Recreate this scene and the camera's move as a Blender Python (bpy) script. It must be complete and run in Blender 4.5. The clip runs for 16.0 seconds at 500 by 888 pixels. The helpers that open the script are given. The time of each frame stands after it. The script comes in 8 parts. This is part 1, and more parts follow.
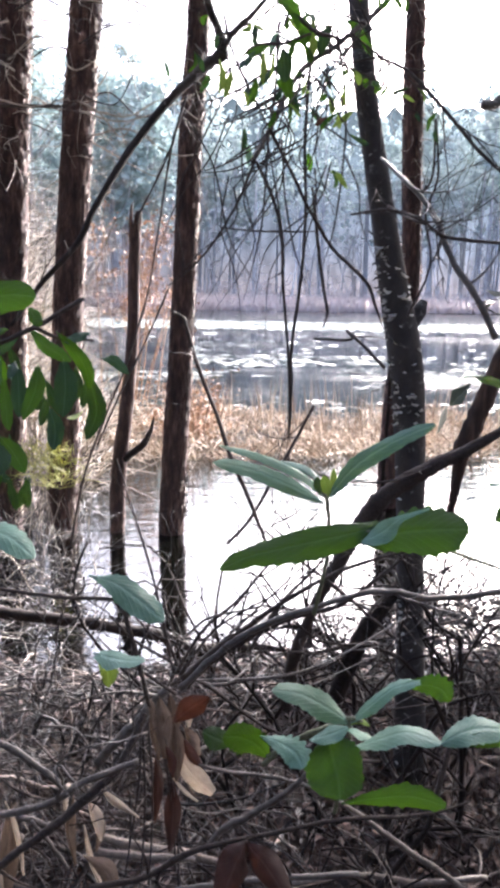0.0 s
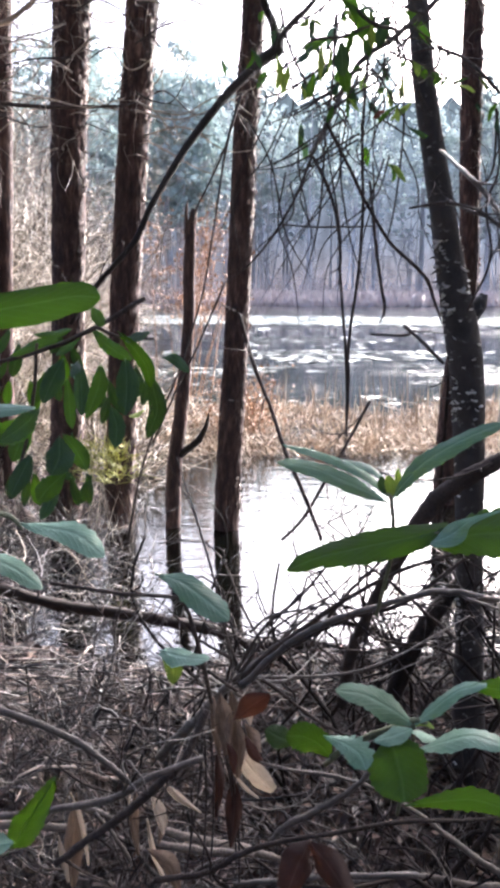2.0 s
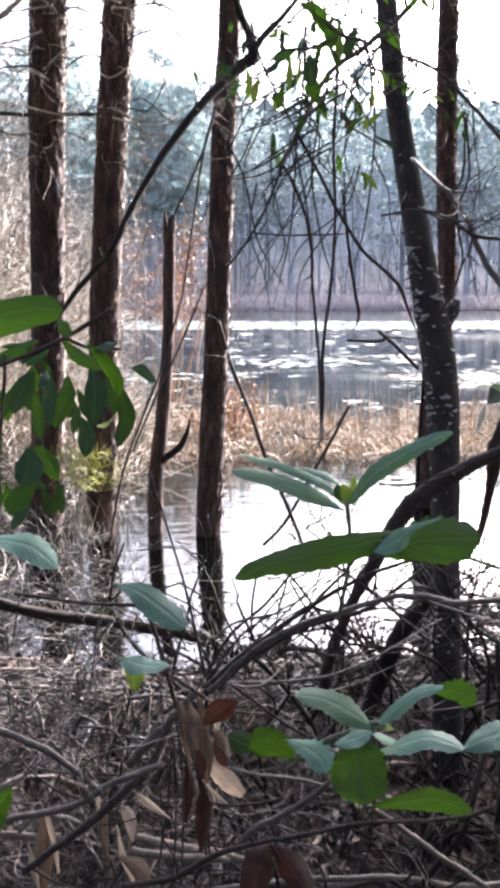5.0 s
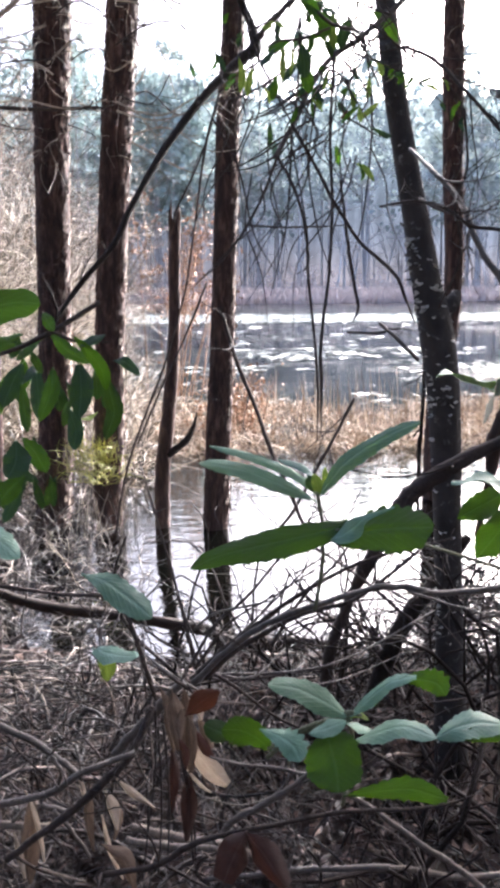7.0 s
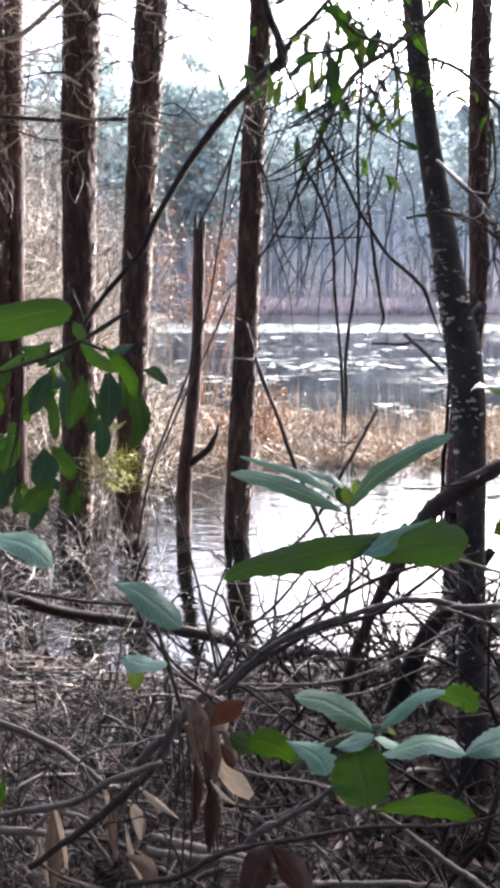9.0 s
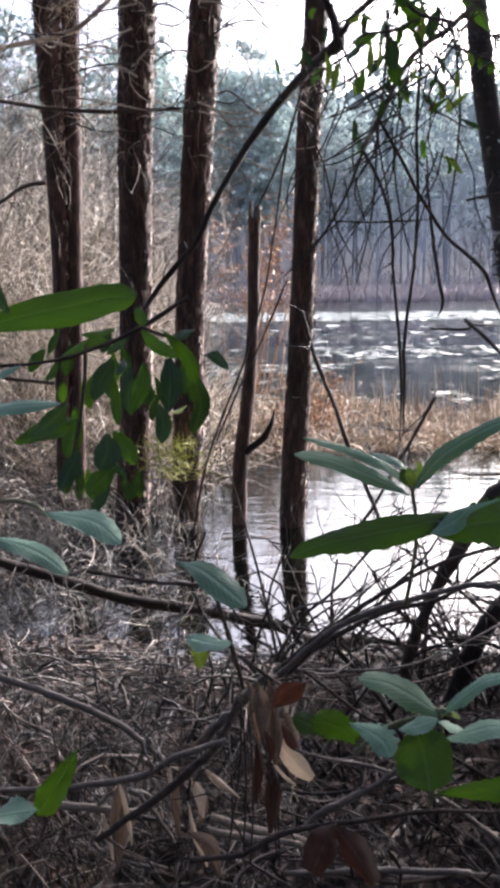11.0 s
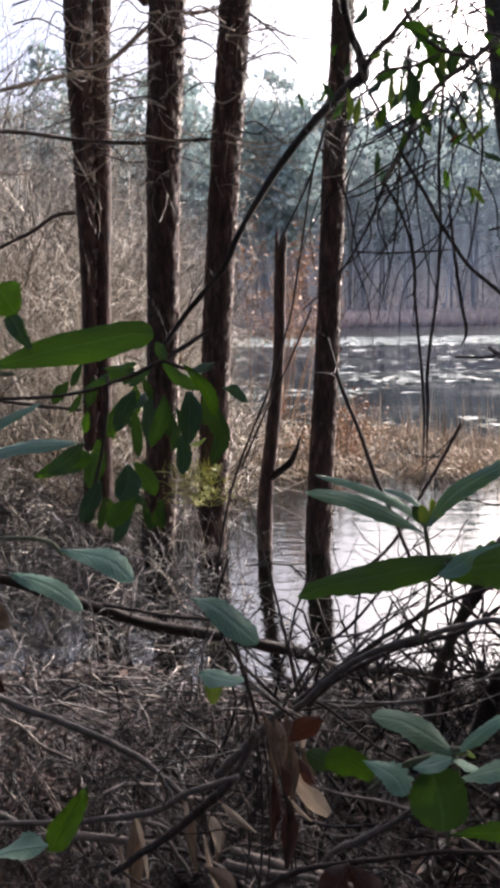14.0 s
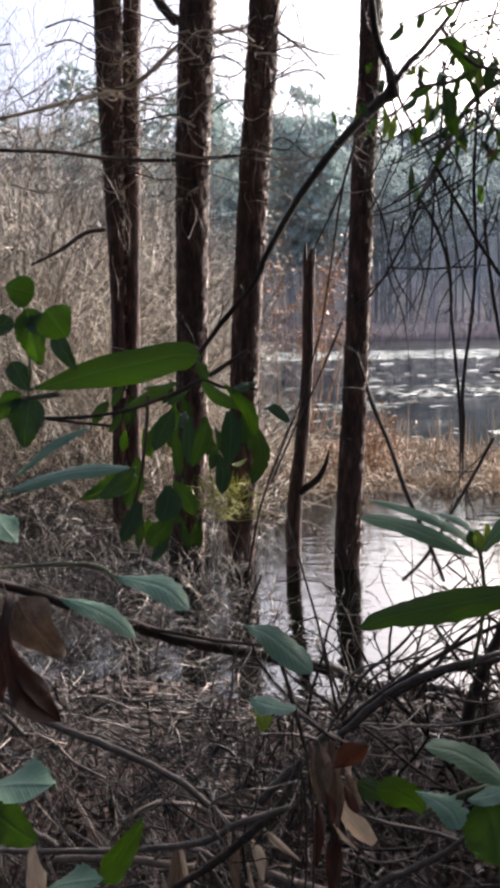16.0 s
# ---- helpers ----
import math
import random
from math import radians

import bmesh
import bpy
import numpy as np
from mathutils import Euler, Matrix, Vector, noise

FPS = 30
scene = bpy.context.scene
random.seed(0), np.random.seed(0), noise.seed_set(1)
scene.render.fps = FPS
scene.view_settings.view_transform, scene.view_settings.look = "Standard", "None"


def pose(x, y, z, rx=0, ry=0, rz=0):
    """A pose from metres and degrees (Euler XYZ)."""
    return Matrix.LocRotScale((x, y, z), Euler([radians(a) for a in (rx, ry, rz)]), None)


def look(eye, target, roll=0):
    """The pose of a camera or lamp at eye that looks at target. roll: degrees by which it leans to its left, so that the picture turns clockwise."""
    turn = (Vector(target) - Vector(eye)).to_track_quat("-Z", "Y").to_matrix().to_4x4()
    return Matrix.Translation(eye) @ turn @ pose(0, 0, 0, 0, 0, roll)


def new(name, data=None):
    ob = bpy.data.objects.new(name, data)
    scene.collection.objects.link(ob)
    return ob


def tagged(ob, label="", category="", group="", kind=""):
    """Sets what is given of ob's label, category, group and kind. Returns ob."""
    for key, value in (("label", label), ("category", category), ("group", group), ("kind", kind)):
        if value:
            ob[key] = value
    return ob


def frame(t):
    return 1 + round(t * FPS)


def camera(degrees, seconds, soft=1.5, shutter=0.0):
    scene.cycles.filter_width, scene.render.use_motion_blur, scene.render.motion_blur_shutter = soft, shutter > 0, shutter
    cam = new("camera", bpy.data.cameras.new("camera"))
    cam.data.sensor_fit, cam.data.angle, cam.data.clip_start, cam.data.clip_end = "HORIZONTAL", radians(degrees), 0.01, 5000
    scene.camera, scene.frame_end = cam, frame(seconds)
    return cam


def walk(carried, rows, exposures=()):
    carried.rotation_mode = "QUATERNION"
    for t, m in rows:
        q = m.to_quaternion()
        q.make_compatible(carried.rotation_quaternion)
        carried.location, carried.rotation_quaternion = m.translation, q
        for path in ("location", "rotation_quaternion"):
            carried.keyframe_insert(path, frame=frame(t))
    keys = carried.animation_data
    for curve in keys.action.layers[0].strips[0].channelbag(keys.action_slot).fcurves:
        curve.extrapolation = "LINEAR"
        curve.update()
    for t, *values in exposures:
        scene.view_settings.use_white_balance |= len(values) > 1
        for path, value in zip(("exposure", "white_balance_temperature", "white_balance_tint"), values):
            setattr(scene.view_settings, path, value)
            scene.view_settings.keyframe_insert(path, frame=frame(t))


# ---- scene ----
cam = camera(35, 16.0, soft=4.3)
PATH = [
    (0, (-0.0164, 0.1218, 1.8732), (0.1571, 2.0792, 1.5010), 1.18),
    (0.5, (-0.0218, 0.1206, 1.8742), (0.1240, 2.0799, 1.5004), 1.13),
    (1, (-0.0300, 0.1280, 1.8713), (0.0915, 2.0872, 1.4884), 1.12),
    (1.5, (-0.0309, 0.1254, 1.8728), (0.0455, 2.0884, 1.4971), 0.92),
    (2, (-0.0234, 0.1229, 1.8757), (0.0146, 2.0852, 1.4909), 0.40),
    (2.5, (-0.0088, 0.1186, 1.8799), (0.1044, 2.0799, 1.5049), 0.90),
    (3, (-0.0059, 0.1196, 1.8792), (0.0999, 2.0774, 1.4849), 0.73),
    (3.5, (-0.0071, 0.1150, 1.8833), (0.0902, 2.0779, 1.5124), 0.55),
    (6, (0.0073, 0.1100, 1.8805), (0.0807, 2.0736, 1.5079), -0.18),
    (6.5, (0.0238, 0.1081, 1.8810), (0.1012, 2.0715, 1.5081), -0.30),
    (7, (0.0257, 0.1085, 1.8802), (0.0778, 2.0698, 1.4917), -0.46),
    (7.5, (0.0257, 0.1099, 1.8797), (0.0395, 2.0665, 1.4656), -0.75),
    (8, (0.0296, 0.1094, 1.8799), (0.0497, 2.0674, 1.4729), -0.59),
    (8.5, (0.0229, 0.1086, 1.8803), (0.0419, 2.0710, 1.4950), -0.30),
    (9, (0.0185, 0.1085, 1.8812), (0.0181, 2.0750, 1.5166), -0.06),
    (9.5, (0.0165, 0.1058, 1.8823), (-0.0188, 2.0714, 1.5148), -0.19),
    (10, (0.0118, 0.1055, 1.8804), (-0.0743, 2.0692, 1.5112), -0.56),
    (12.5, (0.0178, 0.1065, 1.8730), (-0.1719, 2.0525, 1.4523), -1.33),
    (13, (0.0211, 0.1030, 1.8759), (-0.2061, 2.0465, 1.4621), -1.65),
    (13.5, (0.0219, 0.1025, 1.8801), (-0.2152, 2.0546, 1.5152), -1.57),
    (14, (0.0229, 0.1002, 1.8868), (-0.1828, 2.0622, 1.5578), -1.08),
    (14.5, (0.0244, 0.0956, 1.8860), (-0.1570, 2.0614, 1.5655), -0.87),
    (15, (0.0298, 0.0991, 1.8883), (-0.1385, 2.0676, 1.5773), -0.61),
    (15.5, (0.0205, 0.1018, 1.8871), (-0.1791, 2.0684, 1.5827), -0.72),
    (16, (0.0040, 0.1057, 1.8933), (-0.2672, 2.0654, 1.6001), -1.38),
]
walk(cam, [(t, look(eye, target, roll)) for t, eye, target, roll in PATH], [(0, 2.74, 5600, 15), (1.5, 2.52, 5600, 15), (3, 2.52, 5600, 15), (7, 2.53, 5600, 15), (9.5, 2.46, 5600, 15), (10, 2.01, 5600, 15), (12.5, 1.8, 5750, 15), (14, 1.47, 5850, 15), (16, 1.4, 5950, 14)])

# ---------------------------------------------------------------- light
SUN_ELEVATION, SUN_AZIMUTH = radians(28), radians(39)      # azimuth from +y towards +x
# Painted backdrop's glow; foliage counts of the added canopy and shade trees.
BACKDROP_GLOW, ADDED_CANOPY, SHADE = 0.42, 9000, 520
world = bpy.data.worlds.new("sky")
scene.world = world
world.use_nodes = True
_wn = world.node_tree
_sky = _wn.nodes.new("ShaderNodeTexSky")
_sky.sky_type = "NISHITA"
_sky.sun_disc = False
_sky.sun_elevation = SUN_ELEVATION
_sky.sun_rotation = SUN_AZIMUTH
_sky.air_density, _sky.dust_density, _sky.ozone_density = 0.7, 10.0, 0.6
_wn.nodes["Background"].inputs["Strength"].default_value = 0.15
_wn.links.new(_sky.outputs[0], _wn.nodes["Background"].inputs["Color"])
sun_data = bpy.data.lights.new("sun", "SUN")
sun_data.energy, sun_data.angle, sun_data.color = 5.0, radians(0.6), (1.0, 0.93, 0.82)
sun_way = Vector((math.sin(SUN_AZIMUTH) * math.cos(SUN_ELEVATION), math.cos(SUN_AZIMUTH) * math.cos(SUN_ELEVATION), math.sin(SUN_ELEVATION)))
sun = new("sun", sun_data)
sun.matrix_world = look(sun_way * 60, (0, 0, 0))

# ---------------------------------------------------------------- materials


def shader(name):
    """A node material with the things most of them need: nodes, links, its principled shader and object coordinates."""
    mat = bpy.data.materials.new(name)
    mat.use_nodes = True
    nt = mat.node_tree
    return mat, nt, nt.nodes["Principled BSDF"]


def node(nt, kind, **values):
    n = nt.nodes.new(kind)
    for key, value in values.items():
        n.inputs[key].default_value = value
    return n


def ramp(nt, source, *stops):
    n = nt.nodes.new("ShaderNodeValToRGB")
    while len(n.color_ramp.elements) < len(stops):
        n.color_ramp.elements.new(0.5)
    for e, (at, colour) in zip(n.color_ramp.elements, stops):
        e.position, e.color = at, (*colour, 1)
    nt.links.new(source, n.inputs[0])
    return n.outputs[0]


def coords(nt, stretch=(1, 1, 1), seeded=False, plan="Object"):
    """World-scale coordinates, stretched along the axes; seeded: shifted for each object; plan "UV": by a leaf's own length."""
    tc = nt.nodes.new("ShaderNodeTexCoord")
    mp = nt.nodes.new("ShaderNodeMapping")
    mp.inputs["Scale"].default_value = stretch
    nt.links.new(tc.outputs[plan], mp.inputs["Vector"])
    if seeded:
        info = nt.nodes.new("ShaderNodeObjectInfo")
        mul = nt.nodes.new("ShaderNodeMath")
        mul.operation = "MULTIPLY"
        mul.inputs[1].default_value = 17.0
        nt.links.new(info.outputs["Random"], mul.inputs[0])
        nt.links.new(mul.outputs[0], mp.inputs["Location"])
    return mp.outputs[0]


def noise_of(nt, vec, scale, detail=4.0, rough=0.55):
    n = node(nt, "ShaderNodeTexNoise", Scale=scale, Detail=detail, Roughness=rough)
    nt.links.new(vec, n.inputs["Vector"])
    return n.outputs["Fac"]


def mixed(nt, a, b, fac, mode="MIX"):
    n = nt.nodes.new("ShaderNodeMix")
    n.data_type, n.blend_type = "RGBA", mode
    for socket, value in ((n.inputs[0], fac), (n.inputs[6], a), (n.inputs[7], b)):
        if isinstance(value, bpy.types.NodeSocket):
            nt.links.new(value, socket)
        elif isinstance(value, float):
            socket.default_value = value
        else:
            socket.default_value = (*value, 1)
    return n.outputs[2]


def bumped(nt, shade, height, strength, distance=0.01):
    b = node(nt, "ShaderNodeBump", Strength=strength, Distance=distance)
    nt.links.new(height, b.inputs["Height"])
    nt.links.new(b.outputs[0], shade.inputs["Normal"])


def bark_material(name, dark, mid, pale, streak=30.0, stretch=0.22):
    """Bark: long streaks, blotches and a fine flaky grain; the plates themselves stand in the mesh."""
    mat, nt, sh = shader(name)
    long = noise_of(nt, coords(nt, (1, 1, stretch)), streak, 5.0, 0.65)
    fine = noise_of(nt, coords(nt, (1, 1, 0.5)), 190.0, 5.0, 0.7)
    blotch = noise_of(nt, coords(nt), 4.0)
    tone = ramp(nt, long, (0.34, dark), (0.52, mid), (0.68, pale))
    tone = mixed(nt, tone, mixed(nt, (0.3, 0.28, 0.27), (0.66, 0.6, 0.56), blotch), 0.7, "OVERLAY")
    tone = mixed(nt, tone, mixed(nt, (0.2, 0.2, 0.2), (0.85, 0.85, 0.85), fine), 0.6, "OVERLAY")
    nt.links.new(tone, sh.inputs["Base Color"])
    sh.inputs["Roughness"].default_value = 0.85
    bumped(nt, sh, mixed(nt, long, fine, 0.5), 0.9, 0.012)
    return mat


def varied_material(name, stops, rough=0.8, grain=220.0, sheen=0.5, along=(1, 1, 1), clear=0.0):
    """A matter of many pieces: each island has a tone of its own among the stops, with a fine grain and blotches on it."""
    mat, nt, sh = shader(name)
    geo = nt.nodes.new("ShaderNodeNewGeometry")
    tone = ramp(nt, geo.outputs["Random Per Island"], *stops)
    vec = coords(nt, along)
    g = ramp(nt, noise_of(nt, vec, grain, 6.0, 0.65), (0.36, (0,) * 3), (0.64, (1,) * 3))
    b = ramp(nt, noise_of(nt, vec, grain * 0.09), (0.36, (0,) * 3), (0.64, (1,) * 3))
    tone = mixed(nt, tone, mixed(nt, (0.25, 0.25, 0.25), (0.78, 0.78, 0.78), g), 0.6, "OVERLAY")
    tone = mixed(nt, tone, mixed(nt, (0.3, 0.3, 0.3), (0.72, 0.72, 0.72), b), 0.5, "OVERLAY")
    nt.links.new(tone, sh.inputs["Base Color"])
    sh.inputs["Roughness"].default_value = rough
    sh.inputs["Specular IOR Level"].default_value = sheen
    bumped(nt, sh, g, 0.6, 0.002)
    return mat


def leaf_material(name, face, back, glow, rough=0.35, through_light=0.45, scale=1.0):
    """A living or dead leaf: a glossy upper side, light that comes through, blotches and side veins."""
    mat, nt, sh = shader(name)
    info = nt.nodes.new("ShaderNodeObjectInfo")
    geo = nt.nodes.new("ShaderNodeNewGeometry")
    blotch = noise_of(nt, coords(nt, seeded=True, plan="UV" if scale == 1.0 else "Object"), 7.0 * scale, 6.0, 0.65)
    tone = mixed(nt, face, back, ramp(nt, blotch, (0.35, (0,) * 3), (0.7, (1,) * 3)))
    tone = mixed(nt, tone, mixed(nt, (0.32, 0.32, 0.32), (0.68, 0.68, 0.68), info.outputs["Random"]), 0.6, "OVERLAY")
    relief = blotch
    if scale == 1.0:
        # a pale midrib, and side veins that slant from it to the rim
        axis = nt.nodes.new("ShaderNodeSeparateXYZ")
        nt.links.new(nt.nodes.new("ShaderNodeUVMap").outputs[0], axis.inputs[0])
        off = nt.nodes.new("ShaderNodeMath")
        off.operation = "ABSOLUTE"
        nt.links.new(axis.outputs["X"], off.inputs[0])
        slant = nt.nodes.new("ShaderNodeMath")
        slant.operation, slant.inputs[1].default_value = "MULTIPLY_ADD", -0.7
        nt.links.new(off.outputs[0], slant.inputs[0])
        nt.links.new(axis.outputs["Y"], slant.inputs[2])
        rate = nt.nodes.new("ShaderNodeMath")
        rate.operation, rate.inputs[1].default_value = "MULTIPLY", 62.0
        nt.links.new(slant.outputs[0], rate.inputs[0])
        vein = nt.nodes.new("ShaderNodeMath")
        vein.operation = "SINE"
        nt.links.new(rate.outputs[0], vein.inputs[0])
        relief = ramp(nt, vein.outputs[0], (0.6, (0,) * 3), (1.0, (1,) * 3))
        rib = ramp(nt, off.outputs[0], (0.012, (1,) * 3), (0.035, (0,) * 3))
        rim = ramp(nt, off.outputs[0], (0.4, (0,) * 3), (0.5, (1,) * 3))
        pale = tuple(min(1.0, 0.06 + 1.7 * c) for c in back)
        tone = mixed(nt, tone, pale, mixed(nt, (0, 0, 0), relief, 0.1 if face[1] > face[0] else 0.05))
        tone = mixed(nt, tone, pale, mixed(nt, (0, 0, 0), rib, 0.4 if face[1] > face[0] else 0.25))
        tone = mixed(nt, tone, pale, mixed(nt, (0, 0, 0), rim, 0.35))
        relief = mixed(nt, relief, blotch, 0.5 if face[1] > face[0] else 0.95)
    nt.links.new(tone, sh.inputs["Base Color"])
    sh.inputs["Roughness"].default_value = rough
    sh.inputs["Specular IOR Level"].default_value = 0.45 if scale == 1.0 else 0.1
    bumped(nt, sh, relief, 0.25, 0.002)
    tr = nt.nodes.new("ShaderNodeBsdfTranslucent")
    nt.links.new(mixed(nt, glow, mixed(nt, (0.4, 0.4, 0.4), (0.62, 0.62, 0.62), blotch), 0.5, "OVERLAY"), tr.inputs["Color"])
    mx = nt.nodes.new("ShaderNodeMixShader")
    mx.inputs[0].default_value = through_light
    nt.links.new(sh.outputs[0], mx.inputs[1])
    nt.links.new(tr.outputs[0], mx.inputs[2])
    nt.links.new(mx.outputs[0], nt.nodes["Material Output"].inputs["Surface"])
    return mat


PINE_BARK = bark_material("pine_bark", (0.017, 0.0095, 0.0085), (0.054, 0.029, 0.024), (0.135, 0.081, 0.067))
OLD_WOOD = bark_material("old_wood", (0.022, 0.013, 0.01), (0.065, 0.037, 0.025), (0.14, 0.085, 0.056), 45.0, 0.08)
LIMB_BARK = varied_material("limb_bark", ((0.0, (0.025, 0.017, 0.014)), (1.0, (0.06, 0.042, 0.034))), 0.85, 160.0)
WET_BARK = varied_material("wet_bark", ((0.0, (0.014, 0.0095, 0.008)), (1.0, (0.03, 0.021, 0.017))), 0.8, 120.0, 0.2)
# Bark flakes paled to the tone of a sunlit rim.
RIM_LIT_BARK = varied_material("rim_lit_bark", ((0.0, (0.1, 0.07, 0.055)), (0.5, (0.26, 0.2, 0.165)), (1.0, (0.5, 0.42, 0.36))), 0.75, 120.0)
GREY_STICK = varied_material("grey_stick", ((0.0, (0.042, 0.031, 0.025)), (1.0, (0.105, 0.082, 0.067))), 0.4, 130.0, 0.7)
# Near-black tones with a few pale ones: gap shade and glints painted in.
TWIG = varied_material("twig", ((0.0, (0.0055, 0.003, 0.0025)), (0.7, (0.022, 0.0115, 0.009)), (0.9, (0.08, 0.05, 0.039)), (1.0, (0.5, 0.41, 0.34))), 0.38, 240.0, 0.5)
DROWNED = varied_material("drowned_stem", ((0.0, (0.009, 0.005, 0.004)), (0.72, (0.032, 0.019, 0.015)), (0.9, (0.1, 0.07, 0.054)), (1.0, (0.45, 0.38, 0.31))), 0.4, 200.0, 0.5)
PALE_TWIG = varied_material("pale_twig", ((0.0, (0.12, 0.092, 0.07)), (0.6, (0.31, 0.25, 0.195)), (1.0, (0.6, 0.52, 0.42))), 0.7, 90.0)
# Far-shore trunks, brush and grass are paled to paint in haze.
HAZED_TWIG = varied_material("hazed_twig", ((0.0, (0.3, 0.3, 0.31)), (0.6, (0.4, 0.39, 0.39)), (1.0, (0.54, 0.52, 0.51))), 0.9, 4.0)
HAZED_BRUSH = varied_material("shore_brush", ((0.0, (0.5, 0.42, 0.39)), (0.6, (0.62, 0.54, 0.5)), (1.0, (0.7, 0.62, 0.58))), 0.9, 4.0)
THICKET = varied_material("thicket_twig", ((0.0, (0.034, 0.026, 0.019)), (0.5, (0.165, 0.13, 0.09)), (1.0, (0.6, 0.52, 0.41))), 0.55, 90.0)
SAPLING = varied_material("sapling_bark", ((0.0, (0.034, 0.027, 0.022)), (0.5, (0.11, 0.089, 0.07)), (1.0, (0.36, 0.31, 0.25))), 0.7, 90.0)
HAZED_GRASS = leaf_material("shore_grass", (0.6, 0.5, 0.46), (0.72, 0.63, 0.58), (0.66, 0.57, 0.53), 0.8, 0.5, 0.01)
DRIFT = varied_material("bare_stick", ((0.0, (0.1, 0.078, 0.062)), (1.0, (0.22, 0.175, 0.14))), 0.7, 120.0)
REED = varied_material("reed", ((0.0, (0.17, 0.115, 0.075)), (0.5, (0.34, 0.255, 0.175)), (1.0, (0.57, 0.485, 0.38))), 0.7, 60.0)
RUSSET = varied_material("russet_leaf", ((0.0, (0.2, 0.11, 0.065)), (1.0, (0.42, 0.27, 0.17))), 0.7, 60.0)
# Brown litter, darkened to carry the shade between the bank's twigs.
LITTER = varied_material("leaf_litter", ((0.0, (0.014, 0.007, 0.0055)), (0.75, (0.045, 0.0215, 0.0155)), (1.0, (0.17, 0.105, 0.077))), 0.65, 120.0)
GRASS = varied_material("green_grass", ((0.0, (0.17, 0.18, 0.04)), (1.0, (0.44, 0.42, 0.11))), 0.6, 60.0)
# Needles across the pond, their green greyed with painted haze.
HAZED_NEEDLE = leaf_material("hazed_needles", (0.37, 0.41, 0.4), (0.42, 0.46, 0.45), (0.26, 0.31, 0.29), 0.9, 0.3, 0.01)
HAZED_SHORE_NEEDLE = leaf_material("hazed_shore_needles", (0.33, 0.4, 0.38), (0.39, 0.46, 0.44), (0.26, 0.32, 0.3), 0.9, 0.3, 0.01)
WOODS_LEAF = varied_material("woods_leaf", ((0.0, (0.02, 0.032, 0.014)), (0.6, (0.04, 0.055, 0.024)), (1.0, (0.075, 0.075, 0.035))), 0.6, 12.0)
NEEDLE = varied_material("pine_needles", ((0.0, (0.07, 0.13, 0.1)), (0.6, (0.11, 0.19, 0.14)), (1.0, (0.19, 0.27, 0.17))), 0.7, 3.0)
LICHEN = varied_material("lichen", ((0.0, (0.35, 0.33, 0.29)), (1.0, (0.66, 0.63, 0.57))), 0.9, 300.0)
# Lily pads, their tone paled to hold the white glare off the pond.
PAD_GLARE = varied_material("pad_glare", ((0.0, (0.24, 0.26, 0.24)), (1.0, (0.52, 0.54, 0.5))), 0.25, 20.0, 0.8)
# Light is in the colour: sky-pale, shaded and backlit copies of holly leaf.
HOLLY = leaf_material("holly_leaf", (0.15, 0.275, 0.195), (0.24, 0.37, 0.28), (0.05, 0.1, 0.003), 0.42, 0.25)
SHADED = leaf_material("shaded_leaf", (0.018, 0.042, 0.03), (0.028, 0.06, 0.04), (0.03, 0.07, 0.004), 0.35, 0.3)
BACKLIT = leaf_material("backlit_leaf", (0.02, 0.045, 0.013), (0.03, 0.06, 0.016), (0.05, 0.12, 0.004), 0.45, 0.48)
YOUNG = leaf_material("young_leaf", (0.16, 0.24, 0.04), (0.22, 0.3, 0.06), (0.13, 0.185, 0.02), 0.4, 0.42)
DEAD = leaf_material("dead_leaf", (0.1, 0.066, 0.047), (0.24, 0.168, 0.12), (0.12, 0.08, 0.048), 0.6, 0.3)
PALE_DEAD = leaf_material("pale_dead_leaf", (0.38, 0.295, 0.215), (0.55, 0.455, 0.35), (0.5, 0.4, 0.29), 0.5, 0.38)
RUST_DEAD = leaf_material("rust_dead_leaf", (0.06, 0.022, 0.014), (0.095, 0.036, 0.022), (0.085, 0.028, 0.014), 0.55, 0.35)
RED_DEAD = leaf_material("red_dead_leaf", (0.028, 0.014, 0.011), (0.042, 0.02, 0.015), (0.06, 0.02, 0.011), 0.7, 0.25)


def holly_bark():
    mat, nt, sh = shader("holly_bark")
    vec = coords(nt)
    fine = noise_of(nt, coords(nt, (1, 1, 0.6)), 120.0)
    tone = ramp(nt, noise_of(nt, vec, 16.0), (0.3, (0.026, 0.0215, 0.02)), (0.7, (0.056, 0.047, 0.0435)))
    spots = ramp(nt, noise_of(nt, vec, 36.0, 6.0, 0.7), (0.6, (0,) * 3), (0.66, (1,) * 3))
    tone = mixed(nt, tone, (0.3, 0.29, 0.26), mixed(nt, (0, 0, 0), spots, 0.6))
    nt.links.new(mixed(nt, tone, fine, 0.25, "OVERLAY"), sh.inputs["Base Color"])
    sh.inputs["Roughness"].default_value = 0.75
    bumped(nt, sh, fine, 0.5, 0.004)
    return mat


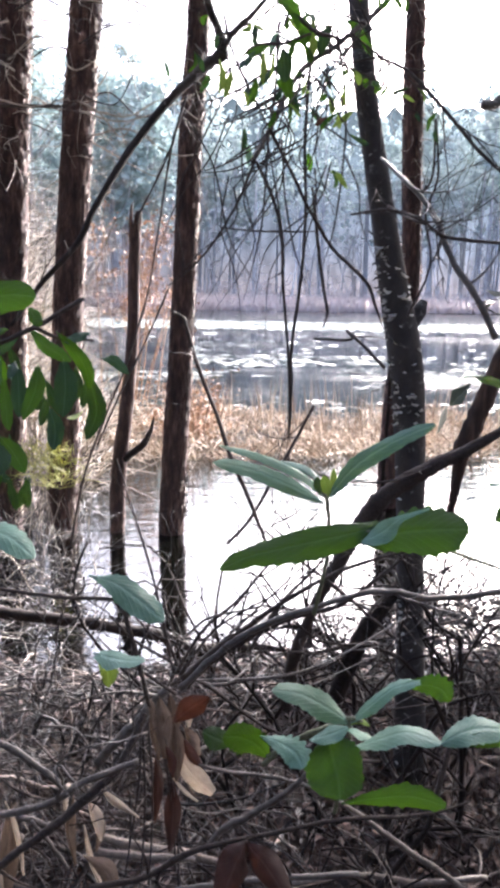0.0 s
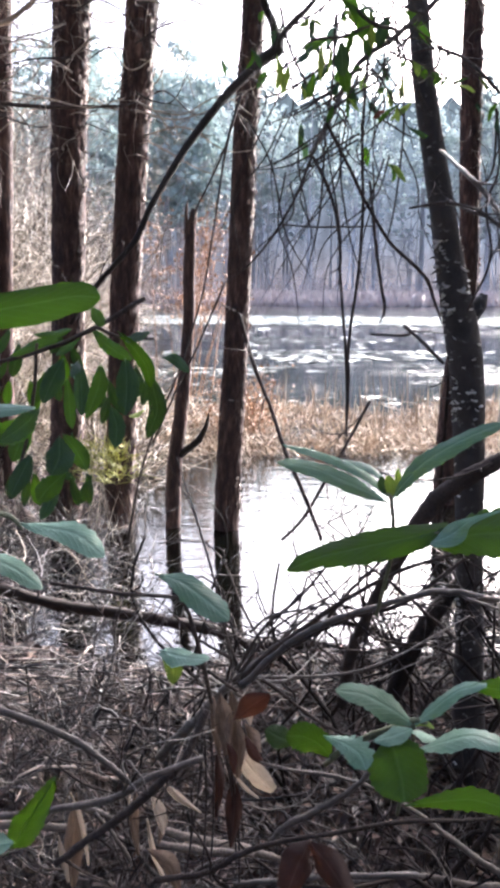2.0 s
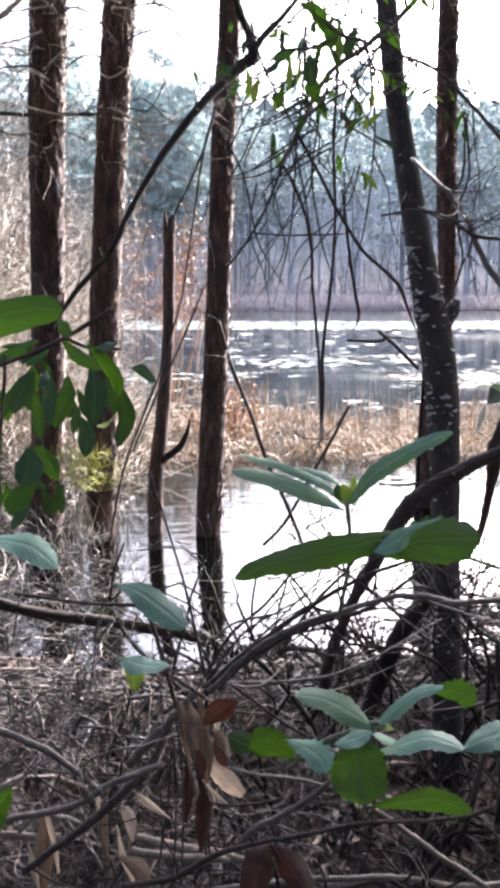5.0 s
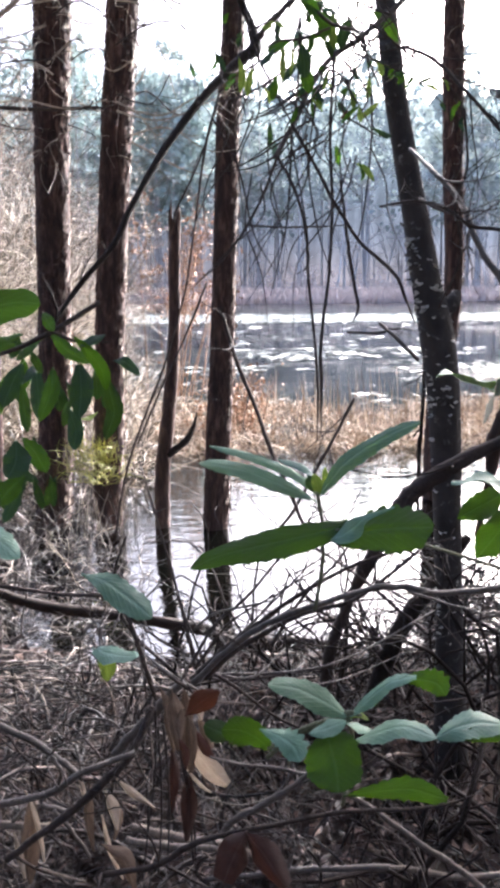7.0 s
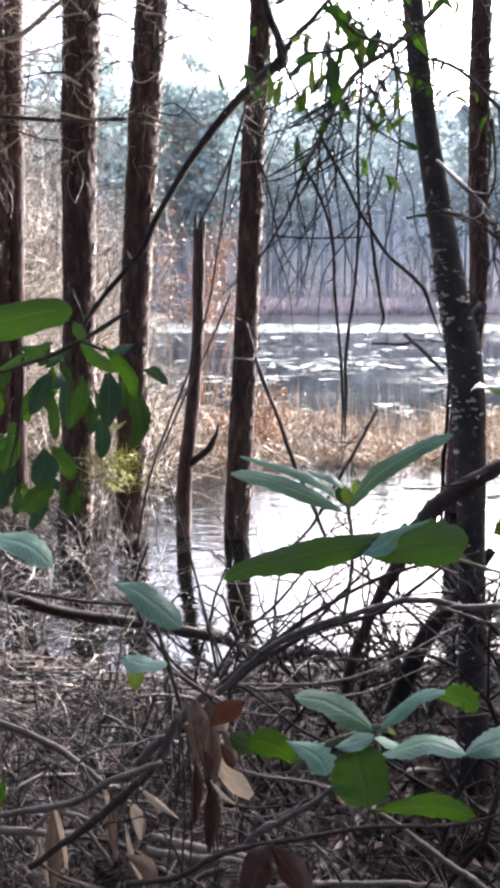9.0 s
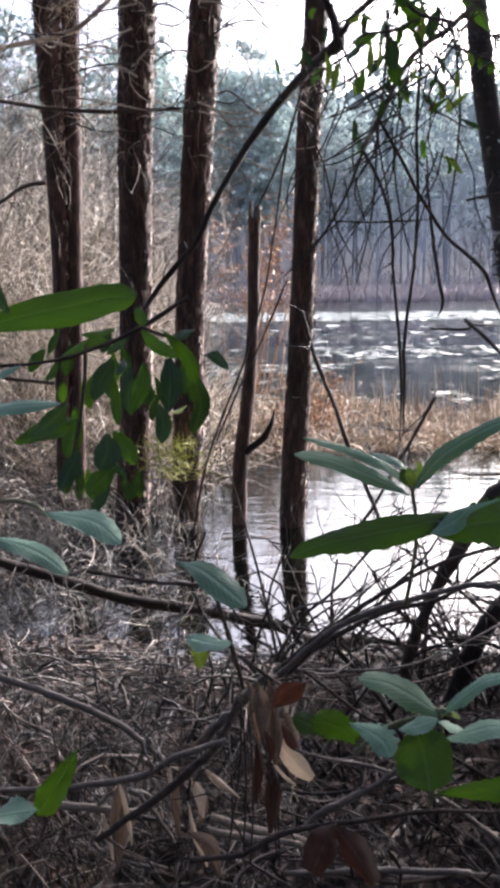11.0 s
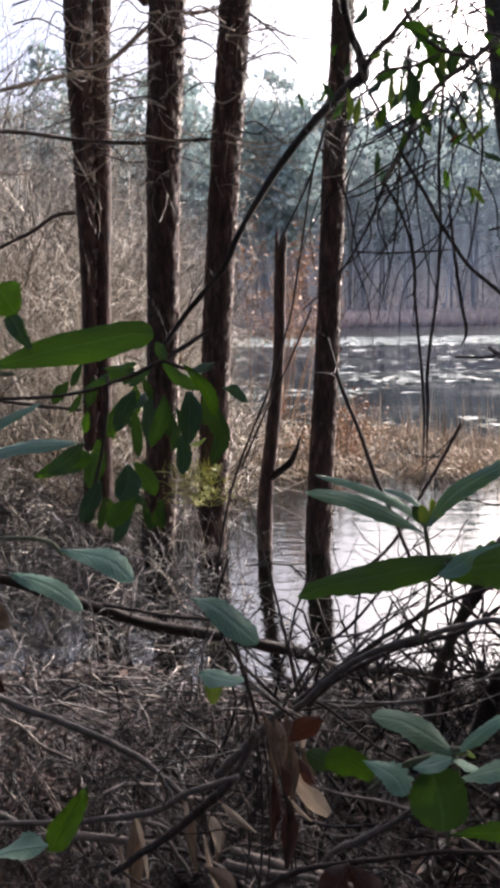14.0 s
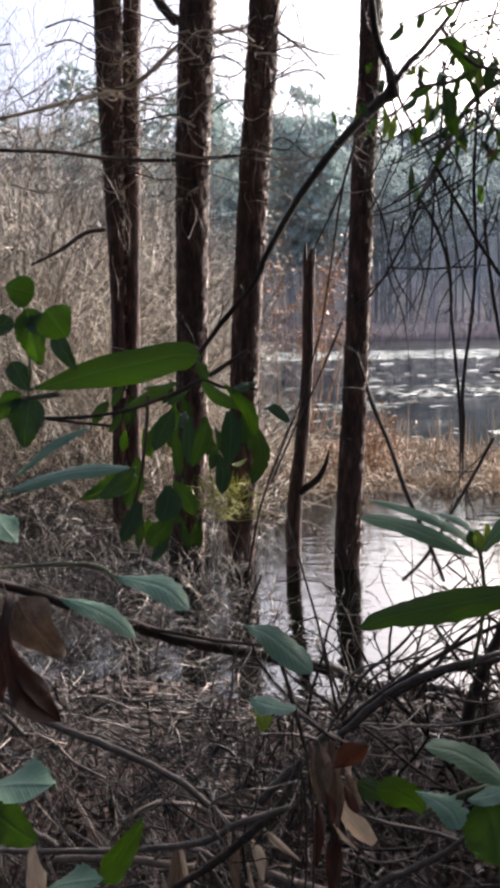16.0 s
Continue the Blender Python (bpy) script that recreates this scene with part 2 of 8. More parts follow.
def water_material():
    mat, nt, sh = shader("pond_water")
    sh.inputs["Base Color"].default_value = (0.0012, 0.0014, 0.001, 1)
    sh.inputs["IOR"].default_value = 1.85
    sh.inputs["Specular IOR Level"].default_value = 1.0
    vec = coords(nt, (0.35, 1.0, 1.0))
    zone = ramp(nt, noise_of(nt, coords(nt, (0.05, 0.16, 1)), 1.0, 3.0), (0.46, (0,) * 3), (0.56, (1,) * 3))
    far = nt.nodes.new("ShaderNodeSeparateXYZ")
    nt.links.new(nt.nodes.new("ShaderNodeTexCoord").outputs["Object"], far.inputs[0])
    reach = node(nt, "ShaderNodeMapRange")
    for key, value in (("From Min", 9.0), ("From Max", 14.0)):
        reach.inputs[key].default_value = value
    nt.links.new(far.outputs["Y"], reach.inputs["Value"])
    wind = mixed(nt, (0, 0, 0), zone, reach.outputs[0])
    band = nt.nodes.new("ShaderNodeMapRange")
    for key, value in (("From Min", 41.0), ("From Max", 46.0)):
        band.inputs[key].default_value = value
    nt.links.new(far.outputs["Y"], band.inputs["Value"])
    wind = mixed(nt, wind, (1, 1, 1), mixed(nt, (0, 0, 0), band.outputs[0], ramp(nt, noise_of(nt, coords(nt, (0.02, 0.2, 1)), 1.0, 2.0), (0.3, (0,) * 3), (0.36, (1,) * 3))))
    nt.links.new(mixed(nt, (0.03,) * 3, (0.16,) * 3, wind), sh.inputs["Roughness"])
    b1 = node(nt, "ShaderNodeBump", Strength=0.24, Distance=0.02)
    nt.links.new(noise_of(nt, vec, 8.0, 3.0), b1.inputs["Height"])
    b2 = node(nt, "ShaderNodeBump", Distance=0.06)
    nt.links.new(mixed(nt, (0.0,) * 3, (0.9,) * 3, wind), b2.inputs["Strength"])
    nt.links.new(noise_of(nt, vec, 2.2, 2.0), b2.inputs["Height"])
    nt.links.new(b1.outputs[0], b2.inputs["Normal"])
    nt.links.new(b2.outputs[0], sh.inputs["Normal"])
    return mat


def soil_material():
    mat, nt, sh = shader("soil")
    vec = coords(nt)
    # Tones lowered so that gaps in the tangle look deep in shade.
    tone = ramp(nt, noise_of(nt, vec, 1.3, 8.0), (0.3, (0.025, 0.016, 0.012)), (0.55, (0.055, 0.036, 0.026)), (0.75, (0.11, 0.074, 0.053)))
    fine = noise_of(nt, vec, 90.0)
    nt.links.new(mixed(nt, tone, fine, 0.4, "OVERLAY"), sh.inputs["Base Color"])
    sh.inputs["Roughness"].default_value = 0.95
    bumped(nt, sh, fine, 0.8, 0.02)
    return mat


HOLLY_BARK, WATER, SOIL = holly_bark(), water_material(), soil_material()

# ---------------------------------------------------------------- shapes


class Shape:
    """Points and faces gathered for one mesh."""

    def __init__(self):
        self.points, self.faces, self.count = [], [], 0

    def add(self, points, faces):
        points = np.asarray(points, float)
        self.points.append(points)
        self.faces.extend([tuple(i + self.count for i in f) for f in faces])
        self.count += len(points)

    def tube(self, path, radii, sides=5, uneven=0.0, rng=None):
        """A round limb along a path of points, closed at both ends."""
        path = np.asarray(path, float)
        radii = np.asarray(radii, float)
        n = len(path)
        ahead = np.gradient(path, axis=0)
        ahead /= np.linalg.norm(ahead, axis=1)[:, None] + 1e-12
        side = np.cross(ahead[0], (0.13, 0.21, 0.97))
        if np.linalg.norm(side) < 0.2:
            side = np.cross(ahead[0], (1.0, 0.1, 0.0))
        rings, angles = [], np.arange(sides) * 2 * np.pi / sides
        for k in range(n):
            side = side - (side @ ahead[k]) * ahead[k]
            side /= np.linalg.norm(side) + 1e-12
            up = np.cross(ahead[k], side)
            r = radii[k] * (1 + (rng.uniform(-uneven, uneven, sides) if uneven else 0))
            rings.append(path[k] + (np.cos(angles) * r)[:, None] * side + (np.sin(angles) * r)[:, None] * up)
        faces = [(k * sides + a, k * sides + (a + 1) % sides, (k + 1) * sides + (a + 1) % sides, (k + 1) * sides + a) for k in range(n - 1) for a in range(sides)]
        faces += [tuple(range(sides))[::-1], tuple((n - 1) * sides + a for a in range(sides))]
        self.add(np.concatenate(rings), faces)

    def mesh(self, name, material, smooth=True):
        me = bpy.data.meshes.new(name)
        me.from_pydata(np.concatenate(self.points), [], self.faces)
        me.materials.append(material)
        if smooth:
            me.polygons.foreach_set("use_smooth", np.ones(len(me.polygons), bool))
        me.update()
        return me


def part(name, shape, material, parent=None, label="", smooth=True):
    """Links a shape as one mesh object, under a thing where one is given."""
    ob = new(name, shape.mesh(name, material, smooth))
    ob.parent = parent
    if label:
        tagged(ob, label)
    return ob


def thing(name, at, label, category, group="", kind=""):
    ob = new(name)
    ob.location = at
    ob.empty_display_size = 0.05
    bpy.context.view_layer.update()
    return tagged(ob, label, category, group, kind)


def under(ob, parent):
    """Makes ob, whose points are in the world, a part of a thing."""
    ob.parent = parent
    base = parent
    shift = Matrix()
    while base is not None:
        shift = base.matrix_basis @ shift
        base = base.parent
    ob.matrix_parent_inverse = shift.inverted()
    return ob


def spline(nodes, steps):
    """A smooth way through nodes of (x, y, z, radius): points and radii."""
    p = np.asarray(nodes, float)
    q = np.concatenate([2 * p[:1] - p[1:2], p, 2 * p[-1:] - p[-2:-1]])
    out = []
    for k in range(len(p) - 1):
        a, b, c, d = q[k : k + 4]
        for s in np.arange(steps) / steps:
            out.append(0.5 * (2 * b + (c - a) * s + (2 * a - 5 * b + 4 * c - d) * s**2 + (3 * b - a - 3 * c + d) * s**3))
    out.append(p[-1])
    out = np.array(out)
    return out[:, :3], np.maximum(out[:, 3], 0.0004)


def wander(start, way, length, steps, rng, bend=0.35, pull=(0, 0, 0)):
    """A crooked line from a start in a direction, with bends and a steady pull."""
    way = np.asarray(way, float) / np.linalg.norm(way)
    p, out = np.asarray(start, float), [np.asarray(start, float)]
    turn = rng.normal(0, bend, 3)
    for _ in range(steps):
        turn = 0.6 * turn + rng.normal(0, bend, 3) * 0.6
        way = way + turn * (1.0 / steps) * 2 + np.asarray(pull) / steps
        way /= np.linalg.norm(way)
        p = p + way * length / steps
        out.append(p)
    return np.array(out)


def bark_trunk(nodes, rng, sides=60, spacing=0.017, depth=0.13, plate=(4.0, 12.0), fine_to=4.6):
    """A trunk whose bark stands out in long uneven plates between cracks."""
    path, radii = spline(nodes, 60)
    run = np.r_[0, np.cumsum(np.linalg.norm(np.diff(path, axis=0), axis=1))]
    level = np.interp(fine_to, path[:, 2], run)
    at = np.r_[np.arange(0, level, spacing), np.linspace(level, run[-1], 14)]
    path = np.stack([np.interp(at, run, path[:, k]) for k in range(3)], -1)
    radii = np.interp(at, run, radii)
    s = Shape()
    s.tube(path, radii, sides)
    pts, centre = s.points[0], np.repeat(path, sides, axis=0)
    off = pts - centre
    r = np.repeat(radii, sides)
    shift = rng.uniform(0, 50)
    lift = np.empty(len(pts))
    for k, (o, q, c) in enumerate(zip(off, r, centre)):
        v = Vector((o[0] / q * plate[0] + shift, o[1] / q * plate[0], c[2] * plate[1]))
        v += noise.noise_vector(v * 0.9) * 0.35
        d = noise.voronoi(v)[0]
        edge = min((d[1] - d[0]) / 0.28, 1.0)
        lift[k] = edge * (0.75 + 0.5 * noise.noise(v * 0.6)) - 0.6 + 0.25 * noise.noise(v * 3.1)
    s.points[0] = centre + off * (1 + depth * lift)[:, None]
    return s

# ---------------------------------------------------------------- ground and water


def ground_height(x, y):
    """Bank by the camera, the flooded strip, the pond's bed, the thicket's shore on one side, and the land beyond."""
    shore = y + 0.35 * noise.noise(Vector((x * 1.4, 5.0, 1.0))) if y > 2.6 else y
    bank = 0.34 - 0.03 * max(y, 0) if shore < 3.3 else 0.241 - 0.4 * (shore - 3.3)
    bank = max(bank, -0.5)
    side = -0.5 + 0.62 * min(max((-x - 0.085 * y - 0.3) / 1.6, 0), 1) * min(max((y - 7.6) / 1.4, 0), 1)
    far = -0.5 + min(max((y + 0.03 * x - 92) / 3.0, 0), 1) * 1.1 + max(y - 96, 0) * 0.012
    wide = -0.5 + min(max((abs(x + 0.02 * y) - 70) / 6, 0), 1) * 1.5
    feet = max(math.exp(-((x - a) ** 2 + (y - b) ** 2) / 0.09) for a, b in ((-1.42, 6.25), (-0.97, 6.25), (-2.05, 6.75), (-1.75, 6.4)))
    h = max(bank, side, far, wide, -0.5 + 0.6 * feet)
    rough = noise.noise(Vector((x * 1.3, y * 1.3, 0))) * 0.035 + noise.noise(Vector((x * 5, y * 5, 3))) * 0.012
    return h + rough


def ground_sheet():
    xs = np.concatenate([-np.geomspace(900, 3, 34), np.linspace(-2.9, 2.9, 88), np.geomspace(3, 900, 34)])
    ys = np.concatenate([-np.geomspace(600, 3, 18), np.linspace(-2.8, 7.2, 134), np.geomspace(7.3, 1500, 72)])
    s = Shape()
    pts = [(x, y, ground_height(x, y)) for y in ys for x in xs]
    n = len(xs)
    s.add(pts, [(j * n + i, j * n + i + 1, (j + 1) * n + i + 1, (j + 1) * n + i) for j in range(len(ys) - 1) for i in range(n - 1)])
    return tagged(part("ground", s, SOIL), "brown leaf-covered bank and muddy pond bed", "ground", kind="structure")


def pond():
    s = Shape()
    s.add([(-90, 3.0, 0), (90, 3.0, 0), (90, 110, 0), (-90, 110, 0)], [(0, 1, 2, 3)])
    return tagged(part("water", s, WATER, smooth=False), "still dark pond water mirroring bright sky", "water", kind="structure")


ground_sheet()
pond()

# ---------------------------------------------------------------- growth


def blade(s, base, tip, width, rng, sag=0.1):
    """A flat grass blade or reed leaf of four faces, bent over."""
    base, tip = np.asarray(base, float), np.asarray(tip, float)
    way = tip - base
    side = np.cross(way, rng.normal(size=3))
    side /= np.linalg.norm(side) + 1e-9
    pts = []
    for u, w in ((0, 0.7), (0.4, 1.0), (0.75, 0.7), (1.0, 0.1)):
        c = base + way * u + np.array([0, 0, -sag * np.linalg.norm(way) * u * u])
        pts += [c - side * width * w / 2, c + side * width * w / 2]
    s.add(pts, [(0, 1, 3, 2), (2, 3, 5, 4), (4, 5, 7, 6)])


def flake(s, at, size, normal, rng, round_=0.6):
    """A small bent leaf lying with the given normal."""
    normal = np.asarray(normal, float)
    normal /= np.linalg.norm(normal)
    a = np.cross(normal, rng.normal(size=3))
    a /= np.linalg.norm(a) + 1e-9
    b = np.cross(normal, a)
    lift = rng.uniform(-0.3, 0.3) * size
    at = np.asarray(at, float)
    pts = [at - a * size / 2, at - a * size * 0.1 + b * size * round_ / 2 + normal * lift, at + a * size / 2 + normal * lift * 0.4, at - a * size * 0.1 - b * size * round_ / 2 + normal * lift, at]
    s.add(pts, [(0, 4, 1), (1, 4, 2), (2, 4, 3), (3, 4, 0)])


def bush(s, at, height, rng, stems=5, spread=0.5, radius=0.012, depth=3, sides=3, lean=(0, 0), thin=0.5, rise=0.25, crook=0.5, forks=(3, 6)):
    """A bare shrub of forking stems; thin: how much thinner each fork is."""

    def grow(start, way, length, r, level):
        steps = 5 if level < 2 else 4
        path = wander(start, way, length, steps, rng, crook, (0, 0, rise))
        s.tube(path, np.linspace(r, r * (0.5 + thin * 0.3), steps + 1), sides)
        if level >= depth:
            return
        for _ in range(rng.integers(*forks)):
            k = rng.integers(1, steps + 1)
            d = path[k] - path[k - 1]
            d = d / np.linalg.norm(d) + rng.normal(0, 0.65, 3)
            grow(path[k], d, length * rng.uniform(0.35, 0.65), r * thin * rng.uniform(0.8, 1.15), level + 1)

    for _ in range(stems):
        way = (rng.normal(0, spread) + lean[0], rng.normal(0, spread) + lean[1], 1.0)
        grow(np.asarray(at, float) + rng.normal(0, 0.08, 3) * (1, 1, 0), way, height * rng.uniform(0.6, 1.0), radius * rng.uniform(0.6, 1.1), 1)


def pine_far(trunks, needles, x, y, z, height, rng, bare=0.55, wide=0.13):
    """A pine of the far shore: a bare pole and a crown of needle clumps on short limbs."""
    top = np.array([x + rng.normal(0, 0.5), y, z + height])
    trunks.tube([(x, y, z - 0.3), ((x + top[0]) / 2 + rng.normal(0, 0.15), y, z + height / 2), top], [0.2, 0.15, 0.04], 4)
    for _ in range(int(24 + rng.integers(0, 12))):
        u = rng.uniform(bare, 1.0)
        reach = height * wide * (1.05 - u) / (1 - bare) * rng.uniform(0.35, 1.15) + 0.3
        a = rng.uniform(0, 2 * np.pi)
        c = np.array([x, y, z + height * u]) + np.array([np.cos(a) * reach, np.sin(a) * reach, rng.uniform(-0.3, 0.5)])
        for _ in range(10):
            p = c + rng.normal(0, 0.5, 3) * (1.3, 1.3, 0.7)
            flake(needles, p, rng.uniform(0.5, 1.15), rng.normal(size=3) + (0, 0, 0.5), rng, 0.7)


def far_woods():
    rng = np.random.default_rng(11)
    trunks, needles, near_needles, brush, shore = Shape(), Shape(), Shape(), Shape(), Shape()
    for k in range(110):
        y = rng.uniform(103, 126)
        x = rng.uniform(-0.62, 0.55) * y
        h = rng.uniform(22, 30) + (1.5 if x < -6 else 0)
        pine_far(trunks, needles, x, y, 0.8 + (y - 96) * 0.012, h, rng, rng.uniform(0.3, 0.6))
    for k in range(34):
        x = rng.uniform(-36, -3)
        pine_far(trunks, near_needles, x, rng.uniform(84, 97) if x < -14 else rng.uniform(98, 104), 0.7, rng.uniform(21, 27) + (5 if x < -24 else 0), rng, rng.uniform(0.25, 0.45), 0.17)
    for k in range(90):
        y = rng.uniform(98, 122)
        x = rng.uniform(-0.6, 0.55) * y
        h = rng.uniform(8, 18)
        path = wander((x, y, 0.5), (rng.normal(0, 0.1), 0, 1), h, 6, rng, 0.15)
        trunks.tube(path, np.linspace(0.13, 0.03, 7), 3)
        for _ in range(18):
            c = path[rng.integers(2, 7)]
            d = rng.normal(size=3) + (0, 0, 0.9)
            p = wander(c, d, rng.uniform(1.5, 4), 3, rng, 0.3)
            trunks.tube(p, np.linspace(0.05, 0.012, 4), 3)
    for k in range(1000):
        y = rng.uniform(100, 110)
        x = rng.uniform(-0.6, 0.55) * y
        h = rng.uniform(0.8, 3.4)
        d = (rng.normal(0, 0.4), rng.normal(0, 0.3), 1)
        p = wander((x, y, 0.3), d, h, 3, rng, 0.4)
        brush.tube(p, np.linspace(0.07, 0.02, 4), 3)
        for _ in range(5):
            brush.tube(wander(p[rng.integers(1, 4)], rng.normal(size=3) + (0, 0, 0.8), h * 0.5, 2, rng, 0.3), (0.04, 0.03, 0.02), 3)
    for k in range(15000):
        x, y = rng.uniform(-56, 56), rng.uniform(91, 100)
        b = np.array([x, y, 0.0 if y < 93 else 0.4])
        blade(shore, b, b + (rng.normal(0, 0.5), 0, rng.uniform(0.3, 1.7)), 0.34, rng)
    woods = thing("far_woods", (0, 98, 0.6), "pine woods with bare grey trunks across the pond, haze painted in", "woods", kind="stuff")
    for name, s, m in (("tree_trunks", trunks, HAZED_TWIG), ("pine_needles", needles, HAZED_NEEDLE), ("shore_pine_needles", near_needles, HAZED_SHORE_NEEDLE), ("shore_brush", brush, HAZED_BRUSH), ("shore_grass", shore, HAZED_GRASS)):
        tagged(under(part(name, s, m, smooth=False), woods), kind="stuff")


def backdrop():
    """A glowing sheet, painted as the blue haze between the far trees."""
    rng = np.random.default_rng(15)
    mat, nt, sh = shader("haze_glow")
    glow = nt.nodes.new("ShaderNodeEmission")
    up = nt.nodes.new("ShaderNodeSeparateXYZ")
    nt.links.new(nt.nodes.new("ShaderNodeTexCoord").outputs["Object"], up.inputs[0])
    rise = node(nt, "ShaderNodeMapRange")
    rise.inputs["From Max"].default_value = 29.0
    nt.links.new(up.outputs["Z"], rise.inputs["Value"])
    # Haze tones by height, pink low down and blue-grey above, painted in.
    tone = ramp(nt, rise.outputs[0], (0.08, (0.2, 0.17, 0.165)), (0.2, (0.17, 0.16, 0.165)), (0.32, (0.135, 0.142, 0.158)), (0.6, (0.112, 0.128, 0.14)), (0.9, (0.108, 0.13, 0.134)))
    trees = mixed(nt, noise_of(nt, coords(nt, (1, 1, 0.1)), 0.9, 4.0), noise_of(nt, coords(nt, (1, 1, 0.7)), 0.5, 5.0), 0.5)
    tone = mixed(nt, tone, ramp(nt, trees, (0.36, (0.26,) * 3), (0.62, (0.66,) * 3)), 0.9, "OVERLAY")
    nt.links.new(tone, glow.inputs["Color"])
    # The sheet glows stronger to the sun's side, as sunlit haze would.
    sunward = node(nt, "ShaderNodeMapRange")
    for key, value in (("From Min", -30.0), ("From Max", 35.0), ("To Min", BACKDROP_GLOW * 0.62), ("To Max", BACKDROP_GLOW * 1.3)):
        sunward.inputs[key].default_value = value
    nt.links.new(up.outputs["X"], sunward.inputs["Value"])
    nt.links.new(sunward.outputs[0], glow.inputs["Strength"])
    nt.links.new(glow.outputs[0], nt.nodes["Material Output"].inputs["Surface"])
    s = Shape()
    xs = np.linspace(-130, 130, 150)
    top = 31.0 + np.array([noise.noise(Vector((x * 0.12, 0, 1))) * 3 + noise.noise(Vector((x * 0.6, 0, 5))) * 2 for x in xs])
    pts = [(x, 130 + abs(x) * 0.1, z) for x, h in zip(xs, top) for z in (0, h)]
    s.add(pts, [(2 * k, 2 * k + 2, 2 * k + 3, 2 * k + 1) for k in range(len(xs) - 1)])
    tagged(part("backdrop", s, mat, smooth=False), "glowing sheet painted as blue haze behind the far woods", "backdrop", kind="structure")


def reed_bed():
    rng = np.random.default_rng(12)
    s, red = Shape(), Shape()
    for k in range(9000):
        y = rng.uniform(8.9, 13.0)
        x = rng.uniform(-0.12 * y, 0.55 * y)
        patch = noise.noise(Vector((x * 0.7, y * 0.5, 9)))
        if patch < -0.25:
            continue
        h = rng.uniform(0.15, 0.5) * (0.8 + 0.5 * patch)
        b = np.array([x, y, -0.05])
        blade(s, b, b + (rng.normal(0, 0.8) * h, rng.normal(0, 0.6) * h, h), rng.uniform(0.005, 0.014), rng, rng.uniform(0.1, 0.6))
    for k in range(260):
        y = rng.uniform(9.2, 12.5)
        x = rng.uniform(0.0, 0.5 * y)
        h = rng.uniform(0.5, 0.85)
        blade(s, (x, y, 0), (x + rng.normal(0, 0.1), y, h), 0.012, rng, 0.08)
    for k in range(1500):
        x, y = rng.normal(0.05, 0.26), rng.normal(10.4, 0.3)
        z = abs(rng.normal(0.25, 0.28))
        flake(red, (x, y, z), rng.uniform(0.03, 0.075), rng.normal(size=3), rng)
    for k in range(60):
        x, y = rng.normal(0.05, 0.2), rng.normal(10.4, 0.25)
        s.tube(wander((x, y, 0), (rng.normal(0, 0.3), 0, 1), rng.uniform(0.5, 1.0), 4, rng), np.linspace(0.006, 0.002, 5), 3)
    tagged(part("reed_bed", s, REED, smooth=False), "dry tan reeds standing in shallow pond water", "reeds", kind="stuff")
    tagged(part("russet_shrub", red, RUSSET, smooth=False), "low shrub with russet dead leaves among reeds", "shrub", kind="stuff")


def lily_pads():
    rng = np.random.default_rng(13)
    s = Shape()
    made = 0
    # Most pads crowd the far band, standing in for glaring water.
    while made < 9600:
        kind = rng.uniform() if made < 5000 else 0.0
        drop = rng.uniform(0.034, 0.044) if kind < 0.55 else rng.uniform(0.045, 0.076) if kind < 0.6 else rng.uniform(0.076, 0.108) if kind < 0.9 else rng.uniform(0.108, 0.16)
        y = 1.88 / drop
        x = rng.uniform(-0.2, 0.5) * y
        patch = noise.noise(Vector((x * 0.1 * 40 / y, drop * 60, 4))) + 0.5 * noise.noise(Vector((x * 0.5 * 40 / y, drop * 220, 8)))
        if kind > 0.55 and patch < -0.05:
            continue
        r = rng.uniform(0.0008, 0.0021) * y
        tilt = rng.normal(0, 0.09, 2)
        a = np.arange(7) * 2 * np.pi / 7 + rng.uniform(0, 1)
        rr = r * rng.uniform(0.8, 1.1, 7)
        px, py = np.cos(a) * rr * rng.uniform(3.0, 6.0), np.sin(a) * rr * 1.25
        top = np.stack([x + px, y + py, 0.012 + px * tilt[0] + py * tilt[1]], -1)
        low = top - (0, 0, 0.008)
        s.add(np.concatenate([top, low]), [tuple(range(7))] + [(k, k + 7, (k + 1) % 7 + 7, (k + 1) % 7) for k in range(7)])
        made += 1
    tagged(part("lily_pads", s, PAD_GLARE, smooth=False), "shiny lily pads floating on the pond, paled as painted glare", "lily pads", kind="stuff")


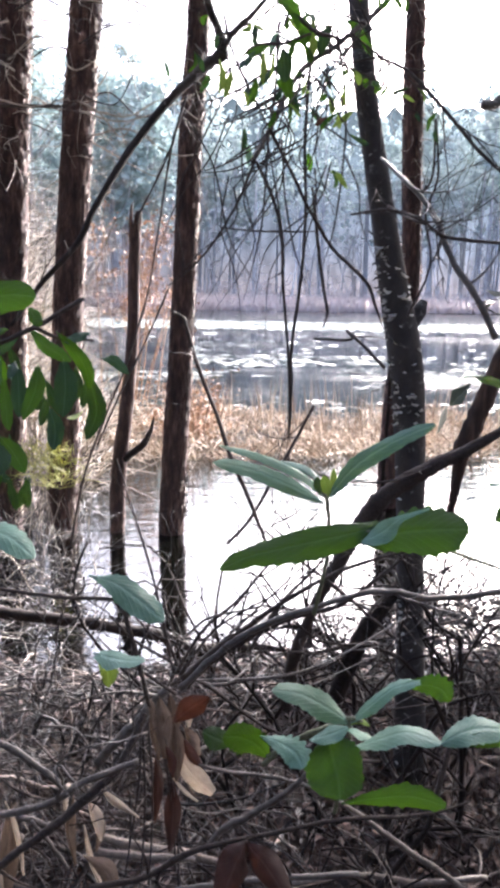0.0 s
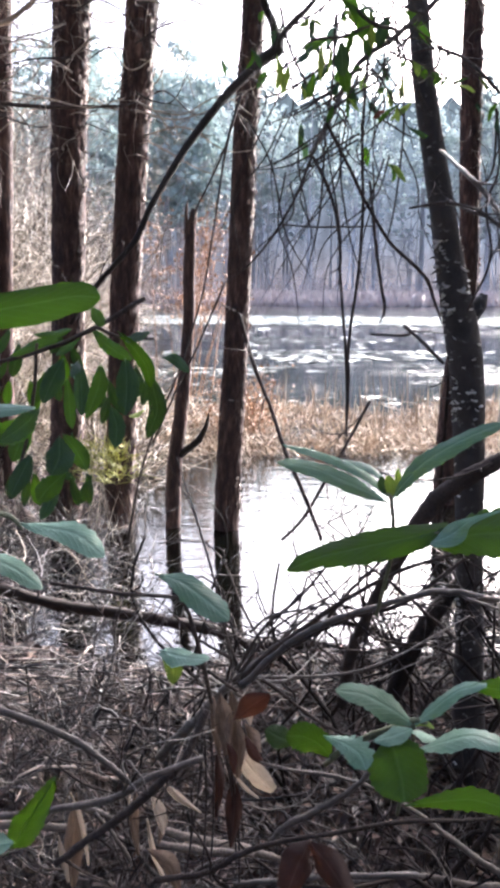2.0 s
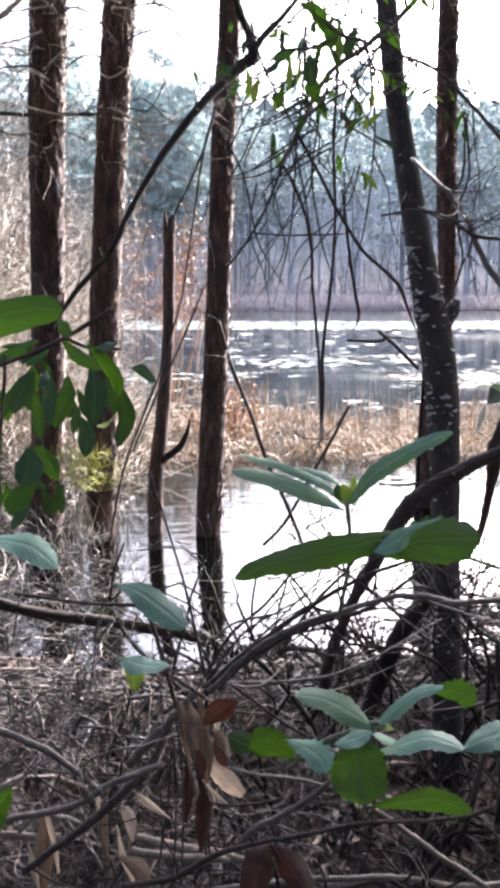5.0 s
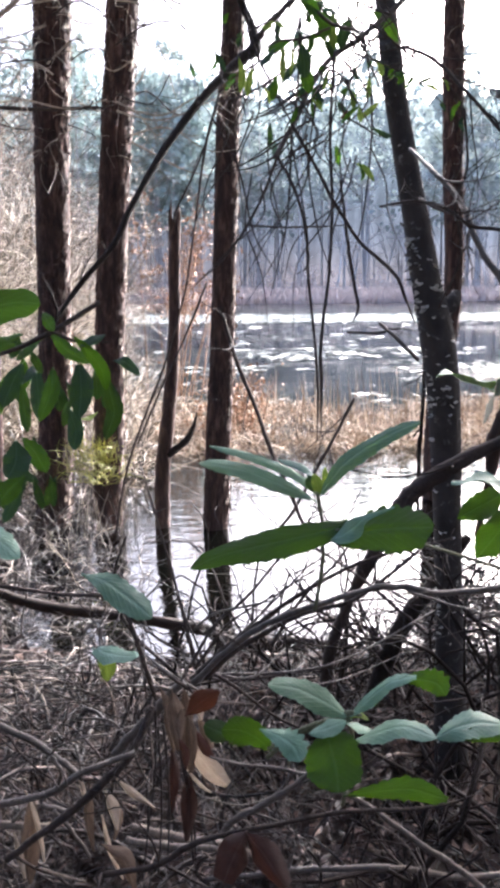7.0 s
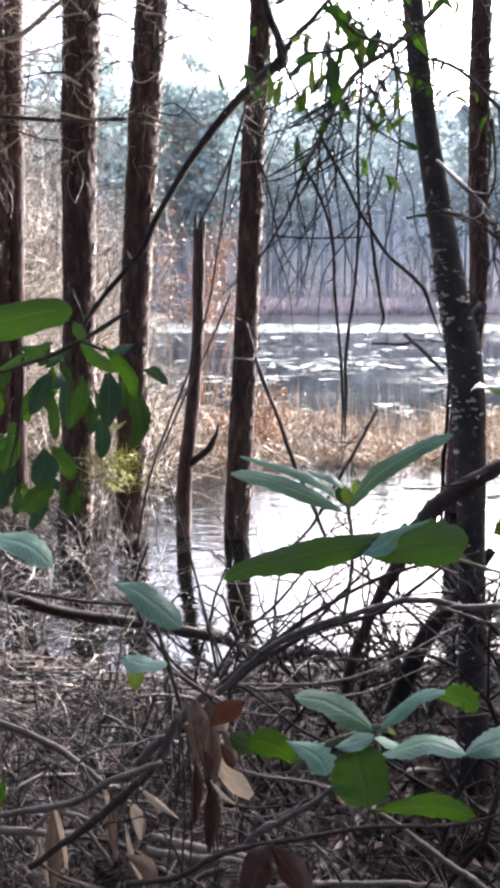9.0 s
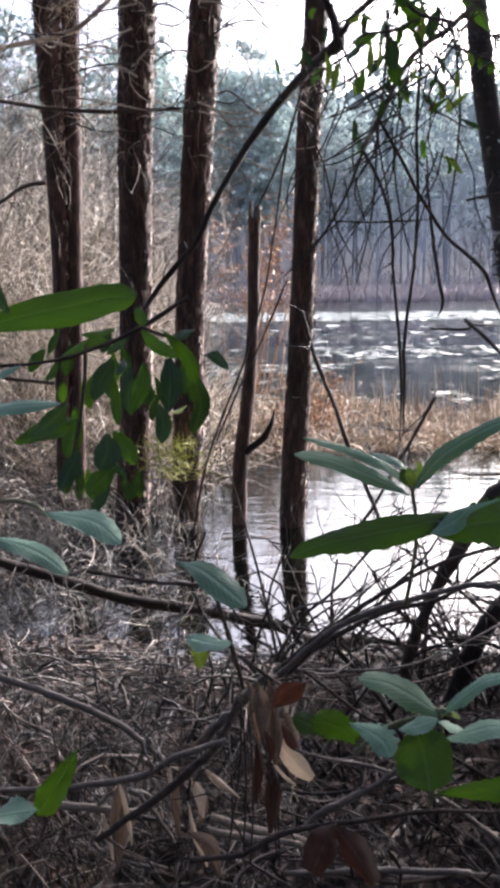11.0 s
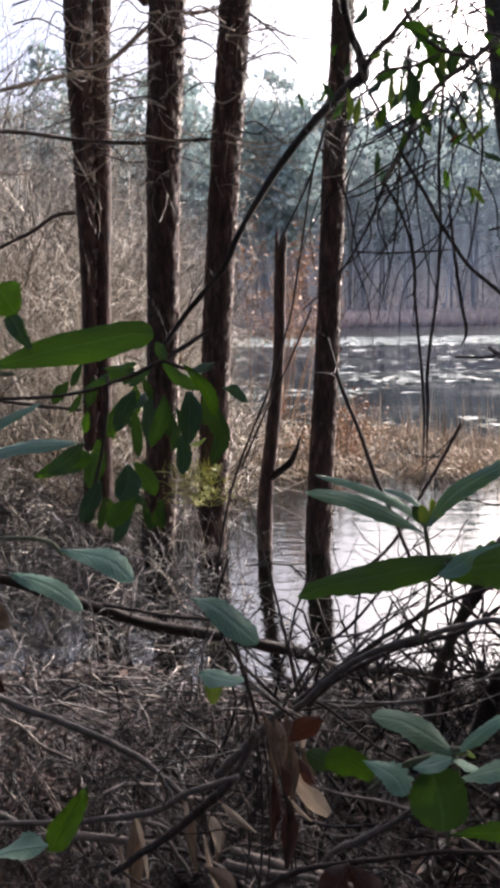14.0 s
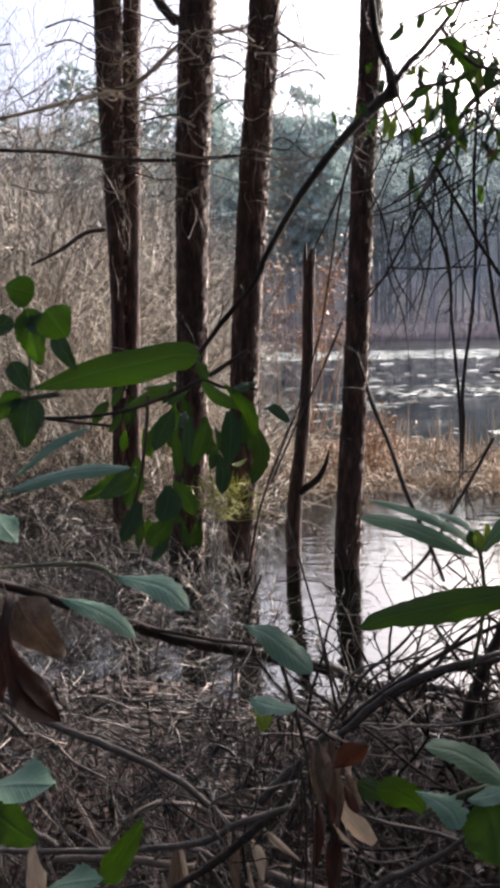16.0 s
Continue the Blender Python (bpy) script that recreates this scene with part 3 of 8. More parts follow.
def thicket():
    """Bare tan shrubs in the shallows beside the pines."""
    rng = np.random.default_rng(14)
    for n in range(150):
        y = rng.uniform(8.4, 24)
        left, right = -0.52 * y, -0.14 * y - 0.75
        x = left + (right - left) * rng.uniform() ** 0.8
        h = rng.uniform(1.7, 3.2) * (0.45 + 0.6 * min((right - x) / (0.2 * y), 1)) * (0.6 + y / 17)
        s = Shape()
        bush(s, (x, y, ground_height(x, y) - 0.05), h, rng, int(rng.integers(4, 7)), 0.42, 0.0052 + y * 0.0004, 3, thin=0.62, crook=0.75, rise=0.2, forks=(4, 8))
        tagged(part("bare_shrub", s, THICKET, smooth=False), "bare tan shrub with tangled pale twigs", "shrub", "shrubs of the thicket")
    for n in range(96):
        y = rng.uniform(15, 32)
        lean = rng.uniform(0.19, 0.56)
        x = -lean * y
        s = Shape()
        bush(s, (x, y, ground_height(x, y) - 0.05), y * rng.uniform(0.17, 0.25) * (0.8 + 2.3 * (lean - 0.17)), rng, int(rng.integers(2, 4)), 0.2, 0.014 + y * 0.0009, 4, thin=0.55, crook=0.5, rise=0.15, forks=(4, 7))
        tagged(part("bare_sapling", s, SAPLING, smooth=False), "tall bare sapling with fine grey-tan branches", "tree", "saplings behind the thicket")
    s = Shape()
    for k in range(3600):
        y = rng.uniform(7.4, 14)
        x = rng.uniform(-0.52 * y, -0.105 * y)
        p = wander((x, y, max(ground_height(x, y), -0.02) + 0.02), (rng.normal(0, 1), rng.normal(0, 0.6), rng.uniform(0.1, 1.6)), rng.uniform(0.4, 1.3), 4, rng, 0.9, (0, 0, -0.4))
        s.tube(p, np.linspace(0.007, 0.003, 5), 3)
    tagged(part("thicket_litter", s, THICKET, smooth=False), "tangle of fallen pale twigs under the shrubs", "twigs", kind="stuff")
    red = Shape()
    for k in range(16):
        way = wander((-0.95 + rng.normal(0, 0.25), 14 + rng.normal(0, 0.5), -0.05), (rng.normal(0.12, 0.08), 0, 1), rng.uniform(2.2, 3.6), 9, rng, 0.35)
        red.tube(way, np.linspace(0.012, 0.003, 10), 4)
        for _ in range(26):
            c = way[rng.integers(5, 10)]
            t = wander(c, rng.normal(0, 1, 3) + (0, 0, 0.2), rng.uniform(0.15, 0.5), 4, rng, 0.5)
            red.tube(t, np.linspace(0.004, 0.0015, 5), 3)
            for _ in range(2):
                flake(red, t[rng.integers(2, 5)] + rng.normal(0, 0.03, 3), rng.uniform(0.04, 0.1), rng.normal(size=3), rng)
    tagged(part("russet_bush", red, RUSSET, smooth=False), "bush holding orange-brown dead leaves by the water", "shrub", kind="stuff")


def flooded_brush():
    """Dead stems, grass and drowned twigs round the feet of the pines."""
    rng = np.random.default_rng(16)
    s, pale, grass = Shape(), Shape(), Shape()
    for k in range(2100):
        y = rng.uniform(4.5, 8.4)
        if y < 6.1 and rng.uniform() < 0.6:
            continue
        edge = -0.137 * y - 0.02
        x = edge - abs(rng.normal(0, 0.22)) * y
        if x < -0.55 * y:
            continue
        if rng.uniform() < 0.5:
            p = wander((x, y, -0.05), (rng.normal(0, 0.3), rng.normal(0, 0.3), 1), rng.uniform(0.15, 0.6) * (0.5 if y < 6.1 else 1), 4, rng, 0.5, (0, 0, -0.2))
        else:
            p = wander((x, y, rng.uniform(0, 0.08 if y < 6.1 else 0.25)), (rng.normal(0, 1), rng.normal(0, 0.5), rng.uniform(-0.2, 0.7)), rng.uniform(0.2, 0.8), 5, rng, 0.9, (0, 0, -0.7))
        r = rng.uniform(0.0018, 0.0045)
        (pale if k % 6 == 0 and y > 7.2 else s).tube(p, np.linspace(r, r * 0.6, len(p)), 3)
    for k in range(420):
        y = rng.uniform(4.05, 5.7)
        x = rng.uniform(-0.5 * y, -0.135 * y) if k % 16 else rng.uniform(-0.13 * y, 0.1)
        p = wander((x, y, rng.uniform(-0.03, 0.12)), (rng.normal(0, 1), rng.normal(0, 0.5), rng.uniform(-0.1, 0.8)), rng.uniform(0.15, 0.6), 6, rng, 1.0, (0, 0, -0.6))
        r = rng.uniform(0.0016, 0.0042)
        (pale if k % 14 == 0 else s).tube(p, np.linspace(r, r * 0.5, len(p)), 4)
    for k in range(330):
        x, y = rng.uniform(1.1, 2.0), rng.uniform(3.85, 4.7)
        p = wander((x, y, rng.uniform(-0.03, 0.1)), (rng.normal(0, 1), rng.normal(0, 0.5), rng.uniform(-0.1, 0.7)), rng.uniform(0.2, 0.7), 6, rng, 0.9, (0, 0, -0.6))
        r = rng.uniform(0.002, 0.007)
        s.tube(p, np.linspace(r, r * 0.5, len(p)), 4)
    for cx, cy, n in ((-1.05, 6.1, 20), (-0.9, 6.15, 16), (-1.5, 6.5, 25), (-1.25, 6.3, 20), (-1.9, 6.8, 40)):
        for _ in range(n):
            x, y = rng.normal(cx, 0.16), rng.normal(cy, 0.13)
            h = rng.uniform(0.15, 0.6)
            b = np.array([x, y, -0.02])
            blade(pale, b, b + (rng.normal(0, 0.1), rng.normal(0, 0.1), h), 0.006, rng, 0.15)
    for _ in range(420):
        x, y = rng.normal(-1.0, 0.13), rng.normal(6.0, 0.06)
        b = np.array([x, y, rng.uniform(0.42, 0.72)])
        blade(grass, b, b + (rng.normal(0, 0.08), rng.normal(0, 0.05), rng.uniform(0.02, 0.16)), 0.006, rng, 0.2)
    tagged(part("flooded_stems", s, DROWNED, smooth=False), "dead stems and drowned twigs standing in shallow water", "twigs", kind="stuff")
    tagged(part("dry_stems", pale, PALE_TWIG, smooth=False), "pale dry stems and grass round the pine feet", "stems", kind="stuff")
    tagged(part("grass_tuft", grass, GRASS, smooth=False), "sunlit yellow-green grass tuft by the pine foot", "grass", kind="stuff")


def water_edge_shrubs():
    """Fine bare shrubs that stand dark against the bright water."""
    rng = np.random.default_rng(17)
    for x, y, h, n in ((0.12, 3.3, 0.8, 2), (0.42, 3.1, 0.75, 2), (0.75, 3.4, 0.8, 3), (1.15, 3.3, 0.75, 3)):
        s = Shape()
        bush(s, (x, y, max(ground_height(x, y), -0.05)), h, rng, n, 0.6, 0.008, 3, thin=0.55, crook=0.8, rise=-0.2, sides=4)
        tagged(part("bare_shrub", s, LIMB_BARK), "fine dark bare shrub against bright water", "shrub", "shrubs at the water's edge")


def woods_around():
    """Unseen woods added above, beside and behind the viewer to hold off light."""
    rng = np.random.default_rng(18)
    wood, crowns = Shape(), Shape()
    made = 0
    while made < 70:
        a, r = rng.uniform(0, 2 * np.pi), rng.uniform(3.5, 26)
        x, y = r * math.sin(a), r * math.cos(a)
        if y > 0 and abs(x) < 0.72 * y + 2.2 or y > 9:
            continue
        z = ground_height(x, y)
        h = rng.uniform(9, 15)
        lean = rng.normal(0, 0.05, 2)
        top = np.array([x + lean[0] * h, y + lean[1] * h, z + h])
        wood.tube([(x, y, z - 0.1), (x + lean[0] * h / 2, y + lean[1] * h / 2, z + h / 2), top], (0.14, 0.1, 0.03), 8)
        for _ in range(26):
            u = rng.uniform(0.35, 1)
            c = np.array([x, y, z]) * (1 - u) + top * u
            e = c + rng.normal(0, 1.1, 3) * (1, 1, 0.35)
            wood.tube(wander(c, e - c, np.linalg.norm(e - c), 3, rng, 0.3), (0.03, 0.02, 0.014, 0.006), 3)
            for _ in range(9):
                flake(crowns, e + rng.normal(0, 0.45, 3), rng.uniform(0.25, 0.5), rng.normal(size=3) + (0, 0, 0.6), rng, 0.6)
        made += 1
    # Overhead foliage, out of view, added to cut the sky's light.
    for _ in range(ADDED_CANOPY // 36):
        x, y = rng.uniform(-9, 9), rng.uniform(-9, 4.2)
        c = np.array([x, y, rng.uniform(5.2, 9)])
        wood.tube(wander(c + rng.normal(0, 0.4, 3) - (0, 1.2, 0.8), (rng.normal(0, 0.2), 1.2, 0.8), 2.2, 5, rng, 0.3), np.linspace(0.035, 0.008, 6), 4)
        for _ in range(36):
            flake(crowns, c + rng.normal(0, 0.55, 3) * (1, 1, 0.6), rng.uniform(0.25, 0.5), rng.normal(size=3) + (0, 0, 1.2), rng, 0.5)
    # Out-of-view trees set sunward to keep direct sun off the near bank.
    for x, y, h in ((3.9, 6.2, 6.5), (4.6, 7.4, 7.5), (5.4, 6.4, 8), (4.4, 5.0, 7), (6.2, 8.2, 9), (5.2, 8.9, 8), (3.6, 4.2, 6), (6.8, 6.9, 9), (4.1, 5.5, 6.5), (5.4, 7.2, 8), (6.2, 8.0, 9)):
        wood.tube([(x, y, -0.2), (x + 0.1, y, h / 2), (x, y, h)], (0.11, 0.08, 0.02), 8)
        for _ in range(SHADE):
            u = rng.uniform(0.16, 1)
            c = np.array([x, y, h * u]) + rng.normal(0, 0.55, 3) * (1.2 - u * 0.6, 1.2 - u * 0.6, 0.5)
            flake(crowns, c, rng.uniform(0.14, 0.32), rng.normal(size=3), rng, 0.6)
    # Added undergrowth that dims the light from behind the viewer.
    made = 0
    while made < 58:
        a, r = rng.uniform(0.75, 2 * np.pi - 0.75), rng.uniform(3.2, 9.0)
        x, y = r * math.sin(a), r * math.cos(a)
        if y > 1.2 and abs(x) < 0.72 * y + 1.8:
            continue
        made += 1
        z, h = ground_height(x, y), rng.uniform(1.5, 4.2)
        bush(wood, (x, y, z), h, rng, 4, 0.3, 0.02, 2, thin=0.5)
        for _ in range(150):
            u = rng.uniform(0.1, 1)
            flake(crowns, np.array([x, y, z + h * u]) + rng.normal(0, 0.45, 3) * (1, 1, 0.3), rng.uniform(0.1, 0.22), rng.normal(size=3), rng, 0.5)
    around = thing("added_woods", (0, -6, 0.4), "unseen dark woods added round the viewer to shade the bank", "woods", kind="stuff")
    tagged(under(part("trunks_and_limbs", wood, LIMB_BARK), around), kind="stuff")
    tagged(under(part("foliage", crowns, WOODS_LEAF, smooth=False), around), kind="stuff")


far_woods()
backdrop()
reed_bed()
lily_pads()
thicket()
flooded_brush()
water_edge_shrubs()
woods_around()

# ---------------------------------------------------------------- the bank's tangle


def tangle():
    rng = np.random.default_rng(21)
    low, litter, stems, single = Shape(), Shape(), Shape(), 0
    heap = thing("brush_heap", (0, 1.9, 0.3), "heap of thin grey-brown fallen twigs on the bank", "twigs", kind="stuff")
    for k in range(3600):
        y = 1.5 + 2.35 * rng.uniform() ** 0.8
        x = rng.uniform(-0.5, 0.5) * (y + 0.4) - 0.1
        if x > 0.1 and y < 2.9 and rng.uniform() < 0.84:
            continue
        z = max(ground_height(x, y), -0.02)
        way = (rng.normal(0, 1), rng.normal(0, 0.5), rng.uniform(-0.05, 0.9))
        low_edge = 1.0 if y < 3.2 else 0.55
        p = wander((x, y, z + rng.uniform(0, 0.1) * low_edge), way, rng.uniform(0.18, 0.7) * low_edge, 8, rng, 1.7, (0, 0, -0.8))
        p[:, 2] = np.maximum(p[:, 2], 0.004 + (z if y < 3.3 else 0))
        if rng.uniform() < 0.97:
            p[:, 2] = np.minimum(p[:, 2], np.maximum(1.89 - (rng.uniform(0.44, 0.5) if k % 6 == 0 else rng.uniform(0.488, 0.535)) * (p[:, 1] - 0.12), 0.02) + p[:, 2] * 0.03)
        if y > 3.2 and np.ptp(p[:, 2]) < 0.02:
            continue
        r = rng.choice([0.0013, 0.0024, 0.0038, 0.006, 0.009], p=[0.36, 0.36, 0.19, 0.075, 0.015])
        if y < 2.3 and single < 280:
            one = Shape()
            one.tube(p, np.linspace(r, r * 0.5, 9), 5)
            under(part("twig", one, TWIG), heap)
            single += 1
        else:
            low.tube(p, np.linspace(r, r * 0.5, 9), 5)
    for k in range(420):
        y = rng.uniform(1.5, 3.2)
        x = rng.uniform(-0.5, 0.5) * (y + 0.4) - 0.1
        z = max(ground_height(x, y), -0.05)
        p = wander((x, y, z), (rng.normal(0, 0.25), rng.normal(0, 0.25), 1), rng.uniform(0.2, 0.62) * (1 if x < -0.35 else 0.6) * (1 if y < 2.4 else 0.45), 6, rng, 0.4)
        stems.tube(p, np.linspace(rng.uniform(0.002, 0.005), 0.001, 7), 4)
    for k in range(6500):
        y = 1.2 + 2.65 * rng.uniform()
        x = rng.uniform(-0.52, 0.52) * (y + 0.5) - 0.1
        flake(litter, (x, y, max(ground_height(x, y), 0) + rng.uniform(0.002, 0.05)), rng.uniform(0.025, 0.075), rng.normal(0, 0.5, 3) + (0, 0, 1), rng, rng.uniform(0.35, 0.7))
    for k in range(2200):
        x, y = rng.uniform(0.05, 1.4), rng.uniform(1.5, 3.4)
        flake(litter, (x, y, ground_height(x, y) + rng.uniform(0.0, 0.1)), rng.uniform(0.02, 0.06), rng.normal(0, 0.7, 3) + (0, 0, 1), rng, rng.uniform(0.3, 0.7))
    for k in range(5200):
        x, y = rng.normal(0, 3.2), rng.uniform(-6, 3.6)
        flake(litter, (x, y, ground_height(x, y) + rng.uniform(0.002, 0.04)), rng.uniform(0.04, 0.09), rng.normal(0, 0.4, 3) + (0, 0, 1), rng, rng.uniform(0.35, 0.7))
        if k % 5 == 0 and (y < 1.2 or abs(x) > 0.55 * y + 0.5):
            low.tube(wander((x, y, ground_height(x, y) + 0.02), (rng.normal(), rng.normal(), 0.3), rng.uniform(0.2, 0.8), 5, rng, 0.8, (0, 0, -0.5)), np.linspace(0.003, 0.0015, 6), 3)
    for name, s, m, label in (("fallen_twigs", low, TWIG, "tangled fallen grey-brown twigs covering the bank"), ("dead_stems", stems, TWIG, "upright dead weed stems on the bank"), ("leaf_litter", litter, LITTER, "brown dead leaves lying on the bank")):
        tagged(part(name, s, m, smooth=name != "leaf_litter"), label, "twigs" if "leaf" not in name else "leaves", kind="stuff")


tangle()

# ---------------------------------------------------------------- trees and hero growth


def pine(nodes, seed, label, curls=60, low=1.2, high=4.2, second=None):
    """A pine in the flooded strip: barked trunk, dead hanging twigs, a high crown out of sight."""
    rng = np.random.default_rng(seed)
    x, y, z, r = nodes[0]
    tree = thing("pine_tree", (x, y, z), label, "tree", "pines at the pond's edge")
    for way in (nodes, second):
        if not way:
            continue
        end = way[-1]
        before = way[-2]
        slope = [(end[k] - before[k]) / (end[2] - before[2]) for k in (0, 1)]
        top = (end[0] + slope[0] * 5, end[1] + slope[1] * 5, end[2] + 5.0, end[3] * 0.5)
        under(part("trunk", bark_trunk([*way, top], rng), PINE_BARK), tree)
        crown = Shape()
        for _ in range(40):
            a, u = rng.uniform(0, 6.28), rng.uniform(0.3, 1)
            c = np.array(top[:3]) + (np.cos(a) * 1.4 * u, np.sin(a) * 1.4 * u, rng.uniform(-1.6, 0.6))
            crown.tube([np.array(top[:3]) + (0, 0, c[2] - top[2] - 0.2), c], (0.02, 0.006), 3)
            for _ in range(14):
                flake(crown, c + rng.normal(0, 0.2, 3), rng.uniform(0.12, 0.25), rng.normal(size=3), rng, 0.2)
        under(part("crown", crown, NEEDLE, smooth=False), tree)
    path, radii = spline(nodes, 20)
    # Loose flakes on the sunward edge only, painting the sun's rim on it.
    loose = Shape()
    for _ in range(560):
        u = rng.uniform(0, len(path) - 1.01)
        k = int(u)
        c, q = path[k] + (path[k + 1] - path[k]) * (u - k), radii[k]
        if not 0.1 < c[2] < 4.5:
            continue
        a = rng.normal(0.0, 0.32)
        out = np.array([math.cos(a), math.sin(a), 0])
        along = np.array([-math.sin(a), math.cos(a), 0])
        h, w, lift = rng.uniform(0.02, 0.08), rng.uniform(0.006, 0.02), rng.uniform(0.1, 1.0)
        base = c + out * q * 1.04
        loose.add([base - along * w, base + along * w, base + along * w * 0.8 + out * w * lift + (0, 0, h * 0.6), base - along * w * 0.9 + out * w * lift * 1.4 + (0, 0, h * 0.5), base + along * w * 0.2 + out * w * lift * 0.7 + (0, 0, h)], [(0, 1, 2, 3), (3, 2, 4)])
    tagged(under(part("loose_bark", loose, RIM_LIT_BARK, smooth=False), tree), kind="stuff")
    for _ in range(curls):
        k = rng.integers(0, len(path))
        if not low < path[k][2] < high or (path[k][2] < 2.75 and rng.uniform() < 0.9):
            continue
        a = rng.uniform(-3.5, 0.4)
        out = np.array([np.cos(a), np.sin(a), 0])
        p = wander(path[k] + out * radii[k] * 0.9, out * 0.6 + (rng.normal(0, 0.8), 0, rng.normal(-0.3, 0.8)), rng.uniform(0.15, 0.65), 7, rng, 1.5, (0, 0, -1.0))
        s = Shape()
        s.tube(p, np.linspace(rng.uniform(0.0015, 0.0038), 0.001, 8), 4)
        under(part("dead_twig", s, PALE_TWIG if rng.uniform() < 0.55 else LIMB_BARK), tree)
    return tree


def limb(name, nodes, material, label, category="branch", side=0, seed=0, group="", parent=None, sides=7, long=0.3):
    """A branch through nodes of (x, y, z, radius), with thin side twigs."""
    rng = np.random.default_rng(seed + 100)
    path, radii = spline(nodes, 7)
    wob = np.cumsum(rng.normal(0, 0.15, (len(path), 3)) * np.minimum(radii, 0.005)[:, None], axis=0)
    wob -= np.linspace(0, 1, len(path))[:, None] * wob[-1]
    path = path + wob
    s = Shape()
    s.tube(path, radii * rng.uniform(0.95, 1.06, len(path)), sides, 0.08, rng)
    ob = part(name, s, material)
    holder = ob
    if parent is not None:
        under(ob, parent)
    else:
        tagged(ob, label, category, group)
    for _ in range(side):
        k = rng.integers(1, len(path))
        d = path[k] - path[k - 1]
        d = d / np.linalg.norm(d) + rng.normal(0, 0.7, 3)
        t = wander(path[k], d, long * rng.uniform(0.4, 1.2), 6, rng, 0.6)
        r = min(max(radii[k] * 0.5, 0.0009), 0.0045)
        twig = Shape()
        twig.tube(t, np.linspace(r, 0.0006, 7), 4)
        for _ in range(3):
            j = rng.integers(1, 7)
            d = (t[j] - t[j - 1]) / np.linalg.norm(t[j] - t[j - 1]) + rng.normal(0, 0.6, 3)
            twig.tube(wander(t[j], d, long * rng.uniform(0.2, 0.5), 4, rng, 0.6), np.linspace(r * 0.6, 0.0005, 5), 3)
        under(part("twig", twig, material), holder)
    return ob


def leaf_plan(me, across):
    """Stores for each point of a leaf its place across and along the blade, by which the veins run."""
    layer = me.uv_layers.new(name="blade")
    index = np.empty(len(me.loops), np.int32)
    me.loops.foreach_get("vertex_index", index)
    layer.data.foreach_set("uv", np.asarray(across, np.float32)[index].ravel())


def leaf_mesh(name, material, profile=0.8, fold=0.22, arch=0.12, spines=0.09, twist=0.0, wave=0.02, seed=0, crumple=0.0):
    """A leaf one long and one wide, from its stalk at the origin along +y, face up: folded, arched, with an uneven spiny rim, a raised midrib and puckered side veins."""
    rng = np.random.default_rng(seed + 60)
    rows, cols = 31, (-1.0, -0.8, -0.5, -0.22, -0.05, 0.0, 0.05, 0.22, 0.5, 0.8, 1.0)
    teeth = {-1: rng.uniform(0.3, 1.3, 9), 1: rng.uniform(0.3, 1.3, 9)}
    pts, phase = [], rng.uniform(0, 6)
    for i in range(rows):
        u = i / (rows - 1)
        w = max(math.sin(math.pi * u**profile) ** 0.75, 0.0) * 0.5 + 0.012
        for c in cols:
            side = -1 if c < 0 else 1
            tooth = (u * 8 + (0.4 if side > 0 else 0)) % 1.0
            rim = abs(c) ** 3 * spines * teeth[side][int(u * 8)] * ((1 - tooth) if tooth > 0.12 else tooth / 0.12 * 0.88)
            x = c * w * (1 + rim + 0.06 * side * math.sin(5 * u + phase))
            z = arch * 4 * u * (1 - u) - fold * abs(x) + 0.25 * abs(x) ** 2
            z += wave * math.sin(9 * u + phase + (2.1 if c > 0 else 0)) * c * c
            z += 0.006 * math.sin(2 * math.pi * (u * 9 - abs(c) * 1.3)) * (abs(c) if abs(c) < 0.9 else 0.4)
            z += 0.01 if c == 0 else 0
            z += crumple * noise.noise(Vector((x * 5 + seed * 7, u * 6, 2))) + crumple * 0.5 * noise.noise(Vector((x * 14, u * 15 + seed, 6)))
            a = twist * (u - 0.5)
            pts.append((x * math.cos(a), u, z + x * math.sin(a)))
    n = len(cols)
    s = Shape()
    s.add(pts, [(i * n + j, i * n + j + 1, (i + 1) * n + j + 1, (i + 1) * n + j) for i in range(rows - 1) for j in range(n - 1)])
    s.tube([(0, -0.1, -0.02), (0, -0.04, 0.0), (0, 0.03, 0.004)], (0.02, 0.018, 0.014), 5)
    me = s.mesh(name, material)
    leaf_plan(me, [(p[0], p[1]) for p in np.concatenate(s.points)])
    return me


LEAF_KINDS = {}
for _name, _mat, _sp in (("holly", HOLLY, 0.22), ("shaded", SHADED, 0.2), ("backlit", BACKLIT, 0.2), ("young", YOUNG, 0.1), ("dead", DEAD, 0.0), ("pale", PALE_DEAD, 0.0), ("red", RED_DEAD, 0.0), ("rust", RUST_DEAD, 0.0)):
    _dry = _sp == 0.0
    LEAF_KINDS[_name] = [leaf_mesh("leaf", _mat, 0.72 + 0.1 * (k % 3), 0.14 if _dry else 0.06 + 0.05 * (k % 3), (0.3 if _dry else 0.1) * (0.4 + 0.5 * (k % 3)) if k < 3 else 0.2, _sp, (0.5 if _dry else 0.25) * (k % 3 - 1), 0.1 if _dry else 0.045, k, 0.035 if _dry else 0.0) for k in range(4)]


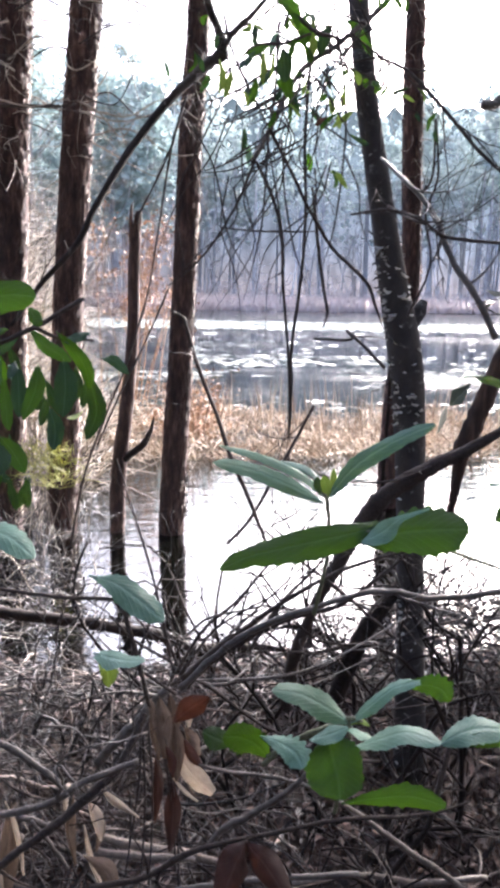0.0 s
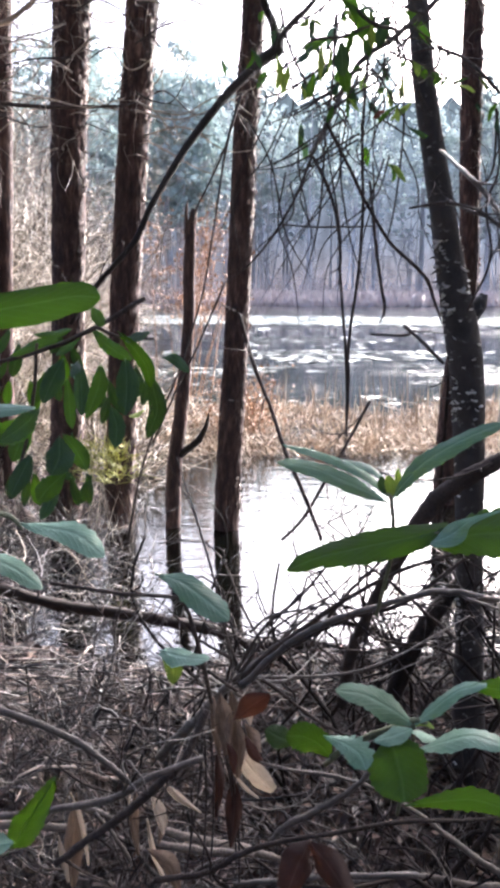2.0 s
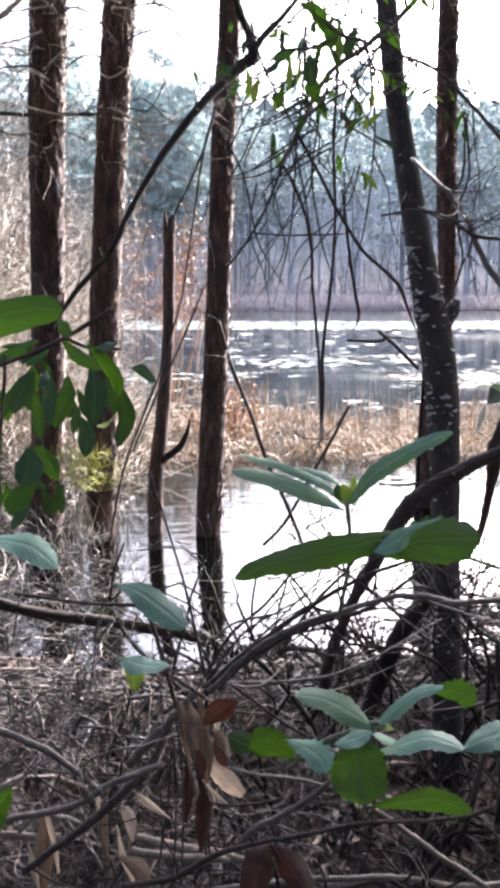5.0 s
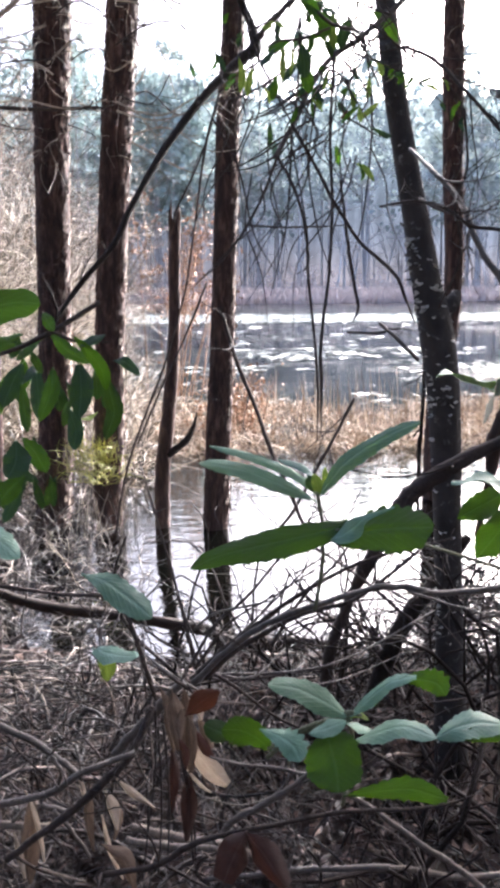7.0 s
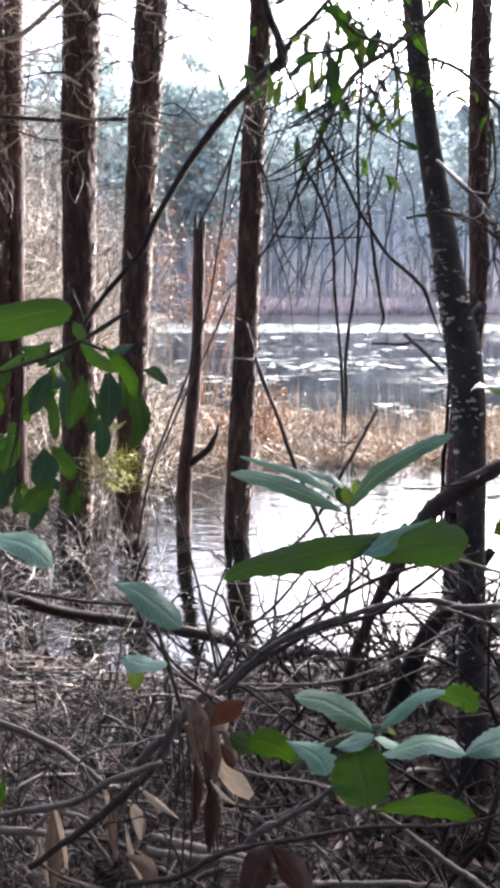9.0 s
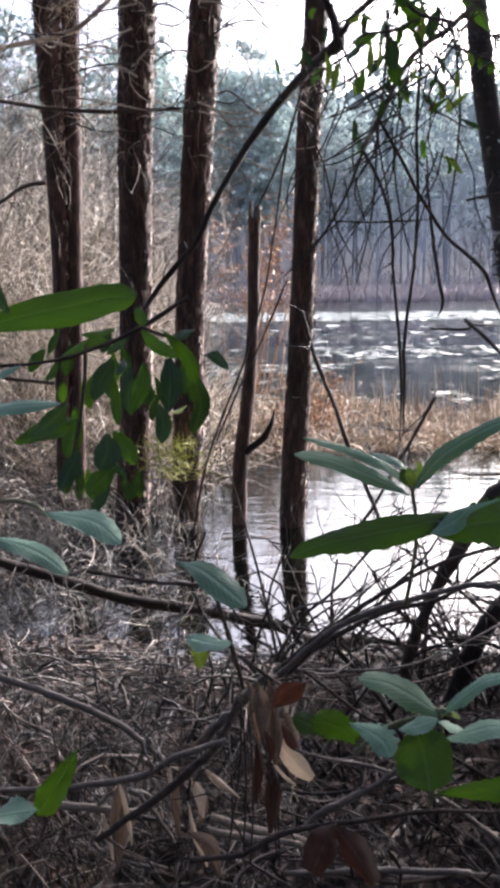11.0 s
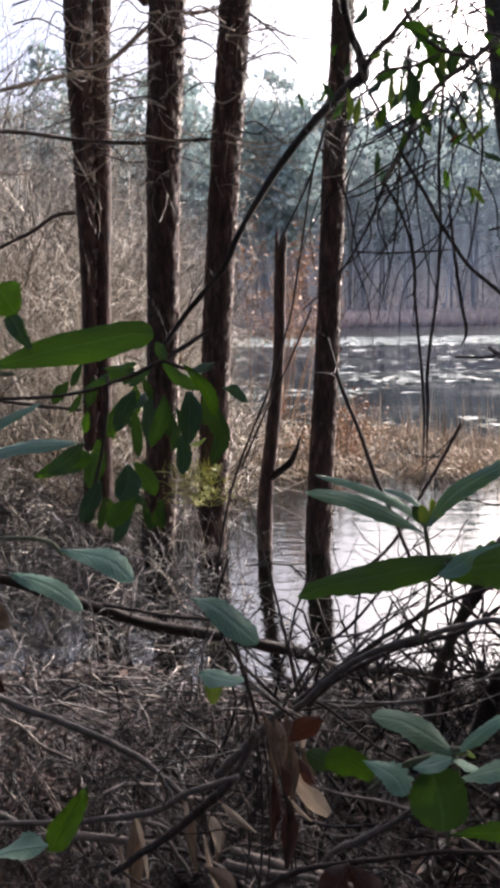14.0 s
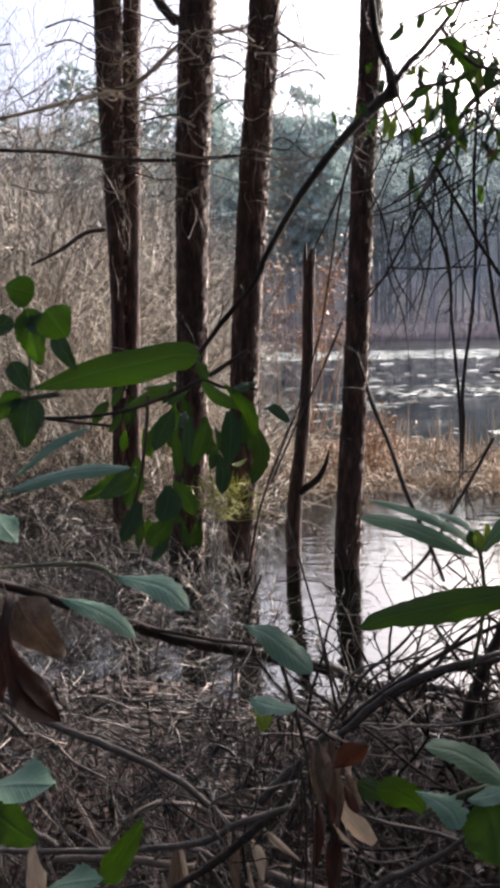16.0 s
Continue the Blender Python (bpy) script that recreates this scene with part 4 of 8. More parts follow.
def leaf(parent, kind, base, tip, width, tilt=0.0, shape=0, name="leaf"):
    """A leaf of a plant from its stalk to its tip; tilt: degrees by which its face leans from upright towards -y."""
    base, tip = Vector(base), Vector(tip)
    way = tip - base
    y = way.normalized()
    z = Vector((0, -math.sin(radians(tilt)), math.cos(radians(tilt))))
    z = (z - y * z.dot(y)).normalized()
    x = y.cross(z)
    m = Matrix((x * width, y * way.length, z * way.length)).transposed().to_4x4()
    m.translation = base
    ob = new(name, LEAF_KINDS[kind][shape])
    under(ob, parent)
    ob.matrix_basis = m
    return ob


def grown_leaf(parent, kind, nodes, tilt=0.0, seed=0, spines=0.16, curl=0.0):
    """A leaf along a midrib through nodes of (x, y, z, width); tilt: degrees by which its face leans from upright towards -y; curl rolls its rim."""
    rng = np.random.default_rng(seed + 300 + len(nodes))
    path, width = spline(nodes, 36 // (len(nodes) - 1))
    n, length = len(path), np.linalg.norm(np.diff(path, axis=0), axis=1).sum()
    if spines > 0:
        tail = 36 // (len(nodes) - 1)
        v = np.linspace(0, 1, tail + 1)
        width[-tail - 1:] = np.maximum(nodes[-1][3], nodes[-2][3] * (1 - v**2.4) ** 0.7)
    ahead = np.gradient(path, axis=0)
    ahead /= np.linalg.norm(ahead, axis=1)[:, None]
    face = np.array([0, -math.sin(radians(tilt)), math.cos(radians(tilt))])
    cols = (-1.0, -0.84, -0.6, -0.34, -0.1, 0.0, 0.1, 0.34, 0.6, 0.84, 1.0)
    teeth = {-1: rng.uniform(0.4, 1.3, 14), 1: rng.uniform(0.4, 1.3, 14)}
    roll = (0.16 + 0.8 * curl) * rng.uniform(0.8, 1.3)
    phase, widest, pts, uvs = rng.uniform(0, 6), max(width), [], []
    for k in range(n):
        u = k / (n - 1)
        up = face - ahead[k] * (face @ ahead[k])
        up /= np.linalg.norm(up)
        side = np.cross(ahead[k], up)
        w = width[k] * 0.5
        for c in cols:
            s = -1 if c < 0 else 1
            place = u * 9 + (0.45 if s > 0 else 0)
            tooth = place % 1.0
            rim = abs(c) ** 4 * spines * teeth[s][int(place)] * (tooth / 0.7 if tooth < 0.7 else (1 - tooth) / 0.3) * min(1.0, w / widest * 3)
            x = c * w * (1 + rim + 0.05 * s * math.sin(6 * u + phase))
            z = -roll * abs(c) ** 1.7 * w * (1 + 0.5 * math.sin(4 * u + phase + s)) - (0.05 * w if c == 0 else 0)
            z += 0.1 * w * math.sin(11 * u + phase + (1.9 if c > 0 else 0)) * c * c
            z += curl * w * 0.3 * noise.noise(Vector((c * 1.6 + seed * 3, u * 5, phase)))
            pts.append(path[k] + side * x + up * z)
            uvs.append((c * 0.5 * (w / widest * 2) ** 0.5 * 0.9, u))
    m = len(cols)
    s = Shape()
    s.add(pts, [(i * m + j, i * m + j + 1, (i + 1) * m + j + 1, (i + 1) * m + j) for i in range(n - 1) for j in range(m - 1)])
    stalk = path[0] - ahead[0] * length * 0.05
    s.tube([stalk, path[0], path[3]], (0.0009, 0.0008, 0.0005), 5)
    uvs += [(0.0, 0.0)] * (s.count - len(uvs))
    me = s.mesh("leaf", LEAF_KINDS[kind][0].materials[0])
    leaf_plan(me, uvs)
    return under(new("leaf", me), parent)


STEM = varied_material("green_stem", ((0.0, (0.09, 0.1, 0.055)), (1.0, (0.16, 0.17, 0.1))), 0.6, 200.0)


def holly_tree(nodes):
    rng = np.random.default_rng(41)
    x, y, z, r = nodes[0]
    tree = thing("holly_tree", (x, y, z), "leaning grey holly trunk dotted with pale lichen", "tree")
    end, before = nodes[-1], nodes[-2]
    slope = [(end[k] - before[k]) / (end[2] - before[2]) for k in (0, 1)]
    top = (end[0] + slope[0] * 2, end[1], end[2] + 2.0, end[3] * 0.6)
    foot = (x, y, z - 0.12, r * 1.15)
    way = [foot, *nodes, top]
    under(part("trunk", bark_trunk(way, rng, 28, 0.03, 0.035, (1.6, 5.0), 2.8), HOLLY_BARK), tree)
    path, radii = spline(way, 20)
    kinds = []
    for n in range(5):
        s = Shape()
        pts = [(-1, 0.4, 0)] + [(-math.cos(b), -math.sin(b) * rng.uniform(0.4, 0.8), rng.uniform(-0.12, 0.12)) for b in np.linspace(0.3, 2.84, 6)] + [(1, 0.4, 0)]
        low = [(p[0] * 0.9, p[1] * 0.8, p[2] - 0.3) for p in pts]
        s.add(pts + low, [tuple(range(8)), tuple(range(8, 16))[::-1]] + [(k, k + 1, k + 9, k + 8) for k in range(7)])
        kinds.append(s.mesh("lichen", LICHEN, False))
    for _ in range(170):
        pick = rng.uniform()
        level = rng.normal(1.9, 0.08) if pick < 0.45 else rng.normal(1.55, 0.05) if pick < 0.65 else rng.normal(0.95, 0.14) if pick < 0.8 else rng.uniform(0.4, 2.3)
        k = int(np.argmin(abs(path[:, 2] - level)))
        a = rng.normal(-2.8, 0.3) if rng.uniform() < 0.5 else rng.uniform(-2.6, 0.2)
        size = rng.uniform(0.004, 0.01) * (1.5 if pick < 0.65 and rng.uniform() < 0.35 else 1)
        ob = under(new("lichen_flake", kinds[rng.integers(0, 5)]), tree)
        at = path[k] + np.array([math.cos(a), math.sin(a), 0]) * radii[k] * 1.0 + (0, 0, rng.normal(0, 0.012))
        ob.matrix_basis = Matrix.Translation(at) @ Matrix.Rotation(a + math.pi / 2, 4, "Z") @ Matrix.Rotation(rng.normal(0, 0.4), 4, "Y") @ Matrix.Rotation(rng.uniform(0.3, 1.15), 4, "X") @ Matrix.Diagonal((size * rng.uniform(0.7, 1.2), size * 1.2, size, 1))
    for level in (1.9, 1.93, 1.97, 1.68, 1.63, 1.56, 2.05, 1.5):
        k = int(np.argmin(abs(path[:, 2] - level)))
        a = rng.normal(-2.9, 0.25)
        s = Shape()
        s.tube(wander(path[k] + np.array([math.cos(a), math.sin(a), 0]) * radii[k] * 0.9, (math.cos(a), math.sin(a), 0.25), rng.uniform(0.015, 0.04), 3, rng, 0.4), (0.0045, 0.0035, 0.0025, 0.0015), 6)
        under(part("twig_stub", s, HOLLY_BARK), tree)
    stub = Shape()
    stub.tube([nodes[6][:3], (nodes[6][0] + 0.05, nodes[6][1], nodes[6][2] + 0.07), (nodes[6][0] + 0.06, nodes[6][1], nodes[6][2] + 0.1)], (0.03, 0.022, 0.012), 9)
    under(part("broken_stub", stub, HOLLY_BARK), tree)
    crown = Shape()
    for _ in range(300):
        c = np.array(top[:3]) + rng.normal(0, 0.5, 3) + (0, 0, 0.4)
        flake(crown, c, rng.uniform(0.04, 0.07), rng.normal(size=3), rng)
    for _ in range(14):
        crown.tube([top[:3], np.array(top[:3]) + rng.normal(0, 0.5, 3) + (0, 0, 0.4)], (0.012, 0.003), 4)
    under(part("crown", crown, NEEDLE, smooth=False), tree)



# pines at the water
pine([(-2.099, 6.8, -0.233, 0.089), (-2.094, 6.8, 0.236, 0.0772), (-2.08, 6.8, 0.745, 0.0685), (-2.031, 6.8, 2.04, 0.0675), (-2.019, 6.8, 3.032, 0.0835), (-2.019, 6.8, 3.836, 0.1037), (-2.012, 6.8, 4.284, 0.1082), (-2.002, 6.8, 4.689, 0.1076)], 31, 'twin-stemmed pine with dark furrowed bark at the pond', 400, second=[(-2.011, 6.85, -0.247, 0.0788), (-1.996, 6.85, 0.225, 0.0697), (-1.979, 6.85, 0.737, 0.0661), (-1.928, 6.85, 2.04, 0.0651), (-1.884, 6.85, 3.037, 0.0735), (-1.85, 6.85, 3.844, 0.0726), (-1.825, 6.85, 4.294, 0.0713), (-1.803, 6.85, 4.7, 0.0726)])
pine([(-1.428, 6.3, -0.35, 0.1598), (-1.41, 6.3, -0.101, 0.1427), (-1.337, 6.3, 0.894, 0.1283), (-1.296, 6.3, 1.8, 0.1221), (-1.246, 6.3, 3.088, 0.1286), (-1.199, 6.3, 3.821, 0.1319), (-1.169, 6.3, 4.295, 0.1301)], 32, "straight pine with dark plated bark and hanging dead twigs", 300)
pine([(-0.971, 6.3, -0.35, 0.1368), (-0.96, 6.3, -0.092, 0.1221), (-0.917, 6.3, 0.894, 0.1132), (-0.867, 6.3, 1.791, 0.1117), (-0.77, 6.3, 3.064, 0.1134), (-0.703, 6.3, 3.789, 0.1117), (-0.667, 6.3, 4.258, 0.1095)], 33, "leaning pine with a sunlit bark edge", 220)
pine([(-0.105, 6.2, -0.35, 0.1126), (-0.093, 6.2, -0.044, 0.1005), (-0.073, 6.2, 0.46, 0.0984), (-0.006, 6.2, 1.774, 0.0871), (0.044, 6.2, 3.007, 0.0841), (0.09, 6.2, 3.708, 0.0772), (0.103, 6.2, 4.163, 0.0743)], 34, "slender pine with a dark wet base in the water", 120)
pine([(1.896, 7, -0.35, 0.1449), (1.901, 7, -0.584, 0.1294), (1.883, 7, 0.225, 0.1203), (1.877, 7, 1.002, 0.0924), (1.926, 7, 1.503, 0.0818), (1.963, 7, 1.992, 0.0767), (1.917, 7, 2.929, 0.0825), (1.888, 7, 3.733, 0.0843), (1.876, 7, 4.249, 0.0752)], 35, "pine with flaking reddish bark wrapped in dead vines", 260, 1.6, 4.5)
snag = thing("dead_snag", (-0.528, 6.25, -0.35), "broken dead tree stem standing in shallow water", "dead tree")
under(part("trunk", bark_trunk([(-0.528, 6.25, -0.35, 0.072), (-0.519, 6.25, -0.068, 0.066), (-0.502, 6.25, 0.445, 0.063), (-0.426, 6.25, 1.08, 0.052), (-0.384, 6.25, 1.565, 0.045), (-0.375, 6.25, 1.953, 0.045), (-0.36, 6.25, 2.25, 0.038), (-0.334, 6.25, 2.459, 0.0183)], np.random.default_rng(36), 20, 0.03, 0.14, (1.6, 3.0)), PINE_BARK), snag)
limb('side_stub', [(-0.51, 6.24, 0.56, 0.03), (-0.425, 6.22, 0.618, 0.03), (-0.311, 6.2, 0.714, 0.027), (-0.25, 6.2, 0.821, 0.0176), (-0.224, 6.2, 0.932, 0.0044)], WET_BARK, '', 'branch', 2, 3, parent=snag)
limb('splinter', [(-0.385, 6.25, 2.229, 0.022), (-0.39, 6.25, 2.352, 0.0176), (-0.387, 6.25, 2.453, 0.011), (-0.381, 6.25, 2.522, 0.0035)], OLD_WOOD, '', 'branch', 0, 44, parent=snag)
limb('splinter', [(-0.347, 6.25, 2.229, 0.022), (-0.33, 6.25, 2.392, 0.0176), (-0.32, 6.25, 2.473, 0.0044)], OLD_WOOD, '', 'branch', 0, 45, parent=snag)
limb('splinter', [(-0.369, 6.22, 2.268, 0.0131), (-0.358, 6.22, 2.382, 0.0088), (-0.361, 6.22, 2.43, 0.0035)], OLD_WOOD, '', 'branch', 0, 46, parent=snag)

# the leaning holly
holly_tree([(0.732, 2.43, 0.007, 0.0734), (0.74, 2.43, 0.261, 0.0577), (0.72, 2.43, 0.666, 0.047), (0.698, 2.43, 1.048, 0.0413), (0.676, 2.43, 1.408, 0.0462), (0.657, 2.43, 1.615, 0.0498), (0.631, 2.43, 1.765, 0.0494), (0.596, 2.43, 1.912, 0.0426), (0.564, 2.43, 2.07, 0.0373), (0.531, 2.43, 2.224, 0.0334), (0.495, 2.43, 2.404, 0.031), (0.476, 2.43, 2.535, 0.03), (0.459, 2.43, 2.663, 0.0277)])

# branches over the view
limb('arching_branch', [(-0.737, 3.6, 1.719, 0.0076), (-0.631, 3.7, 1.888, 0.0117), (-0.476, 3.75, 2.074, 0.0131), (-0.393, 3.8, 2.249, 0.0146), (-0.252, 3.95, 2.512, 0.018), (-0.075, 4.1, 2.763, 0.0218), (0.116, 4.3, 2.985, 0.0293), (0.173, 4.35, 3.048, 0.0345), (0.154, 4.4, 3.172, 0.0224), (0.104, 4.4, 3.3, 0.0193), (0.081, 4.4, 3.452, 0.0163), (0.056, 4.4, 3.702, 0.01)], WET_BARK, 'long dark arching branch with a bent elbow', 'branch', 10, 4)
limb('forked_branch', [(0.159, 4.35, 3.027, 0.0157), (0.228, 4.35, 3.134, 0.0158), (0.334, 4.3, 3.227, 0.0126), (0.468, 4.3, 3.385, 0.0096), (0.627, 4.3, 3.618, 0.0065)], LIMB_BARK, 'thin dark forked branch', 'branch', 4, 5)
drooping = thing("drooping_branch", (0.397, 2.2, 2.506), "drooping branch with a curtain of thin dark hanging twigs", "branch")
limb('bough', [(0.584, 2.4, 2.715, 0.0093), (0.473, 2.3, 2.587, 0.0074), (0.369, 2.2, 2.486, 0.007), (0.279, 2.1, 2.407, 0.0066), (0.215, 2, 2.31, 0.0062), (0.162, 1.9, 2.205, 0.0058), (0.132, 1.82, 2.148, 0.0055), (0.119, 1.8, 2.136, 0.0014)], LIMB_BARK, '', 'branch', 13, 6, long=0.2, parent=drooping)
limb('twig', [(0.132, 1.82, 2.145, 0.0032), (0.104, 1.82, 2.072, 0.0029), (0.058, 1.82, 1.992, 0.0027), (0.012, 1.82, 1.933, 0.0022), (-0.041, 1.85, 1.888, 0.0008)], LIMB_BARK, '', 'branch', 11, 7, long=0.2, parent=drooping)
limb('twig', [(0.132, 1.82, 2.14, 0.0032), (0.163, 1.82, 2.085, 0.0027), (0.19, 1.83, 2.002, 0.0029), (0.199, 1.85, 1.897, 0.0031), (0.217, 1.87, 1.775, 0.0032), (0.23, 1.9, 1.646, 0.0031), (0.228, 1.9, 1.527, 0.0009)], LIMB_BARK, '', 'branch', 17, 8, long=0.2, parent=drooping)
limb('twig', [(0.168, 1.9, 2.222, 0.0039), (0.213, 1.95, 2.163, 0.0039), (0.274, 2, 2.067, 0.004), (0.34, 2.05, 1.982, 0.0042), (0.438, 2.1, 1.905, 0.0048), (0.482, 2.15, 1.842, 0.0039), (0.521, 2.2, 1.775, 0.0011)], LIMB_BARK, '', 'branch', 19, 9, long=0.2, parent=drooping)
limb('twig', [(0.283, 2.1, 2.41, 0.0038), (0.277, 2.1, 2.246, 0.0038), (0.283, 2.1, 2.063, 0.0037), (0.277, 2.1, 1.915, 0.0037), (0.26, 2.1, 1.748, 0.0042), (0.26, 2.1, 1.634, 0.0043), (0.261, 2.1, 1.503, 0.0009)], LIMB_BARK, '', 'branch', 15, 10, long=0.2, parent=drooping)
limb('twig', [(0.194, 2, 2.461, 0.0031), (0.192, 2, 2.332, 0.0031), (0.173, 1.95, 2.191, 0.0025), (0.162, 1.95, 2.022, 0.0021), (0.124, 1.95, 1.859, 0.0007)], LIMB_BARK, '', 'branch', 11, 11, long=0.2, parent=drooping)
limb('twig', [(0.33, 2.3, 2.156, 0.0035), (0.35, 2.3, 2.01, 0.0047), (0.376, 2.32, 1.875, 0.0047), (0.39, 2.34, 1.82, 0.0042), (0.375, 2.34, 1.782, 0.001)], LIMB_BARK, '', 'branch', 8, 12, long=0.2, parent=drooping)
limb('twig', [(0.362, 2.2, 2.518, 0.0029), (0.39, 2.2, 2.335, 0.0029), (0.39, 2.2, 2.2, 0.0025), (0.373, 2.2, 2.047, 0.0022), (0.347, 2.2, 1.947, 0.0007)], LIMB_BARK, '', 'branch', 8, 13, long=0.2, parent=drooping)
limb('twig', [(0.068, 1.9, 2.013, 0.0019), (0.142, 1.9, 2.009, 0.0021), (0.236, 1.95, 2.013, 0.0022), (0.309, 2, 2.019, 0.0007)], LIMB_BARK, '', 'branch', 6, 14, long=0.2, parent=drooping)
limb('twig', [(0.126, 1.8, 2.14, 0.002), (0.079, 1.8, 2.119, 0.0018), (0.016, 1.8, 2.11, 0.0006)], LIMB_BARK, '', 'branch', 6, 15, long=0.2, parent=drooping)
limb('twig', [(0.073, 2, 2.478, 0.0031), (0.093, 2, 2.399, 0.0029), (0.134, 1.95, 2.301, 0.0028), (0.176, 1.92, 2.215, 0.0012)], LIMB_BARK, '', 'branch', 8, 16, long=0.2, parent=drooping)
limb('twig', [(0.147, 1.85, 2.128, 0.0028), (0.185, 1.85, 2.038, 0.0023), (0.2, 1.85, 1.933, 0.0023), (0.176, 1.85, 1.906, 0.0007)], LIMB_BARK, '', 'branch', 6, 17, long=0.2, parent=drooping)
limb('twig', [(0.157, 1.85, 2.207, 0.0019), (0.198, 1.85, 1.992, 0.0018), (0.198, 1.87, 1.849, 0.0007)], LIMB_BARK, '', 'branch', 8, 18, long=0.2, parent=drooping)
limb('twig', [(-0.001, 1.9, 2.233, 0.0019), (0.054, 1.9, 2.132, 0.0019), (0.087, 1.9, 1.992, 0.0019), (0.145, 1.9, 1.896, 0.0006)], LIMB_BARK, '', 'branch', 8, 20, long=0.2, parent=drooping)
limb('twig', [(0.241, 2.05, 2.322, 0.0021), (0.219, 2.05, 2.159, 0.0021), (0.244, 2.05, 2.006, 0.0021), (0.281, 2.05, 1.901, 0.0007)], LIMB_BARK, '', 'branch', 11, 22, long=0.2, parent=drooping)
limb('twig', [(0.379, 2.25, 2.481, 0.0036), (0.312, 2.2, 2.503, 0.0035), (0.255, 2.2, 2.551, 0.0035), (0.211, 2.2, 2.612, 0.0014)], LIMB_BARK, '', 'branch', 8, 23, long=0.2, parent=drooping)
limb('twig', [(0.424, 2.2, 2.521, 0.0029), (0.318, 2.2, 2.333, 0.0023), (0.378, 2.2, 2.268, 0.0023), (0.438, 2.2, 2.24, 0.0009)], LIMB_BARK, '', 'branch', 8, 24, long=0.2, parent=drooping)
limb('twig', [(0.376, 2.109, 2.207, 0.0022), (0.413, 2.109, 2.128, 0.0019), (0.423, 2.109, 2.048, 0.0016), (0.473, 2.109, 1.939, 0.0005)], LIMB_BARK, '', 'branch', 4, 200, long=0.2, parent=drooping)
limb('twig', [(0.113, 2.191, 2.136, 0.0022), (0.119, 2.191, 2.057, 0.002), (0.031, 2.191, 1.974, 0.0016), (-0.075, 2.191, 1.864, 0.0005)], LIMB_BARK, '', 'branch', 4, 201, long=0.2, parent=drooping)
limb('twig', [(0.236, 2.206, 2.34, 0.0023), (0.219, 2.206, 2.275, 0.002), (0.164, 2.206, 2.208, 0.0017), (0.106, 2.206, 2.118, 0.0005)], LIMB_BARK, '', 'branch', 4, 202, long=0.2, parent=drooping)
limb('twig', [(0.301, 1.936, 2.155, 0.002), (0.259, 1.936, 2.041, 0.0018), (0.183, 1.936, 1.924, 0.0014), (0.175, 1.936, 1.766, 0.0005)], LIMB_BARK, '', 'branch', 4, 203, long=0.2, parent=drooping)
limb('twig', [(0.237, 1.922, 2.297, 0.002), (0.159, 1.922, 2.222, 0.0018), (0.161, 1.922, 2.149, 0.0015), (0.077, 1.922, 2.047, 0.0005)], LIMB_BARK, '', 'branch', 4, 204, long=0.2, parent=drooping)
limb('twig', [(0.226, 1.941, 2.177, 0.002), (0.184, 1.941, 2.102, 0.0018), (0.141, 1.941, 2.025, 0.0015), (0.043, 1.941, 1.92, 0.0005)], LIMB_BARK, '', 'branch', 4, 205, long=0.2, parent=drooping)
limb('twig', [(0.081, 1.851, 2.114, 0.0018), (0.067, 1.851, 2.01, 0.0017), (0.101, 1.851, 1.905, 0.0014), (0.117, 1.851, 1.759, 0.0004)], LIMB_BARK, '', 'branch', 4, 206, long=0.2, parent=drooping)
limb('twig', [(0.299, 2.245, 2.45, 0.0023), (0.351, 2.245, 2.342, 0.0021), (0.325, 2.245, 2.229, 0.0017), (0.381, 2.245, 2.078, 0.0006)], LIMB_BARK, '', 'branch', 4, 207, long=0.2, parent=drooping)
limb('twig', [(0.131, 2.181, 2.254, 0.0022), (0.133, 2.181, 2.167, 0.002), (0.152, 2.181, 2.079, 0.0016), (0.181, 2.181, 1.959, 0.0005)], LIMB_BARK, '', 'branch', 4, 208, long=0.2, parent=drooping)
limb('twig', [(0.23, 2.168, 2.247, 0.0022), (0.139, 2.168, 2.116, 0.002), (0.164, 2.168, 1.986, 0.0016), (0.05, 2.168, 1.804, 0.0005)], LIMB_BARK, '', 'branch', 4, 209, long=0.2, parent=drooping)
limb('twig', [(0.331, 2.041, 2.179, 0.0021), (0.299, 2.041, 2.083, 0.0019), (0.188, 2.041, 1.983, 0.0015), (0.155, 2.041, 1.851, 0.0005)], LIMB_BARK, '', 'branch', 4, 210, long=0.2, parent=drooping)
limb('twig', [(0.091, 2.179, 2.356, 0.0022), (0.025, 2.179, 2.228, 0.002), (-0.031, 2.179, 2.099, 0.0016), (-0.006, 2.179, 1.924, 0.0005)], LIMB_BARK, '', 'branch', 4, 211, long=0.2, parent=drooping)
limb('twig', [(0.359, 2.043, 2.428, 0.0022), (0.313, 2.043, 2.366, 0.0019), (0.301, 2.043, 2.306, 0.0016), (0.245, 2.043, 2.223, 0.0005)], LIMB_BARK, '', 'branch', 4, 212, long=0.2, parent=drooping)
limb('twig', [(0.18, 2.132, 2.322, 0.0022), (0.242, 2.132, 2.259, 0.002), (0.251, 2.132, 2.193, 0.0016), (0.376, 2.132, 2.107, 0.0005)], LIMB_BARK, '', 'branch', 4, 213, long=0.2, parent=drooping)
limb('twig', [(0.081, 2.005, 2.392, 0.0021), (0.105, 2.005, 2.28, 0.0018), (0.058, 2.005, 2.164, 0.0015), (0.068, 2.005, 2.006, 0.0005)], LIMB_BARK, '', 'branch', 4, 214, long=0.2, parent=drooping)
